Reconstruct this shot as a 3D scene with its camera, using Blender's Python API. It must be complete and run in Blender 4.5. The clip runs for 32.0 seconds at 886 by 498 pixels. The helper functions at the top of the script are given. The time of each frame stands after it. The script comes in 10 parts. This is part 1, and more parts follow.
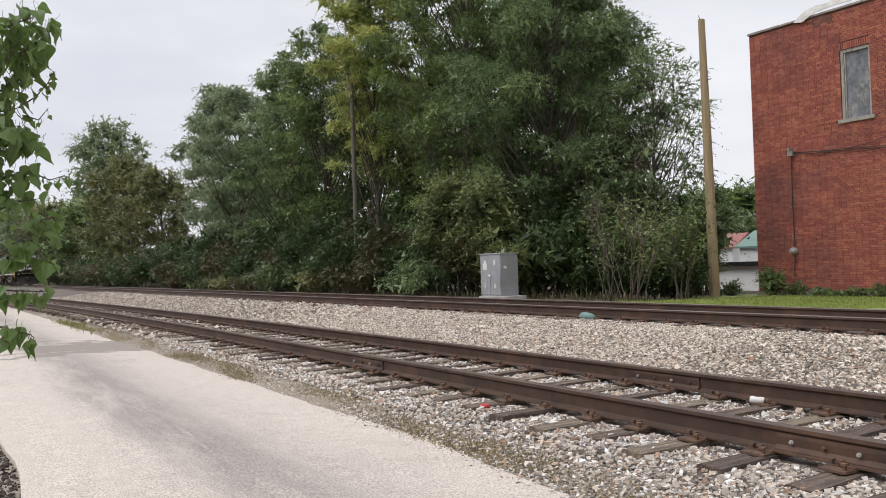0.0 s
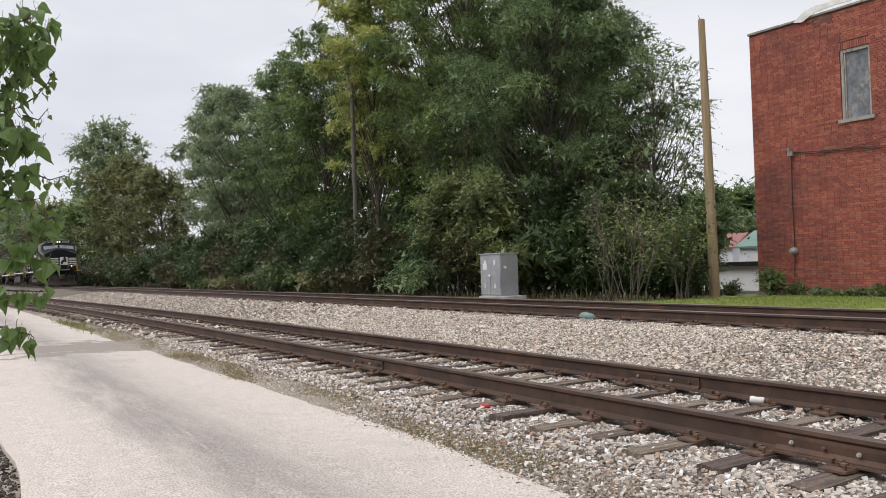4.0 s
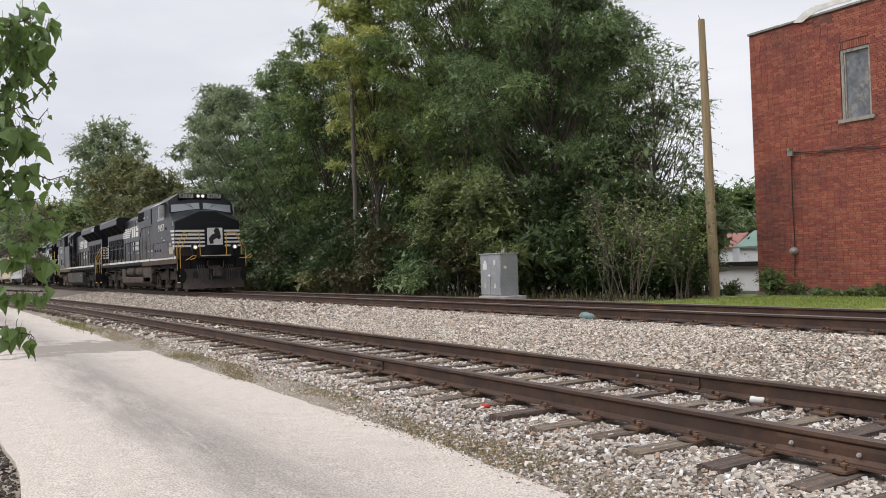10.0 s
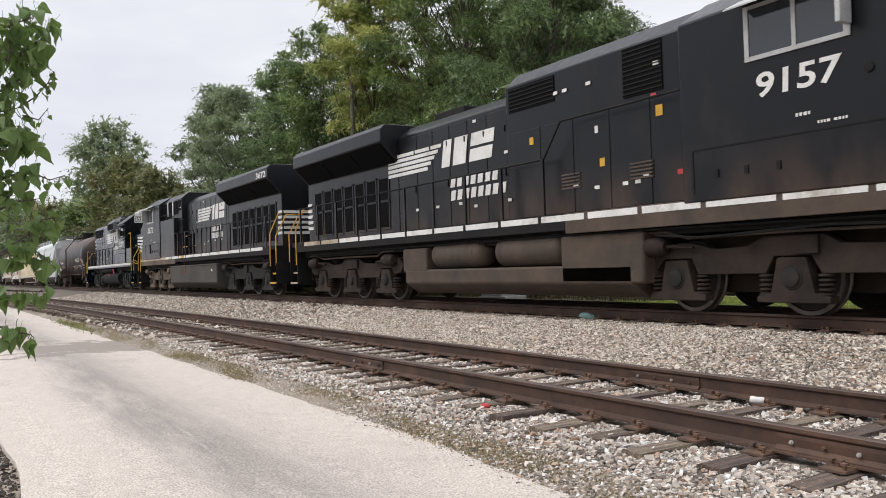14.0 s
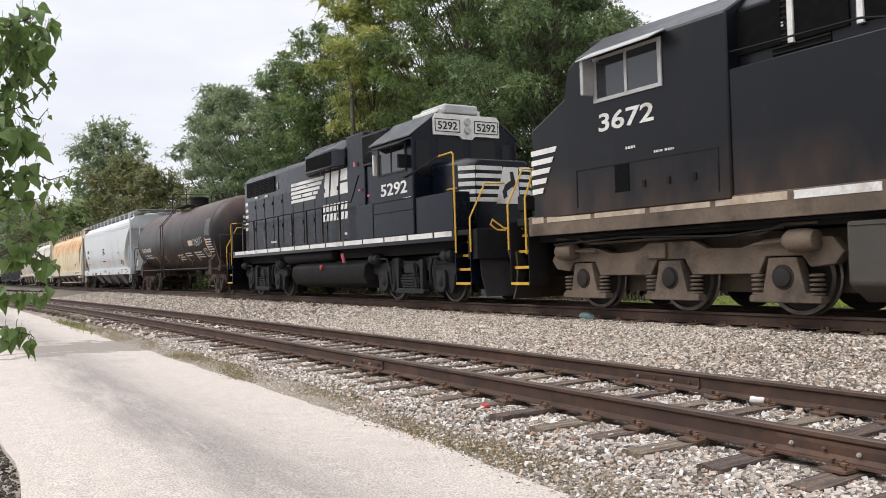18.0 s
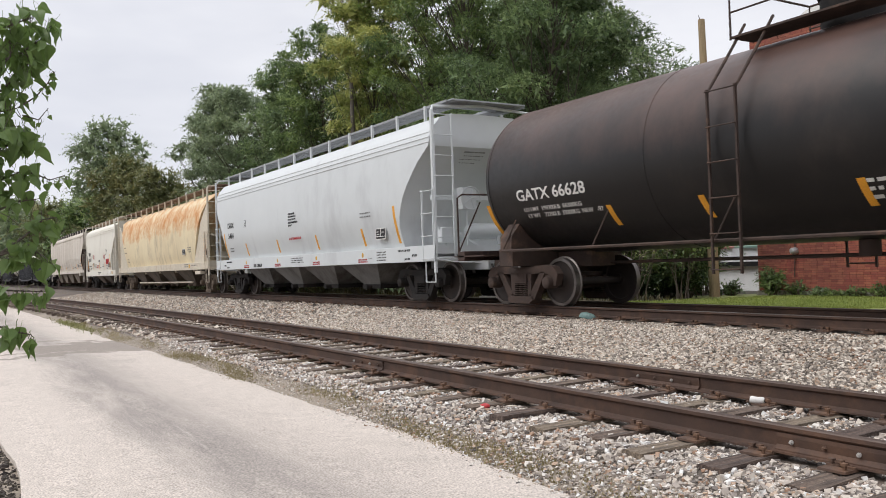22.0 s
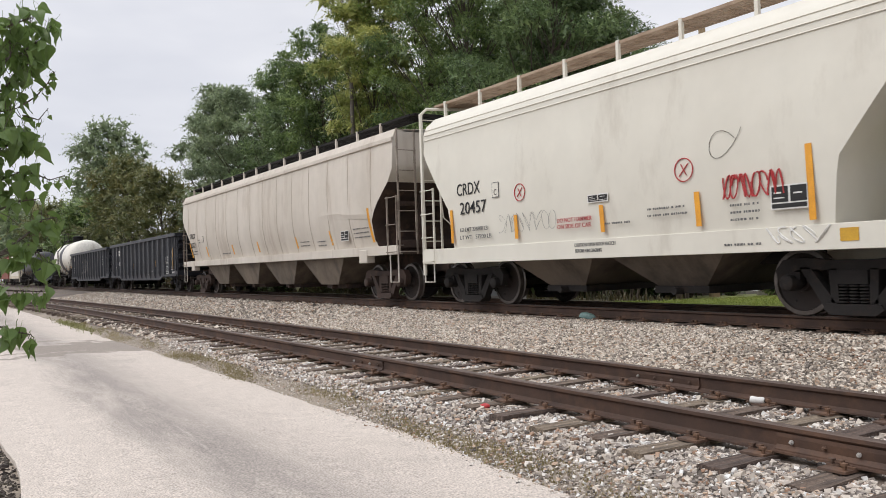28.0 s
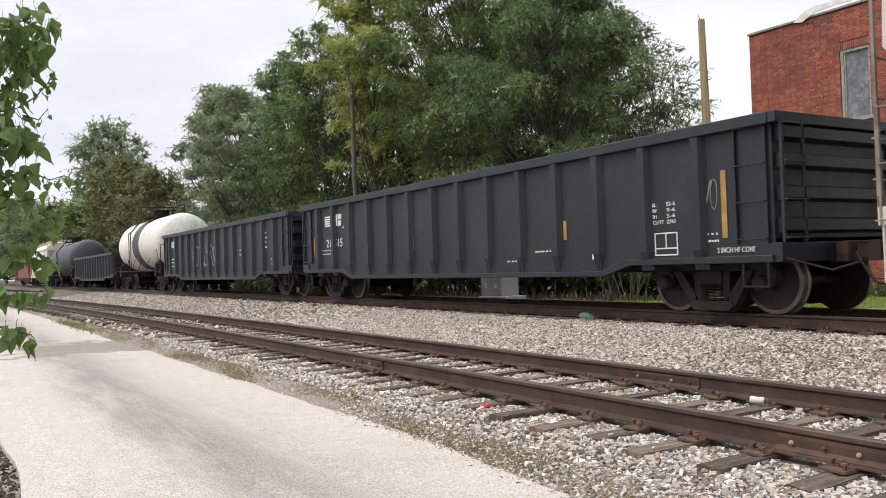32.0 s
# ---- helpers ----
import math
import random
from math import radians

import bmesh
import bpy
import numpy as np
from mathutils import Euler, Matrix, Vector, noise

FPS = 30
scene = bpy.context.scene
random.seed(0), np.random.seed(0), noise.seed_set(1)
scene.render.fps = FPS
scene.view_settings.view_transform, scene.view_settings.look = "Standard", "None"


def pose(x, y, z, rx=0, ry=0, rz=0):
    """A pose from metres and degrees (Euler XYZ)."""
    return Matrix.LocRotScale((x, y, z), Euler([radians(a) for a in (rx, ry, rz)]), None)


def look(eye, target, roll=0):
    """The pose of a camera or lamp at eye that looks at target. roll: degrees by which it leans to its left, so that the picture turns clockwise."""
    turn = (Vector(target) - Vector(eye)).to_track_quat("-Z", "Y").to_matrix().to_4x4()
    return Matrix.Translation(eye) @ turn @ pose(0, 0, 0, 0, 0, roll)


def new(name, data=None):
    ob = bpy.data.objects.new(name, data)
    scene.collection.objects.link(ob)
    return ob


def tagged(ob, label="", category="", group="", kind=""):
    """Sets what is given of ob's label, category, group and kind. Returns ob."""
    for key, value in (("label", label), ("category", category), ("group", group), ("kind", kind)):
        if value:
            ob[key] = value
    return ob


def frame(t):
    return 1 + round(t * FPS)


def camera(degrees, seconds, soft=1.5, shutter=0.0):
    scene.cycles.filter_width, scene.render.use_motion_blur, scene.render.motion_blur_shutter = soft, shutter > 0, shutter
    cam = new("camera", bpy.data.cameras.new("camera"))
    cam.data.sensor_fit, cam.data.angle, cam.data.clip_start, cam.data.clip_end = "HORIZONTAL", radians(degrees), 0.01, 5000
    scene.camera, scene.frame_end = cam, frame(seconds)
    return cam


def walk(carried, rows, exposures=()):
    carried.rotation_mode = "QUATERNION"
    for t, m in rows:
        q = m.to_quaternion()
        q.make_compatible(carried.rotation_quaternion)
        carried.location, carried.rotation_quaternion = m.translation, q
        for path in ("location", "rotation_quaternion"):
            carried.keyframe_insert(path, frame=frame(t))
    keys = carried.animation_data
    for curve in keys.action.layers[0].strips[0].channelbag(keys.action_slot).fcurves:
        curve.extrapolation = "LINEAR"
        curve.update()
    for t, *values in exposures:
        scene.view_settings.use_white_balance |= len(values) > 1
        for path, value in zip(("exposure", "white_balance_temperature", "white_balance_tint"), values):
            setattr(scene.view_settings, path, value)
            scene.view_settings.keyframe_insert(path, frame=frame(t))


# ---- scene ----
cam = camera(56.38, 32.0, soft=0.9, shutter=0.06)
EYE = (0.0, -10.126, 0.844)
VIEW = look(EYE, (-8.5121, -4.8812, 1.0413), -1.88)
walk(cam, [(0.0, VIEW), (32.0, VIEW)], exposures=[(0.0, 0.06), (12.5, 0.06), (14.0, 0.15), (17.0, 0.33), (19.0, 0.25), (20.5, 0.26), (22.0, 0.10), (23.0, -0.05), (25.0, 0.05), (29.0, 0.04), (30.0, 0.06), (31.0, 0.06), (32.0, 0.28)])

# ---- light: overcast day, the sun a wide soft glow behind the cloud ----
world = bpy.data.worlds.new("overcast_sky")
scene.world = world
world.use_nodes = True


def build_sky():
    nt = world.node_tree
    n, l = nt.nodes, nt.links
    n.clear()
    out, bg = n.new("ShaderNodeOutputWorld"), n.new("ShaderNodeBackground")
    sky = n.new("ShaderNodeTexSky")
    sky.sky_type, sky.sun_disc = "NISHITA", False
    sky.sun_elevation, sky.sun_rotation = radians(52), radians(200)
    co = n.new("ShaderNodeTexCoord")
    mp = n.new("ShaderNodeMapping")
    mp.inputs["Scale"].default_value = (1.0, 1.0, 3.2)
    cl = n.new("ShaderNodeTexNoise")
    cl.inputs["Scale"].default_value, cl.inputs["Detail"].default_value, cl.inputs["Roughness"].default_value = 1.7, 5.0, 0.5
    ramp = n.new("ShaderNodeValToRGB")
    ramp.color_ramp.elements[0].position, ramp.color_ramp.elements[0].color = 0.34, (6.7, 6.85, 7.6, 1)
    ramp.color_ramp.elements[1].position, ramp.color_ramp.elements[1].color = 0.64, (9.2, 9.2, 9.6, 1)
    sep = n.new("ShaderNodeSeparateXYZ")
    up = n.new("ShaderNodeMapRange")
    up.inputs[1].default_value, up.inputs[2].default_value = 0.35, 1.0
    up.inputs[3].default_value, up.inputs[4].default_value = 1.0, 1.9
    lift = n.new("ShaderNodeVectorMath")
    lift.operation = "SCALE"
    mix = n.new("ShaderNodeMix")
    mix.data_type = "RGBA"
    mix.inputs[0].default_value = 0.93
    bg.inputs["Strength"].default_value = 0.1
    l.new(co.outputs["Generated"], mp.inputs["Vector"])
    l.new(mp.outputs["Vector"], cl.inputs["Vector"])
    l.new(cl.outputs["Fac"], ramp.inputs["Fac"])
    l.new(co.outputs["Generated"], sep.inputs[0])
    l.new(sep.outputs["Z"], up.inputs[0])
    l.new(ramp.outputs["Color"], lift.inputs[0])
    l.new(up.outputs[0], lift.inputs["Scale"])
    l.new(sky.outputs["Color"], mix.inputs[6])
    l.new(lift.outputs["Vector"], mix.inputs[7])
    l.new(mix.outputs[2], bg.inputs["Color"])
    l.new(bg.outputs[0], out.inputs[0])


build_sky()
sun = new("sun", bpy.data.lights.new("sun", "SUN"))
sun.data.energy, sun.data.angle, sun.data.color = 1.45, radians(40), (1.0, 0.97, 0.93)
sun.matrix_world = look((-8, -20, 28), (0, 0, 0))


# ---- materials ----
def surf(name, a, b=None, scale=3.0, rough=0.6, metal=0.0, bump=0.0, bump_scale=None, stain=None, stain_scale=0.6, stain_amount=0.5,
         stretch=(1, 1, 1), island=0.0, random_object=0.0, spec=0.5, grain=0.25, coat=0.0):
    """A surface of two mixed tones, with fine grain, an optional large stain and relief; metres in the thing's own space."""
    m = bpy.data.materials.new(name)
    m.use_nodes = True
    nt = m.node_tree
    n, l = nt.nodes, nt.links
    p = n["Principled BSDF"]
    b = b or tuple(c * 0.8 for c in a)
    co = n.new("ShaderNodeTexCoord")
    mp = n.new("ShaderNodeMapping")
    mp.inputs["Scale"].default_value = stretch
    l.new(co.outputs["Object"], mp.inputs["Vector"])
    big = n.new("ShaderNodeTexNoise")
    big.inputs["Scale"].default_value, big.inputs["Detail"].default_value, big.inputs["Roughness"].default_value = scale, 6.0, 0.6
    l.new(mp.outputs["Vector"], big.inputs["Vector"])
    mix = n.new("ShaderNodeMix")
    mix.data_type = "RGBA"
    mix.inputs[6].default_value, mix.inputs[7].default_value = (*a, 1), (*b, 1)
    rng = n.new("ShaderNodeMapRange")
    rng.inputs[1].default_value, rng.inputs[2].default_value = 0.35, 0.65
    l.new(big.outputs["Fac"], rng.inputs[0])
    l.new(rng.outputs[0], mix.inputs[0])
    col = mix.outputs[2]
    fine = n.new("ShaderNodeTexNoise")
    fine.inputs["Scale"].default_value, fine.inputs["Detail"].default_value = bump_scale or scale * 14, 4.0
    l.new(co.outputs["Object"], fine.inputs["Vector"])
    if stain:
        st = n.new("ShaderNodeTexNoise")
        st.inputs["Scale"].default_value, st.inputs["Detail"].default_value, st.inputs["Roughness"].default_value = stain_scale, 8.0, 0.65
        l.new(mp.outputs["Vector"], st.inputs["Vector"])
        sr = n.new("ShaderNodeMapRange")
        sr.inputs[1].default_value, sr.inputs[2].default_value = 0.62 - 0.25 * stain_amount, 0.78 - 0.2 * stain_amount
        l.new(st.outputs["Fac"], sr.inputs[0])
        m2 = n.new("ShaderNodeMix")
        m2.data_type = "RGBA"
        m2.inputs[7].default_value = (*stain, 1)
        l.new(col, m2.inputs[6])
        l.new(sr.outputs[0], m2.inputs[0])
        col = m2.outputs[2]
    hsv = n.new("ShaderNodeHueSaturation")
    l.new(col, hsv.inputs["Color"])
    gr = n.new("ShaderNodeMapRange")
    gr.inputs[3].default_value, gr.inputs[4].default_value = 1 - grain, 1 + grain
    l.new(fine.outputs["Fac"], gr.inputs[0])
    val = gr.outputs[0]
    for amount, kind in ((island, "geo"), (random_object, "obj")):
        if amount:
            src = n.new("ShaderNodeNewGeometry").outputs["Random Per Island"] if kind == "geo" else n.new("ShaderNodeObjectInfo").outputs["Random"]
            r2 = n.new("ShaderNodeMapRange")
            r2.inputs[3].default_value, r2.inputs[4].default_value = 1 - amount, 1 + amount
            l.new(src, r2.inputs[0])
            mul = n.new("ShaderNodeMath")
            mul.operation = "MULTIPLY"
            l.new(val, mul.inputs[0])
            l.new(r2.outputs[0], mul.inputs[1])
            val = mul.outputs[0]
            r3 = n.new("ShaderNodeMapRange")
            r3.inputs[3].default_value, r3.inputs[4].default_value = 0.5 - amount * 0.05, 0.5 + amount * 0.05
            l.new(src, r3.inputs[0])
            l.new(r3.outputs[0], hsv.inputs["Hue"])
    l.new(val, hsv.inputs["Value"])
    l.new(hsv.outputs["Color"], p.inputs["Base Color"])
    rr = n.new("ShaderNodeMapRange")
    rr.inputs[3].default_value, rr.inputs[4].default_value = max(rough - 0.12, 0.02), min(rough + 0.12, 1)
    l.new(fine.outputs["Fac"], rr.inputs[0])
    l.new(rr.outputs[0], p.inputs["Roughness"])
    p.inputs["Metallic"].default_value = metal
    p.inputs["Specular IOR Level"].default_value = spec
    p.inputs["Coat Weight"].default_value = coat
    if bump:
        bp = n.new("ShaderNodeBump")
        bp.inputs["Strength"].default_value, bp.inputs["Distance"].default_value = min(1, bump * 8), 0.01 + bump * 0.1
        l.new(fine.outputs["Fac"], bp.inputs["Height"])
        l.new(bp.outputs["Normal"], p.inputs["Normal"])
    return m


def leafy(name, a, b, c, rough=0.42, through_light=0.34):
    """Leaves: three tones by leaf and by clump, with light passing through."""
    m = bpy.data.materials.new(name)
    m.use_nodes = True
    nt = m.node_tree
    n, l = nt.nodes, nt.links
    p, out = n["Principled BSDF"], n["Material Output"]
    geo = n.new("ShaderNodeNewGeometry")
    ramp = n.new("ShaderNodeValToRGB")
    ramp.color_ramp.elements[0].color, ramp.color_ramp.elements[1].color = (*a, 1), (*c, 1)
    e = ramp.color_ramp.elements.new(0.55)
    e.color = (*b, 1)
    co = n.new("ShaderNodeTexCoord")
    ns = n.new("ShaderNodeTexNoise")
    ns.inputs["Scale"].default_value, ns.inputs["Detail"].default_value = 0.45, 3.0
    l.new(co.outputs["Object"], ns.inputs["Vector"])
    mx = n.new("ShaderNodeMath")
    mx.operation = "MULTIPLY_ADD"
    mx.inputs[1].default_value = 0.62
    ad = n.new("ShaderNodeMapRange")
    ad.inputs[1].default_value, ad.inputs[2].default_value, ad.inputs[3].default_value, ad.inputs[4].default_value = 0.3, 0.7, -0.15, 0.5
    l.new(ns.outputs["Fac"], ad.inputs[0])
    l.new(geo.outputs["Random Per Island"], mx.inputs[0])
    l.new(ad.outputs[0], mx.inputs[2])
    l.new(mx.outputs[0], ramp.inputs["Fac"])
    l.new(ramp.outputs["Color"], p.inputs["Base Color"])
    p.inputs["Roughness"].default_value = rough
    tr = n.new("ShaderNodeBsdfTranslucent")
    l.new(ramp.outputs["Color"], tr.inputs["Color"])
    ms = n.new("ShaderNodeMixShader")
    ms.inputs[0].default_value = through_light
    l.new(p.outputs[0], ms.inputs[1])
    l.new(tr.outputs[0], ms.inputs[2])
    l.new(ms.outputs[0], out.inputs["Surface"])
    return m


def glass(name, tint=(0.02, 0.025, 0.03)):
    m = bpy.data.materials.new(name)
    m.use_nodes = True
    p = m.node_tree.nodes["Principled BSDF"]
    p.inputs["Base Color"].default_value = (*tint, 1)
    p.inputs["Roughness"].default_value = 0.06
    p.inputs["Specular IOR Level"].default_value = 0.8
    return m


def lamp_glow(name, col, strength):
    m = bpy.data.materials.new(name)
    m.use_nodes = True
    p = m.node_tree.nodes["Principled BSDF"]
    p.inputs["Base Color"].default_value = (0.9, 0.9, 0.85, 1)
    p.inputs["Emission Color"].default_value = (*col, 1)
    p.inputs["Emission Strength"].default_value = strength
    return m


def pebbles(name, tones, rough=0.85):
    """Broken stone: each piece takes one of several natural tones, with fine speckle."""
    m = surf(name, (0.5, 0.5, 0.5), (0.42, 0.42, 0.42), 30.0, rough, bump=0.03, bump_scale=60, grain=0.3)
    nt = m.node_tree
    n, l = nt.nodes, nt.links
    hsv = [q for q in n if q.bl_idname == "ShaderNodeHueSaturation"][0]
    geo, ramp, mix = n.new("ShaderNodeNewGeometry"), n.new("ShaderNodeValToRGB"), n.new("ShaderNodeMix")
    ramp.color_ramp.interpolation = "LINEAR"
    cr = ramp.color_ramp
    cr.elements[0].position, cr.elements[0].color = 0.0, (*tones[0][1], 1)
    cr.elements[1].position, cr.elements[1].color = 1.0, (*tones[-1][1], 1)
    for pos, c in tones[1:-1]:
        cr.elements.new(pos).color = (*c, 1)
    mix.data_type, mix.blend_type = "RGBA", "MULTIPLY"
    mix.inputs[0].default_value = 1.0
    two = n.new("ShaderNodeMix")
    two.data_type, two.blend_type = "RGBA", "ADD"
    two.inputs[0].default_value = 1.0
    l.new(geo.outputs["Random Per Island"], ramp.inputs["Fac"])
    old = hsv.inputs["Color"].links[0].from_socket
    l.new(old, two.inputs[6])
    l.new(old, two.inputs[7])
    l.new(two.outputs[2], mix.inputs[6])
    l.new(ramp.outputs["Color"], mix.inputs[7])
    l.new(mix.outputs[2], hsv.inputs["Color"])
    return m


def rusty_tan():
    """Tan paint with orange rust running down from the roof edge and thinning out below."""
    m = surf("tan_paint_with_rust", (0.74, 0.64, 0.43), (0.66, 0.55, 0.36), 0.5, 0.75, bump=0.004, bump_scale=3, stain=(0.40, 0.33, 0.23), stain_scale=0.8, stain_amount=0.3, stretch=(1.3, 1, 0.45), grain=0.1)
    nt = m.node_tree
    n, l = nt.nodes, nt.links
    hsv = [q for q in n if q.bl_idname == "ShaderNodeHueSaturation"][0]
    co = n.new("ShaderNodeTexCoord")
    sep = n.new("ShaderNodeSeparateXYZ")
    l.new(co.outputs["Object"], sep.inputs[0])
    run = n.new("ShaderNodeValToRGB")
    run.color_ramp.elements[0].position, run.color_ramp.elements[0].color = 0.42, (0, 0, 0, 1)
    run.color_ramp.elements[1].position, run.color_ramp.elements[1].color = 1.0, (0.50, 0.50, 0.50, 1)
    for pos, v in ((0.50, 0.20), (0.60, 0.50), (0.80, 0.68), (0.92, 0.66)):
        run.color_ramp.elements.new(pos).color = (v, v, v, 1)
    h = n.new("ShaderNodeMapRange")
    h.inputs[1].default_value, h.inputs[2].default_value = 1.3, 3.8
    l.new(sep.outputs["Z"], h.inputs[0])
    l.new(h.outputs[0], run.inputs["Fac"])
    total = run.outputs["Color"]
    for sc, st, amt in ((1.1, (1.1, 1.0, 0.9), 1.7), (5.0, (0.9, 1.0, 0.8), 1.2)):
        mp = n.new("ShaderNodeMapping")
        mp.inputs["Scale"].default_value = st
        ns = n.new("ShaderNodeTexNoise")
        ns.inputs["Scale"].default_value, ns.inputs["Detail"].default_value, ns.inputs["Roughness"].default_value = sc, 7.0, 0.65
        l.new(co.outputs["Object"], mp.inputs["Vector"])
        l.new(mp.outputs["Vector"], ns.inputs["Vector"])
        ad = n.new("ShaderNodeMath")
        ad.operation = "MULTIPLY_ADD"
        ad.inputs[1].default_value = amt
        l.new(ns.outputs["Fac"], ad.inputs[0])
        sb = n.new("ShaderNodeMath")
        sb.operation = "SUBTRACT"
        sb.inputs[1].default_value = amt * 0.5
        l.new(total, ad.inputs[2])
        l.new(ad.outputs[0], sb.inputs[0])
        total = sb.outputs[0]
    f = n.new("ShaderNodeMapRange")
    f.inputs[1].default_value, f.inputs[2].default_value, f.inputs[4].default_value = 0.26, 0.92, 0.92
    l.new(total, f.inputs[0])
    mix = n.new("ShaderNodeMix")
    mix.data_type = "RGBA"
    mix.inputs[7].default_value = (0.51, 0.19, 0.034, 1)
    l.new(hsv.inputs["Color"].links[0].from_socket, mix.inputs[6])
    l.new(f.outputs[0], mix.inputs[0])
    l.new(mix.outputs[2], hsv.inputs["Color"])
    return m


def lane_surface():
    """Worn pale paving: fine grit, a grey streak of tyre dirt along the lane and thin scuffs."""
    m = surf("worn_pale_pavement", (0.54, 0.477, 0.422), (0.475, 0.42, 0.37), 7.0, 0.92, bump=0.04, bump_scale=70, stain=(0.43, 0.38, 0.335), stain_scale=0.9, stain_amount=0.3, grain=1.0)
    nt = m.node_tree
    n, l = nt.nodes, nt.links
    hsv = [q for q in n if q.bl_idname == "ShaderNodeHueSaturation"][0]
    co = n.new("ShaderNodeTexCoord")
    sep = n.new("ShaderNodeSeparateXYZ")
    l.new(co.outputs["Object"], sep.inputs[0])
    mp = n.new("ShaderNodeMapping")
    mp.inputs["Scale"].default_value = (0.16, 1.0, 1.0)
    l.new(co.outputs["Object"], mp.inputs["Vector"])
    ns = n.new("ShaderNodeTexNoise")
    ns.inputs["Scale"].default_value, ns.inputs["Detail"].default_value, ns.inputs["Roughness"].default_value = 1.9, 12.0, 0.72
    l.new(mp.outputs["Vector"], ns.inputs["Vector"])
    wob = n.new("ShaderNodeMath")
    wob.operation = "MULTIPLY_ADD"
    wob.inputs[1].default_value = 0.9
    l.new(ns.outputs["Fac"], wob.inputs[0])
    l.new(sep.outputs["Y"], wob.inputs[2])
    band = n.new("ShaderNodeValToRGB")
    band.color_ramp.interpolation = "B_SPLINE"
    lo, hi = band.color_ramp.elements[0], band.color_ramp.elements[1]
    lo.position, lo.color, hi.position, hi.color = 0.18, (0, 0, 0, 1), 0.72, (0, 0, 0, 1)
    for pos, v in ((0.31, 1.0), (0.45, 1.0), (0.58, 0.35)):
        band.color_ramp.elements.new(pos).color = (v, v, v, 1)
    r = n.new("ShaderNodeMapRange")
    r.inputs[1].default_value, r.inputs[2].default_value = -8.9, -5.9
    l.new(wob.outputs[0], r.inputs[0])
    l.new(r.outputs[0], band.inputs["Fac"])
    br = n.new("ShaderNodeMapRange")
    br.inputs[1].default_value, br.inputs[2].default_value, br.inputs[3].default_value, br.inputs[4].default_value = 0.36, 0.60, 0.35, 0.95
    l.new(ns.outputs["Fac"], br.inputs[0])
    amt = n.new("ShaderNodeMath")
    amt.operation = "MULTIPLY"
    l.new(band.outputs["Color"], amt.inputs[0])
    l.new(br.outputs[0], amt.inputs[1])
    mix = n.new("ShaderNodeMix")
    mix.data_type = "RGBA"
    mix.inputs[7].default_value = (0.245, 0.217, 0.196, 1)
    l.new(hsv.inputs["Color"].links[0].from_socket, mix.inputs[6])
    l.new(amt.outputs[0], mix.inputs[0])
    # pale scuffed tyre lines
    wv = n.new("ShaderNodeTexNoise")
    wv.inputs["Scale"].default_value, wv.inputs["Detail"].default_value = 9.0, 3.0
    mp2 = n.new("ShaderNodeMapping")
    mp2.inputs["Scale"].default_value = (0.05, 1.0, 1.0)
    mp2.inputs["Rotation"].default_value = (0, 0, radians(3))
    l.new(co.outputs["Object"], mp2.inputs["Vector"])
    l.new(mp2.outputs["Vector"], wv.inputs["Vector"])
    sr = n.new("ShaderNodeMapRange")
    sr.inputs[1].default_value, sr.inputs[2].default_value, sr.inputs[4].default_value = 0.62, 0.72, 0.22
    l.new(wv.outputs["Fac"], sr.inputs[0])
    mix2 = n.new("ShaderNodeMix")
    mix2.data_type = "RGBA"
    mix2.inputs[7].default_value = (0.56, 0.51, 0.465, 1)
    l.new(mix.outputs[2], mix2.inputs[6])
    l.new(sr.outputs[0], mix2.inputs[0])
    # dark grit
    sp = n.new("ShaderNodeTexVoronoi")
    sp.inputs["Scale"].default_value = 13.0
    l.new(co.outputs["Object"], sp.inputs["Vector"])
    gs = n.new("ShaderNodeMapRange")
    gs.inputs[1].default_value, gs.inputs[2].default_value, gs.inputs[3].default_value, gs.inputs[4].default_value = 0.06, 0.13, 0.6, 0.0
    l.new(sp.outputs["Distance"], gs.inputs[0])
    mix3 = n.new("ShaderNodeMix")
    mix3.data_type = "RGBA"
    mix3.inputs[7].default_value = (0.22, 0.195, 0.17, 1)
    l.new(mix2.outputs[2], mix3.inputs[6])
    l.new(gs.outputs[0], mix3.inputs[0])
    # washed-over dirt lying slantwise across the lane, ragged at its rim
    mp3 = n.new("ShaderNodeMapping")
    mp3.vector_type = "TEXTURE"
    mp3.inputs["Location"].default_value, mp3.inputs["Rotation"].default_value, mp3.inputs["Scale"].default_value = (-18.6, -7.55, -0.58), (0, 0, radians(-52)), (2.3, 2.6, 1.0)
    l.new(co.outputs["Object"], mp3.inputs["Vector"])
    ln = n.new("ShaderNodeVectorMath")
    ln.operation = "LENGTH"
    l.new(mp3.outputs["Vector"], ln.inputs[0])
    rag = n.new("ShaderNodeTexNoise")
    rag.inputs["Scale"].default_value, rag.inputs["Detail"].default_value, rag.inputs["Roughness"].default_value = 0.9, 8.0, 0.62
    l.new(co.outputs["Object"], rag.inputs["Vector"])
    wash = n.new("ShaderNodeMath")
    wash.operation = "MULTIPLY_ADD"
    wash.inputs[1].default_value = 3.6
    l.new(rag.outputs["Fac"], wash.inputs[0])
    l.new(ln.outputs["Value"], wash.inputs[2])
    wr = n.new("ShaderNodeMapRange")
    wr.inputs[1].default_value, wr.inputs[2].default_value, wr.inputs[3].default_value, wr.inputs[4].default_value = 2.5, 2.6, 0.9, 0.0
    l.new(wash.outputs[0], wr.inputs[0])
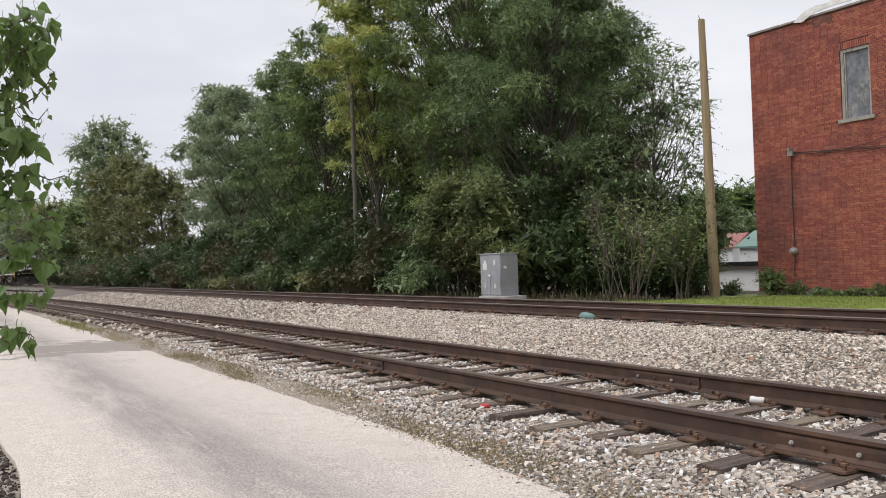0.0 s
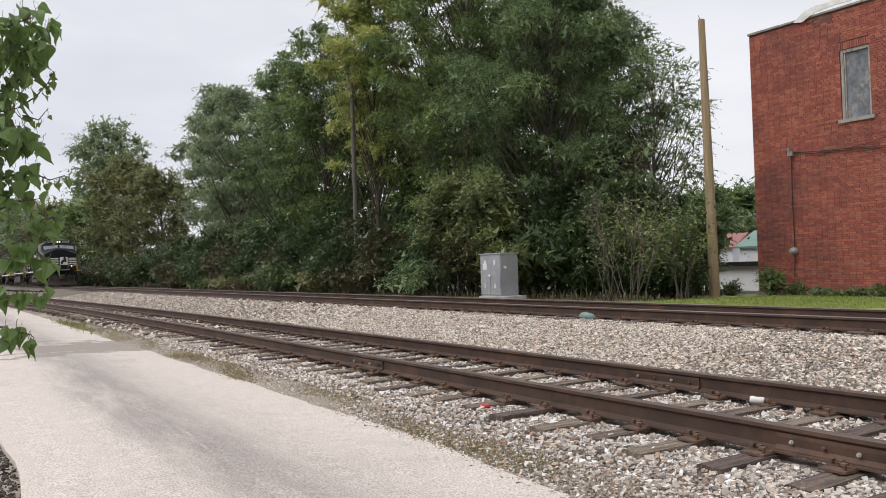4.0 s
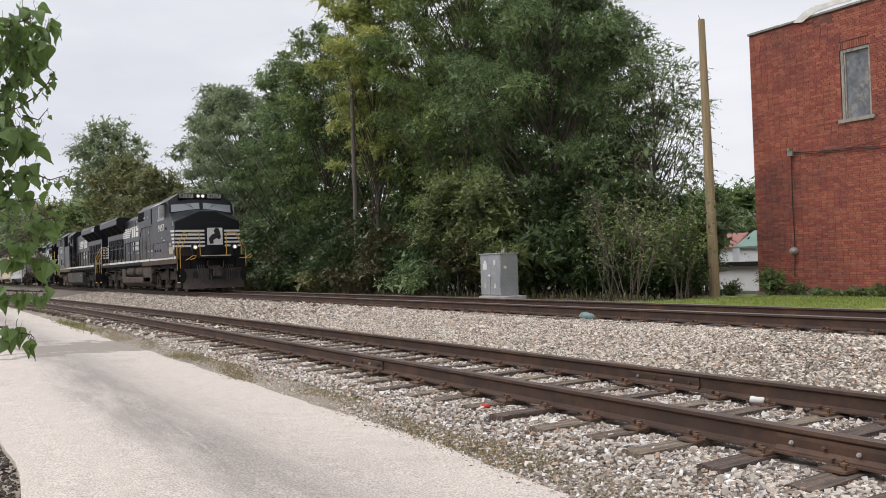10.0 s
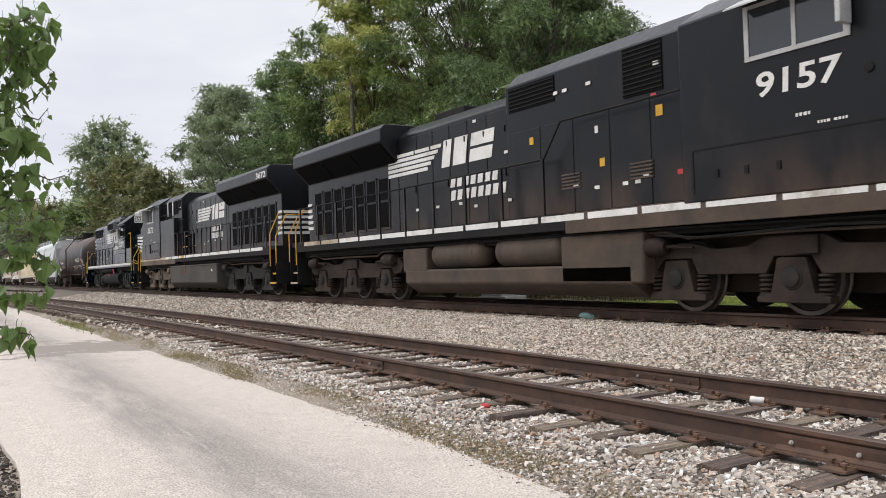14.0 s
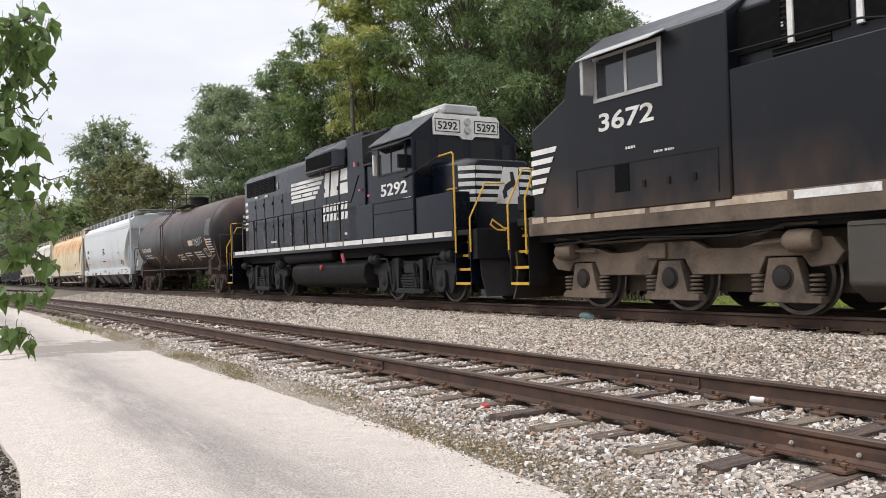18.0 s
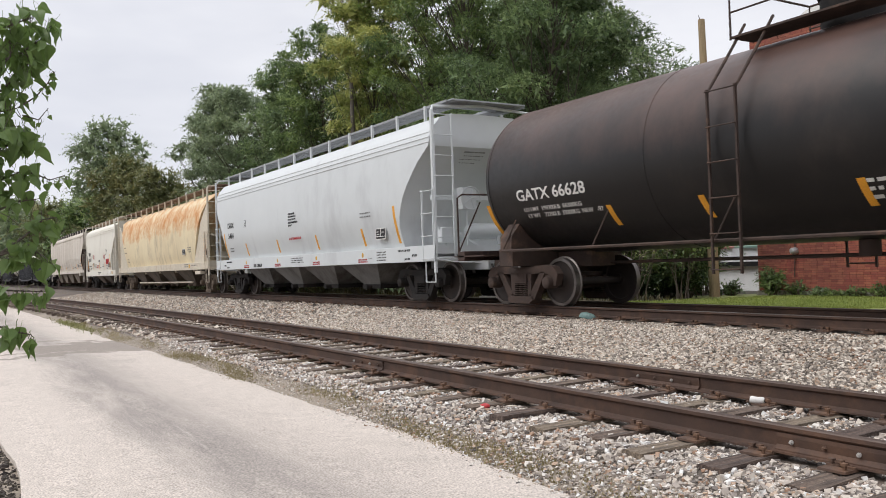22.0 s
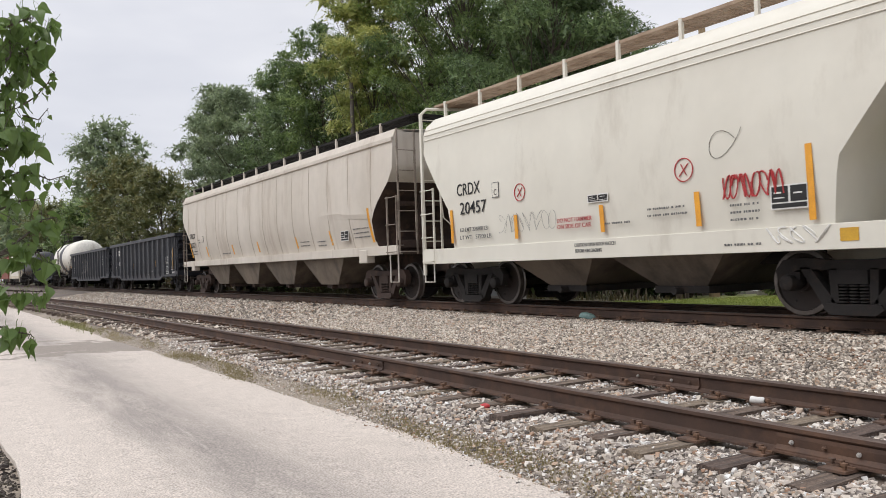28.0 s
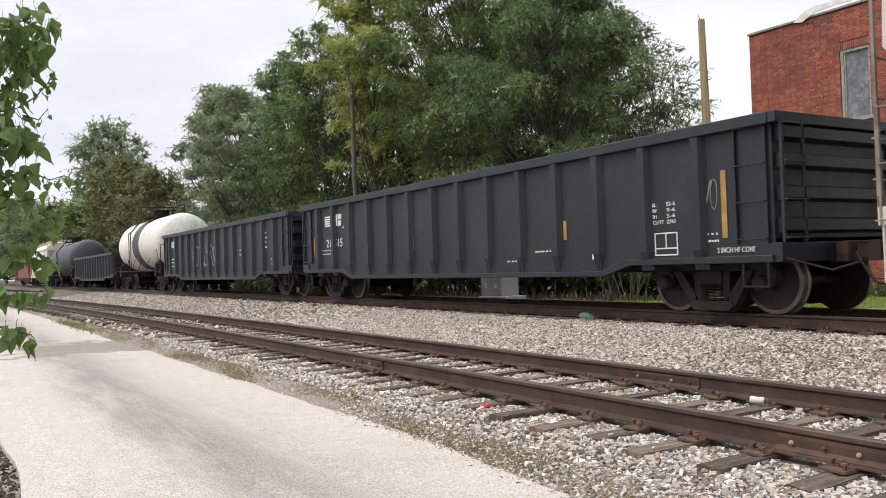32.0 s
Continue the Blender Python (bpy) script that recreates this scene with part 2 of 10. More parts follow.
    mix4 = n.new("ShaderNodeMix")
    mix4.data_type = "RGBA"
    mix4.inputs[7].default_value = (0.235, 0.202, 0.172, 1)
    l.new(mix3.outputs[2], mix4.inputs[6])
    l.new(wr.outputs[0], mix4.inputs[0])
    l.new(mix4.outputs[2], hsv.inputs["Color"])
    return m


M = {}
def dusty_tank():
    """Black tank paint under brown dust that lies on the upper shell and thins out down the sides."""
    m = surf("black_tank_paint", (0.0095, 0.0088, 0.0088), (0.0135, 0.012, 0.0118), 0.7, 0.42, bump=0.003, stain=(0.030, 0.024, 0.021), stain_scale=0.8, stain_amount=0.25, stretch=(1, 1, 0.5), spec=0.35)
    nt = m.node_tree
    n, l = nt.nodes, nt.links
    hsv = [q for q in n if q.bl_idname == "ShaderNodeHueSaturation"][0]
    co, sep, ns, mp = n.new("ShaderNodeTexCoord"), n.new("ShaderNodeSeparateXYZ"), n.new("ShaderNodeTexNoise"), n.new("ShaderNodeMapping")
    mp.inputs["Scale"].default_value = (0.6, 1.0, 0.35)
    ns.inputs["Scale"].default_value, ns.inputs["Detail"].default_value, ns.inputs["Roughness"].default_value = 1.4, 8.0, 0.65
    l.new(co.outputs["Object"], sep.inputs[0])
    l.new(co.outputs["Object"], mp.inputs["Vector"])
    l.new(mp.outputs["Vector"], ns.inputs["Vector"])
    ad = n.new("ShaderNodeMath")
    ad.operation = "MULTIPLY_ADD"
    ad.inputs[1].default_value = 2.2
    l.new(ns.outputs["Fac"], ad.inputs[0])
    l.new(sep.outputs["Z"], ad.inputs[2])
    f = n.new("ShaderNodeMapRange")
    f.inputs[1].default_value, f.inputs[2].default_value, f.inputs[4].default_value = 3.65, 4.9, 0.95
    l.new(ad.outputs[0], f.inputs[0])
    mix = n.new("ShaderNodeMix")
    mix.data_type = "RGBA"
    mix.inputs[7].default_value = (0.085, 0.048, 0.038, 1)
    l.new(hsv.inputs["Color"].links[0].from_socket, mix.inputs[6])
    l.new(f.outputs[0], mix.inputs[0])
    l.new(mix.outputs[2], hsv.inputs["Color"])
    return m


def dusty_black():
    """Black enamel with brown brake dust thrown up over its lowest part."""
    m = surf("black_enamel", (0.0050, 0.0058, 0.0085), (0.0072, 0.0080, 0.0105), 0.7, 0.34, bump=0.004, bump_scale=6, stain=(0.015, 0.014, 0.0145), stain_scale=1.1, stain_amount=0.3, stretch=(1, 1, 0.5), grain=0.15, spec=0.26)
    nt = m.node_tree
    n, l = nt.nodes, nt.links
    hsv = [q for q in n if q.bl_idname == "ShaderNodeHueSaturation"][0]
    co, sep, mp, ns = n.new("ShaderNodeTexCoord"), n.new("ShaderNodeSeparateXYZ"), n.new("ShaderNodeMapping"), n.new("ShaderNodeTexNoise")
    mp.inputs["Scale"].default_value = (1.0, 1.0, 0.45)
    ns.inputs["Scale"].default_value, ns.inputs["Detail"].default_value = 1.3, 7.0
    l.new(co.outputs["Object"], sep.inputs[0])
    l.new(co.outputs["Object"], mp.inputs["Vector"])
    l.new(mp.outputs["Vector"], ns.inputs["Vector"])
    h = n.new("ShaderNodeMapRange")
    h.inputs[1].default_value, h.inputs[2].default_value, h.inputs[3].default_value, h.inputs[4].default_value = 1.5, 2.5, 0.75, 0.0
    l.new(sep.outputs["Z"], h.inputs[0])
    f = n.new("ShaderNodeMapRange")
    f.inputs[1].default_value, f.inputs[2].default_value, f.inputs[3].default_value, f.inputs[4].default_value = 0.38, 0.66, 0.0, 1.0
    l.new(ns.outputs["Fac"], f.inputs[0])
    mu = n.new("ShaderNodeMath")
    mu.operation = "MULTIPLY"
    l.new(h.outputs[0], mu.inputs[0])
    l.new(f.outputs[0], mu.inputs[1])
    mix = n.new("ShaderNodeMix")
    mix.data_type = "RGBA"
    mix.inputs[7].default_value = (0.105, 0.066, 0.043, 1)
    l.new(hsv.inputs["Color"].links[0].from_socket, mix.inputs[6])
    l.new(mu.outputs[0], mix.inputs[0])
    l.new(mix.outputs[2], hsv.inputs["Color"])
    return m


M["asphalt"] = lane_surface()
M["soil"] = surf("packed_dirt", (0.29, 0.245, 0.195), (0.20, 0.165, 0.125), 1.2, 0.95, bump=0.06, bump_scale=40, grain=0.4)
M["ballast"] = surf("ballast_bed", (0.15, 0.125, 0.105), (0.085, 0.07, 0.058), 1.6, 0.9, bump=0.12, bump_scale=22, stain=(0.17, 0.12, 0.088), stain_scale=0.5, grain=0.6)
M["stone"] = pebbles("crushed_stone", ((0.0, (0.110, 0.096, 0.087)), (0.16, (0.264, 0.226, 0.198)), (0.40, (0.462, 0.405, 0.347)), (0.66, (0.616, 0.546, 0.470)), (0.80, (0.760, 0.760, 0.742)), (0.90, (0.506, 0.378, 0.277)), (1.0, (0.300, 0.177, 0.113))))
M["grass"] = leafy("grass_blades", (0.16, 0.21, 0.045), (0.26, 0.32, 0.075), (0.37, 0.39, 0.13))
M["lawn"] = surf("lawn", (0.23, 0.275, 0.075), (0.29, 0.31, 0.11), 1.5, 0.9, bump=0.08, bump_scale=60, grain=0.5)
M["moss"] = leafy("dry_weeds", (0.20, 0.165, 0.075), (0.27, 0.225, 0.115), (0.36, 0.29, 0.16))
M["rail"] = surf("rusty_rail", (0.080, 0.047, 0.034), (0.052, 0.033, 0.026), 3.0, 0.68, metal=0.1, bump=0.02, bump_scale=70, stain=(0.12, 0.066, 0.042), stain_scale=2.0, spec=0.35)
M["screen"] = surf("black_screen_mesh", (0.005, 0.005, 0.0055), (0.008, 0.008, 0.008), 9.0, 0.9, bump=0.03, bump_scale=45, spec=0.06)
M["railtop"] = surf("worn_rail_head", (0.20, 0.175, 0.16), (0.13, 0.105, 0.09), 4.0, 0.42, metal=0.75, stretch=(0.15, 1, 1), stain=(0.12, 0.075, 0.055), stain_scale=3, stain_amount=0.35)
M["railtop_dull"] = surf("dull_rail_head", (0.115, 0.082, 0.066), (0.08, 0.055, 0.045), 4.0, 0.55, metal=0.4, stretch=(0.15, 1, 1))
M["tie"] = surf("weathered_tie", (0.15, 0.11, 0.085), (0.06, 0.046, 0.038), 3.0, 0.92, bump=0.08, bump_scale=35, stretch=(6, 1, 6), random_object=0.35, grain=0.45)
M["tie_old"] = surf("dry_old_tie", (0.20, 0.150, 0.112), (0.060, 0.045, 0.036), 3.0, 0.95, bump=0.12, bump_scale=35, stretch=(11, 0.8, 11), random_object=0.4, grain=0.5)
M["rust"] = surf("brown_rust", (0.10, 0.062, 0.045), (0.06, 0.04, 0.032), 8.0, 0.8, bump=0.02, stain=(0.17, 0.09, 0.05), stain_scale=4)
M["brick"] = surf("red_brick", (0.36, 0.108, 0.072), (0.255, 0.080, 0.055), 1.3, 0.88, bump=0.02, bump_scale=60, island=0.20, stain=(0.165, 0.060, 0.048), stain_scale=0.4, stain_amount=0.55, random_object=0.0)
M["brick_part"] = surf("red_brick_piece", (0.36, 0.108, 0.072), (0.255, 0.080, 0.055), 1.3, 0.88, bump=0.02, bump_scale=60, stain=(0.165, 0.060, 0.048), stain_scale=0.4, stain_amount=0.55, random_object=0.20)
M["mortar"] = surf("mortar", (0.155, 0.062, 0.047), (0.105, 0.043, 0.034), 2.0, 0.95, bump=0.03, stain=(0.36, 0.22, 0.17), stain_scale=0.7, stain_amount=0.35, stretch=(0.6, 1, 1.5))
M["limestone"] = surf("grey_stone", (0.34, 0.31, 0.28), (0.24, 0.22, 0.195), 3.0, 0.9, bump=0.05)
M["membrane"] = surf("torn_roof_membrane", (0.72, 0.71, 0.68), (0.55, 0.53, 0.5), 3.0, 0.6, bump=0.04)
M["oldpaint"] = surf("flaking_grey_paint", (0.42, 0.40, 0.37), (0.22, 0.19, 0.165), 7.0, 0.85, bump=0.05, stretch=(4, 4, 0.6))
M["plywood"] = surf("weathered_board", (0.21, 0.22, 0.245), (0.11, 0.115, 0.13), 6.0, 0.85, bump=0.05, stain=(0.36, 0.33, 0.28), stain_scale=5.0, stain_amount=0.45, stretch=(1, 1, 0.7))
M["pole"] = surf("treated_pole", (0.36, 0.27, 0.16), (0.25, 0.185, 0.11), 2.5, 0.9, bump=0.05, stretch=(7, 7, 0.5))
M["steelbox"] = surf("brushed_aluminium", (0.44, 0.45, 0.46), (0.37, 0.38, 0.39), 1.2, 0.45, metal=0.6, bump=0.003)
M["concrete"] = surf("concrete", (0.42, 0.40, 0.37), (0.33, 0.31, 0.29), 2.5, 0.9, bump=0.03)
M["litter"] = surf("leaf_litter", (0.095, 0.078, 0.05), (0.055, 0.052, 0.03), 1.5, 0.95, bump=0.1, bump_scale=30, grain=0.6, stain=(0.13, 0.10, 0.055), stain_scale=1.1)
M["mulch"] = surf("dark_mulch", (0.075, 0.06, 0.05), (0.045, 0.037, 0.03), 6.0, 0.95, bump=0.1, bump_scale=50, island=0.5, grain=0.5)
M["truck_dust"] = surf("tan_dusty_truck", (0.165, 0.125, 0.092), (0.10, 0.077, 0.06), 1.6, 0.88, bump=0.02, spec=0.3, stain=(0.05, 0.041, 0.034), stain_scale=1.3, stain_amount=0.35)
M["chute_dust"] = surf("dusty_chute", (0.20, 0.160, 0.122), (0.115, 0.092, 0.07), 1.6, 0.85, bump=0.01, stain=(0.07, 0.058, 0.047), stain_scale=1.2, stain_amount=0.45, stretch=(1, 1, 0.5))
M["tan_walk"] = surf("rust_tinged_grating", (0.40, 0.31, 0.23), (0.27, 0.19, 0.13), 3.0, 0.85)
M["patch_grey"] = surf("rubbed_grey_paint", (0.105, 0.098, 0.098), (0.07, 0.064, 0.064), 2.5, 0.55, stain=(0.045, 0.038, 0.036), stain_scale=2.0, stain_amount=0.4)
# mid-grey that paints in the shaded underside of the pale car's walkway
M["walk_grey"] = surf("shade_toned_grating", (0.30, 0.31, 0.32), (0.24, 0.25, 0.26), 4.0, 0.6)
M["ladder_dust"] = surf("dusty_ladder_paint", (0.32, 0.275, 0.23), (0.19, 0.155, 0.125), 2.0, 0.8, stain=(0.09, 0.062, 0.045), stain_scale=1.6, stain_amount=0.45)
# chute grime, darkened further so the colour carries the shade under the cars
M["chute_tan"] = surf("grimy_shade_toned_chute", (0.15, 0.118, 0.09), (0.092, 0.074, 0.058), 1.6, 0.85, bump=0.01, stain=(0.048, 0.04, 0.032), stain_scale=1.4, stain_amount=0.5, stretch=(1, 1, 0.5))
M["chute_grey"] = surf("dusty_grey_shade_toned_chute", (0.20, 0.195, 0.19), (0.14, 0.137, 0.13), 1.6, 0.8, bump=0.01, stain=(0.075, 0.066, 0.057), stain_scale=1.4, stain_amount=0.45, stretch=(1, 1, 0.5))
# undergrowth leaves coloured darker to paint in the shade below the crowns
M["leaf_painted_shade"] = leafy("leaves_with_painted_shade", (0.034, 0.062, 0.022), (0.062, 0.098, 0.034), (0.11, 0.15, 0.05))
M["leaf_vine"] = leafy("withered_vine_leaves", (0.05, 0.055, 0.025), (0.095, 0.085, 0.036), (0.15, 0.105, 0.05))
M["stone_main"] = pebbles("tan_ballast_stone", ((0.0, (0.123, 0.106, 0.092)), (0.16, (0.263, 0.224, 0.185)), (0.40, (0.448, 0.386, 0.319)), (0.66, (0.616, 0.543, 0.459)), (0.80, (0.795, 0.728, 0.638)), (0.90, (0.482, 0.358, 0.258)), (1.0, (0.26, 0.15, 0.095))))
M["car_seam"] = surf("grimy_seam", (0.50, 0.44, 0.37), (0.42, 0.36, 0.30), 2.0, 0.8)
M["black_clean"] = surf("clean_black_enamel", (0.0022, 0.0036, 0.0085), (0.0034, 0.0050, 0.0108), 0.7, 0.24, bump=0.004, bump_scale=6, stain=(0.0075, 0.0085, 0.0115), stain_scale=1.1, stain_amount=0.25, stretch=(1, 1, 0.5), grain=0.15, spec=0.24)
M["tank_dust"] = surf("dusty_olive_tank", (0.070, 0.062, 0.053), (0.048, 0.043, 0.037), 1.2, 0.8, bump=0.01, stain=(0.034, 0.030, 0.027), stain_scale=1.0, stain_amount=0.35, stretch=(0.5, 1, 1))
M["leaf_fresh"] = leafy("yellow_green_leaves", (0.065, 0.105, 0.034), (0.215, 0.292, 0.083), (0.43, 0.50, 0.150))
M["mark_grey"] = surf("faded_stencil", (0.10, 0.10, 0.10), (0.15, 0.145, 0.14), 5.0, 0.8)
M["dry_grass"] = leafy("dry_grass", (0.15, 0.16, 0.06), (0.23, 0.235, 0.09), (0.33, 0.30, 0.14))
M["roof_grey"] = surf("worn_grey_roof_paint", (0.062, 0.065, 0.072), (0.042, 0.045, 0.05), 1.5, 0.6, stain=(0.11, 0.11, 0.112), stain_scale=2.0, stain_amount=0.4)
M["old_pole"] = surf("grey_old_pole", (0.15, 0.13, 0.108), (0.10, 0.085, 0.07), 2.5, 0.92, bump=0.05, stretch=(7, 7, 0.5))
M["bark"] = surf("bark", (0.115, 0.095, 0.075), (0.065, 0.052, 0.042), 3.0, 0.95, bump=0.12, stretch=(4, 4, 0.7))
M["twig"] = surf("dead_twigs", (0.17, 0.135, 0.105), (0.10, 0.08, 0.062), 4.0, 0.95)
M["leaf_locust"] = leafy("locust_leaves", (0.046, 0.076, 0.036), (0.180, 0.255, 0.112), (0.390, 0.480, 0.215))
M["leaf_deep"] = leafy("deep_green_leaves", (0.038, 0.063, 0.026), (0.160, 0.232, 0.082), (0.370, 0.450, 0.160))
M["leaf_yellow"] = leafy("yellowing_leaves", (0.17, 0.23, 0.07), (0.41, 0.45, 0.15), (0.72, 0.67, 0.26))
M["leaf_autumn"] = leafy("browning_leaves", (0.10, 0.125, 0.055), (0.185, 0.195, 0.080), (0.30, 0.265, 0.11))
M["leaf_pale"] = leafy("pale_olive_leaves", (0.075, 0.095, 0.040), (0.205, 0.245, 0.095), (0.42, 0.44, 0.18))
# paler, greyer tones put the distance haze into the leaf colour
M["leaf_haze"] = leafy("hazed_locust_leaves", (0.135, 0.175, 0.110), (0.275, 0.340, 0.195), (0.42, 0.48, 0.28))
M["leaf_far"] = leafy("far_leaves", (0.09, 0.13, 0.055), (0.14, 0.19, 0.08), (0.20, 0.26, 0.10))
M["leaf_near"] = leafy("fresh_broad_leaves", (0.065, 0.115, 0.035), (0.145, 0.225, 0.062), (0.27, 0.36, 0.11), 0.45, 0.42)
M["black"] = dusty_black()
M["black_dull"] = surf("dull_black_steel", (0.0078, 0.0075, 0.0078), (0.012, 0.011, 0.0108), 1.4, 0.75, bump=0.02, spec=0.22, stain=(0.026, 0.021, 0.017), stain_scale=1.5, stain_amount=0.35)
M["grime"] = surf("road_grime", (0.090, 0.063, 0.045), (0.054, 0.039, 0.029), 1.8, 0.85, bump=0.02, stain=(0.042, 0.034, 0.028), stain_scale=1.2, stain_amount=0.4)
M["grime_dark"] = surf("dark_road_grime", (0.058, 0.043, 0.034), (0.034, 0.027, 0.023), 1.8, 0.8, bump=0.02, stain=(0.085, 0.062, 0.047), stain_scale=1.6, stain_amount=0.3)
M["grime_light"] = surf("dusty_truck_steel", (0.048, 0.034, 0.026), (0.026, 0.0195, 0.016), 2.2, 0.85, bump=0.03, spec=0.25, stain=(0.015, 0.0125, 0.011), stain_scale=2.0, stain_amount=0.4)
M["truck_dark"] = surf("dark_truck_steel", (0.024, 0.021, 0.02), (0.015, 0.013, 0.0125), 2.2, 0.8, bump=0.03, spec=0.3, stain=(0.05, 0.034, 0.026), stain_scale=2.0, stain_amount=0.3)
M["truck_grey"] = surf("greyish_truck_steel", (0.0185, 0.020, 0.022), (0.0105, 0.0115, 0.0125), 2.2, 0.65, bump=0.03, spec=0.30, stain=(0.036, 0.033, 0.031), stain_scale=2.0, stain_amount=0.3)
M["truck_rust"] = surf("rusty_truck_steel", (0.060, 0.036, 0.027), (0.033, 0.022, 0.018), 2.2, 0.85, bump=0.03, stain=(0.13, 0.075, 0.05), stain_scale=2.0, stain_amount=0.3)
M["wheel"] = surf("brown_wheel", (0.040, 0.029, 0.025), (0.024, 0.019, 0.017), 3.0, 0.75, metal=0.2)
M["tread"] = surf("polished_tread", (0.20, 0.18, 0.17), (0.12, 0.105, 0.095), 3.0, 0.38, metal=0.7)
M["white"] = surf("white_stripe_paint", (0.74, 0.73, 0.70), (0.62, 0.61, 0.58), 2.0, 0.55, stain=(0.42, 0.38, 0.33), stain_scale=1.6, stain_amount=0.3)
M["white_dirty"] = surf("grimy_white_stripe", (0.52, 0.44, 0.34), (0.36, 0.28, 0.2), 2.0, 0.7, stain=(0.22, 0.17, 0.13), stain_scale=1.6, stain_amount=0.5)
M["yellow"] = surf("yellow_paint", (0.62, 0.36, 0.03), (0.5, 0.28, 0.03), 4.0, 0.55)
M["tape_dusty"] = surf("dusty_reflector", (0.48, 0.27, 0.06), (0.30, 0.18, 0.055), 4.0, 0.6)
M["orange_tape"] = surf("amber_reflector", (0.78, 0.36, 0.03), (0.65, 0.28, 0.02), 4.0, 0.45)
M["red"] = surf("red_paint", (0.45, 0.03, 0.035), (0.36, 0.03, 0.03), 4.0, 0.6)
M["pink"] = surf("pink_tag", (0.65, 0.12, 0.19), (0.5, 0.1, 0.15), 4.0, 0.6)
M["silver"] = surf("silver_paint", (0.46, 0.46, 0.45), (0.36, 0.36, 0.35), 3.0, 0.5, metal=0.2)
M["window"] = glass("dark_glass")
M["dull_glass"] = glass("dusty_dark_glass", (0.008, 0.008, 0.009))
M["dull_glass"].node_tree.nodes["Principled BSDF"].inputs["Specular IOR Level"].default_value = 0.22
# the pale tint paints the sky's reflection into the glass
M["windscreen"] = glass("windscreen_with_painted_sky", (0.27, 0.30, 0.32))
M["scrap_green"] = surf("blue_green_plastic", (0.16, 0.26, 0.24), (0.08, 0.14, 0.13), 9.0, 0.5, bump=0.02, bump_scale=30)
M["board_pale"] = surf("grimy_number_board", (0.36, 0.35, 0.30), (0.26, 0.25, 0.215), 3.0, 0.6, stain=(0.14, 0.12, 0.10), stain_scale=3.0, stain_amount=0.4)
M["headlight"] = lamp_glow("headlight_glow", (1.0, 0.80, 0.50), 1.5)
M["tank_brown"] = dusty_tank()
M["tank_white"] = surf("cream_tank_paint", (0.78, 0.75, 0.68), (0.66, 0.63, 0.56), 0.6, 0.45, stain=(0.42, 0.38, 0.31), stain_scale=0.9, stain_amount=0.25, stretch=(1, 1, 0.5))
M["tank_dark"] = surf("grey_black_tank_paint", (0.05, 0.052, 0.06), (0.035, 0.036, 0.042), 0.6, 0.5, stain=(0.09, 0.085, 0.08), stain_scale=0.9, stain_amount=0.3)
M["car_grey"] = surf("fresh_light_grey_paint", (0.588, 0.612, 0.615), (0.558, 0.582, 0.585), 0.4, 0.45, bump=0.002, bump_scale=3, stain=(0.44, 0.45, 0.46), stain_scale=0.5, stain_amount=0.2, stretch=(1, 1, 0.4), grain=0.06)
M["car_cream"] = surf("cream_car_paint", (0.70, 0.675, 0.595), (0.66, 0.63, 0.55), 0.5, 0.6, bump=0.002, bump_scale=3, stain=(0.50, 0.46, 0.39), stain_scale=0.8, stain_amount=0.15, stretch=(1, 1, 0.35), grain=0.06)
M["car_tan"] = rusty_tan()
M["car_tan_plain"] = surf("tan_paint", (0.58, 0.52, 0.42), (0.53, 0.47, 0.37), 0.6, 0.75, stain=(0.42, 0.30, 0.19), stain_scale=0.9, stain_amount=0.15, stretch=(1, 1, 0.4))
M["car_dusty"] = surf("dusty_white_car_paint", (0.60, 0.55, 0.485), (0.53, 0.48, 0.415), 0.5, 0.75, bump=0.003, bump_scale=3, stain=(0.39, 0.33, 0.27), stain_scale=0.7, stain_amount=0.3, stretch=(1.6, 1, 0.3), grain=0.1)
M["gon_black"] = surf("black_gondola_paint", (0.0105, 0.0125, 0.0185), (0.0155, 0.017, 0.0225), 0.8, 0.5, stain=(0.032, 0.030, 0.030), stain_scale=1.0, stain_amount=0.28, stretch=(1, 1, 0.4), bump=0.004, bump_scale=8)
M["boxcar_red"] = surf("oxide_red_paint", (0.27, 0.075, 0.05), (0.2, 0.06, 0.042), 0.8, 0.75, stain=(0.12, 0.06, 0.045), stain_scale=1.0)
M["rust_walk"] = surf("rusty_grating", (0.24, 0.16, 0.11), (0.15, 0.10, 0.07), 3.0, 0.9)
M["mark_black"] = surf("black_stencil", (0.012, 0.012, 0.012), (0.018, 0.018, 0.018), 5.0, 0.7)
M["roof_red"] = surf("faded_red_roof", (0.30, 0.13, 0.11), (0.24, 0.10, 0.09), 1.0, 0.8)
M["roof_green"] = surf("green_roof", (0.14, 0.22, 0.18), (0.11, 0.18, 0.15), 1.0, 0.7)
M["siding_white"] = surf("white_siding", (0.70, 0.70, 0.70), (0.62, 0.62, 0.62), 1.0, 0.7)
M["cable"] = surf("black_cable", (0.03, 0.027, 0.025), (0.045, 0.04, 0.035), 5.0, 0.7)


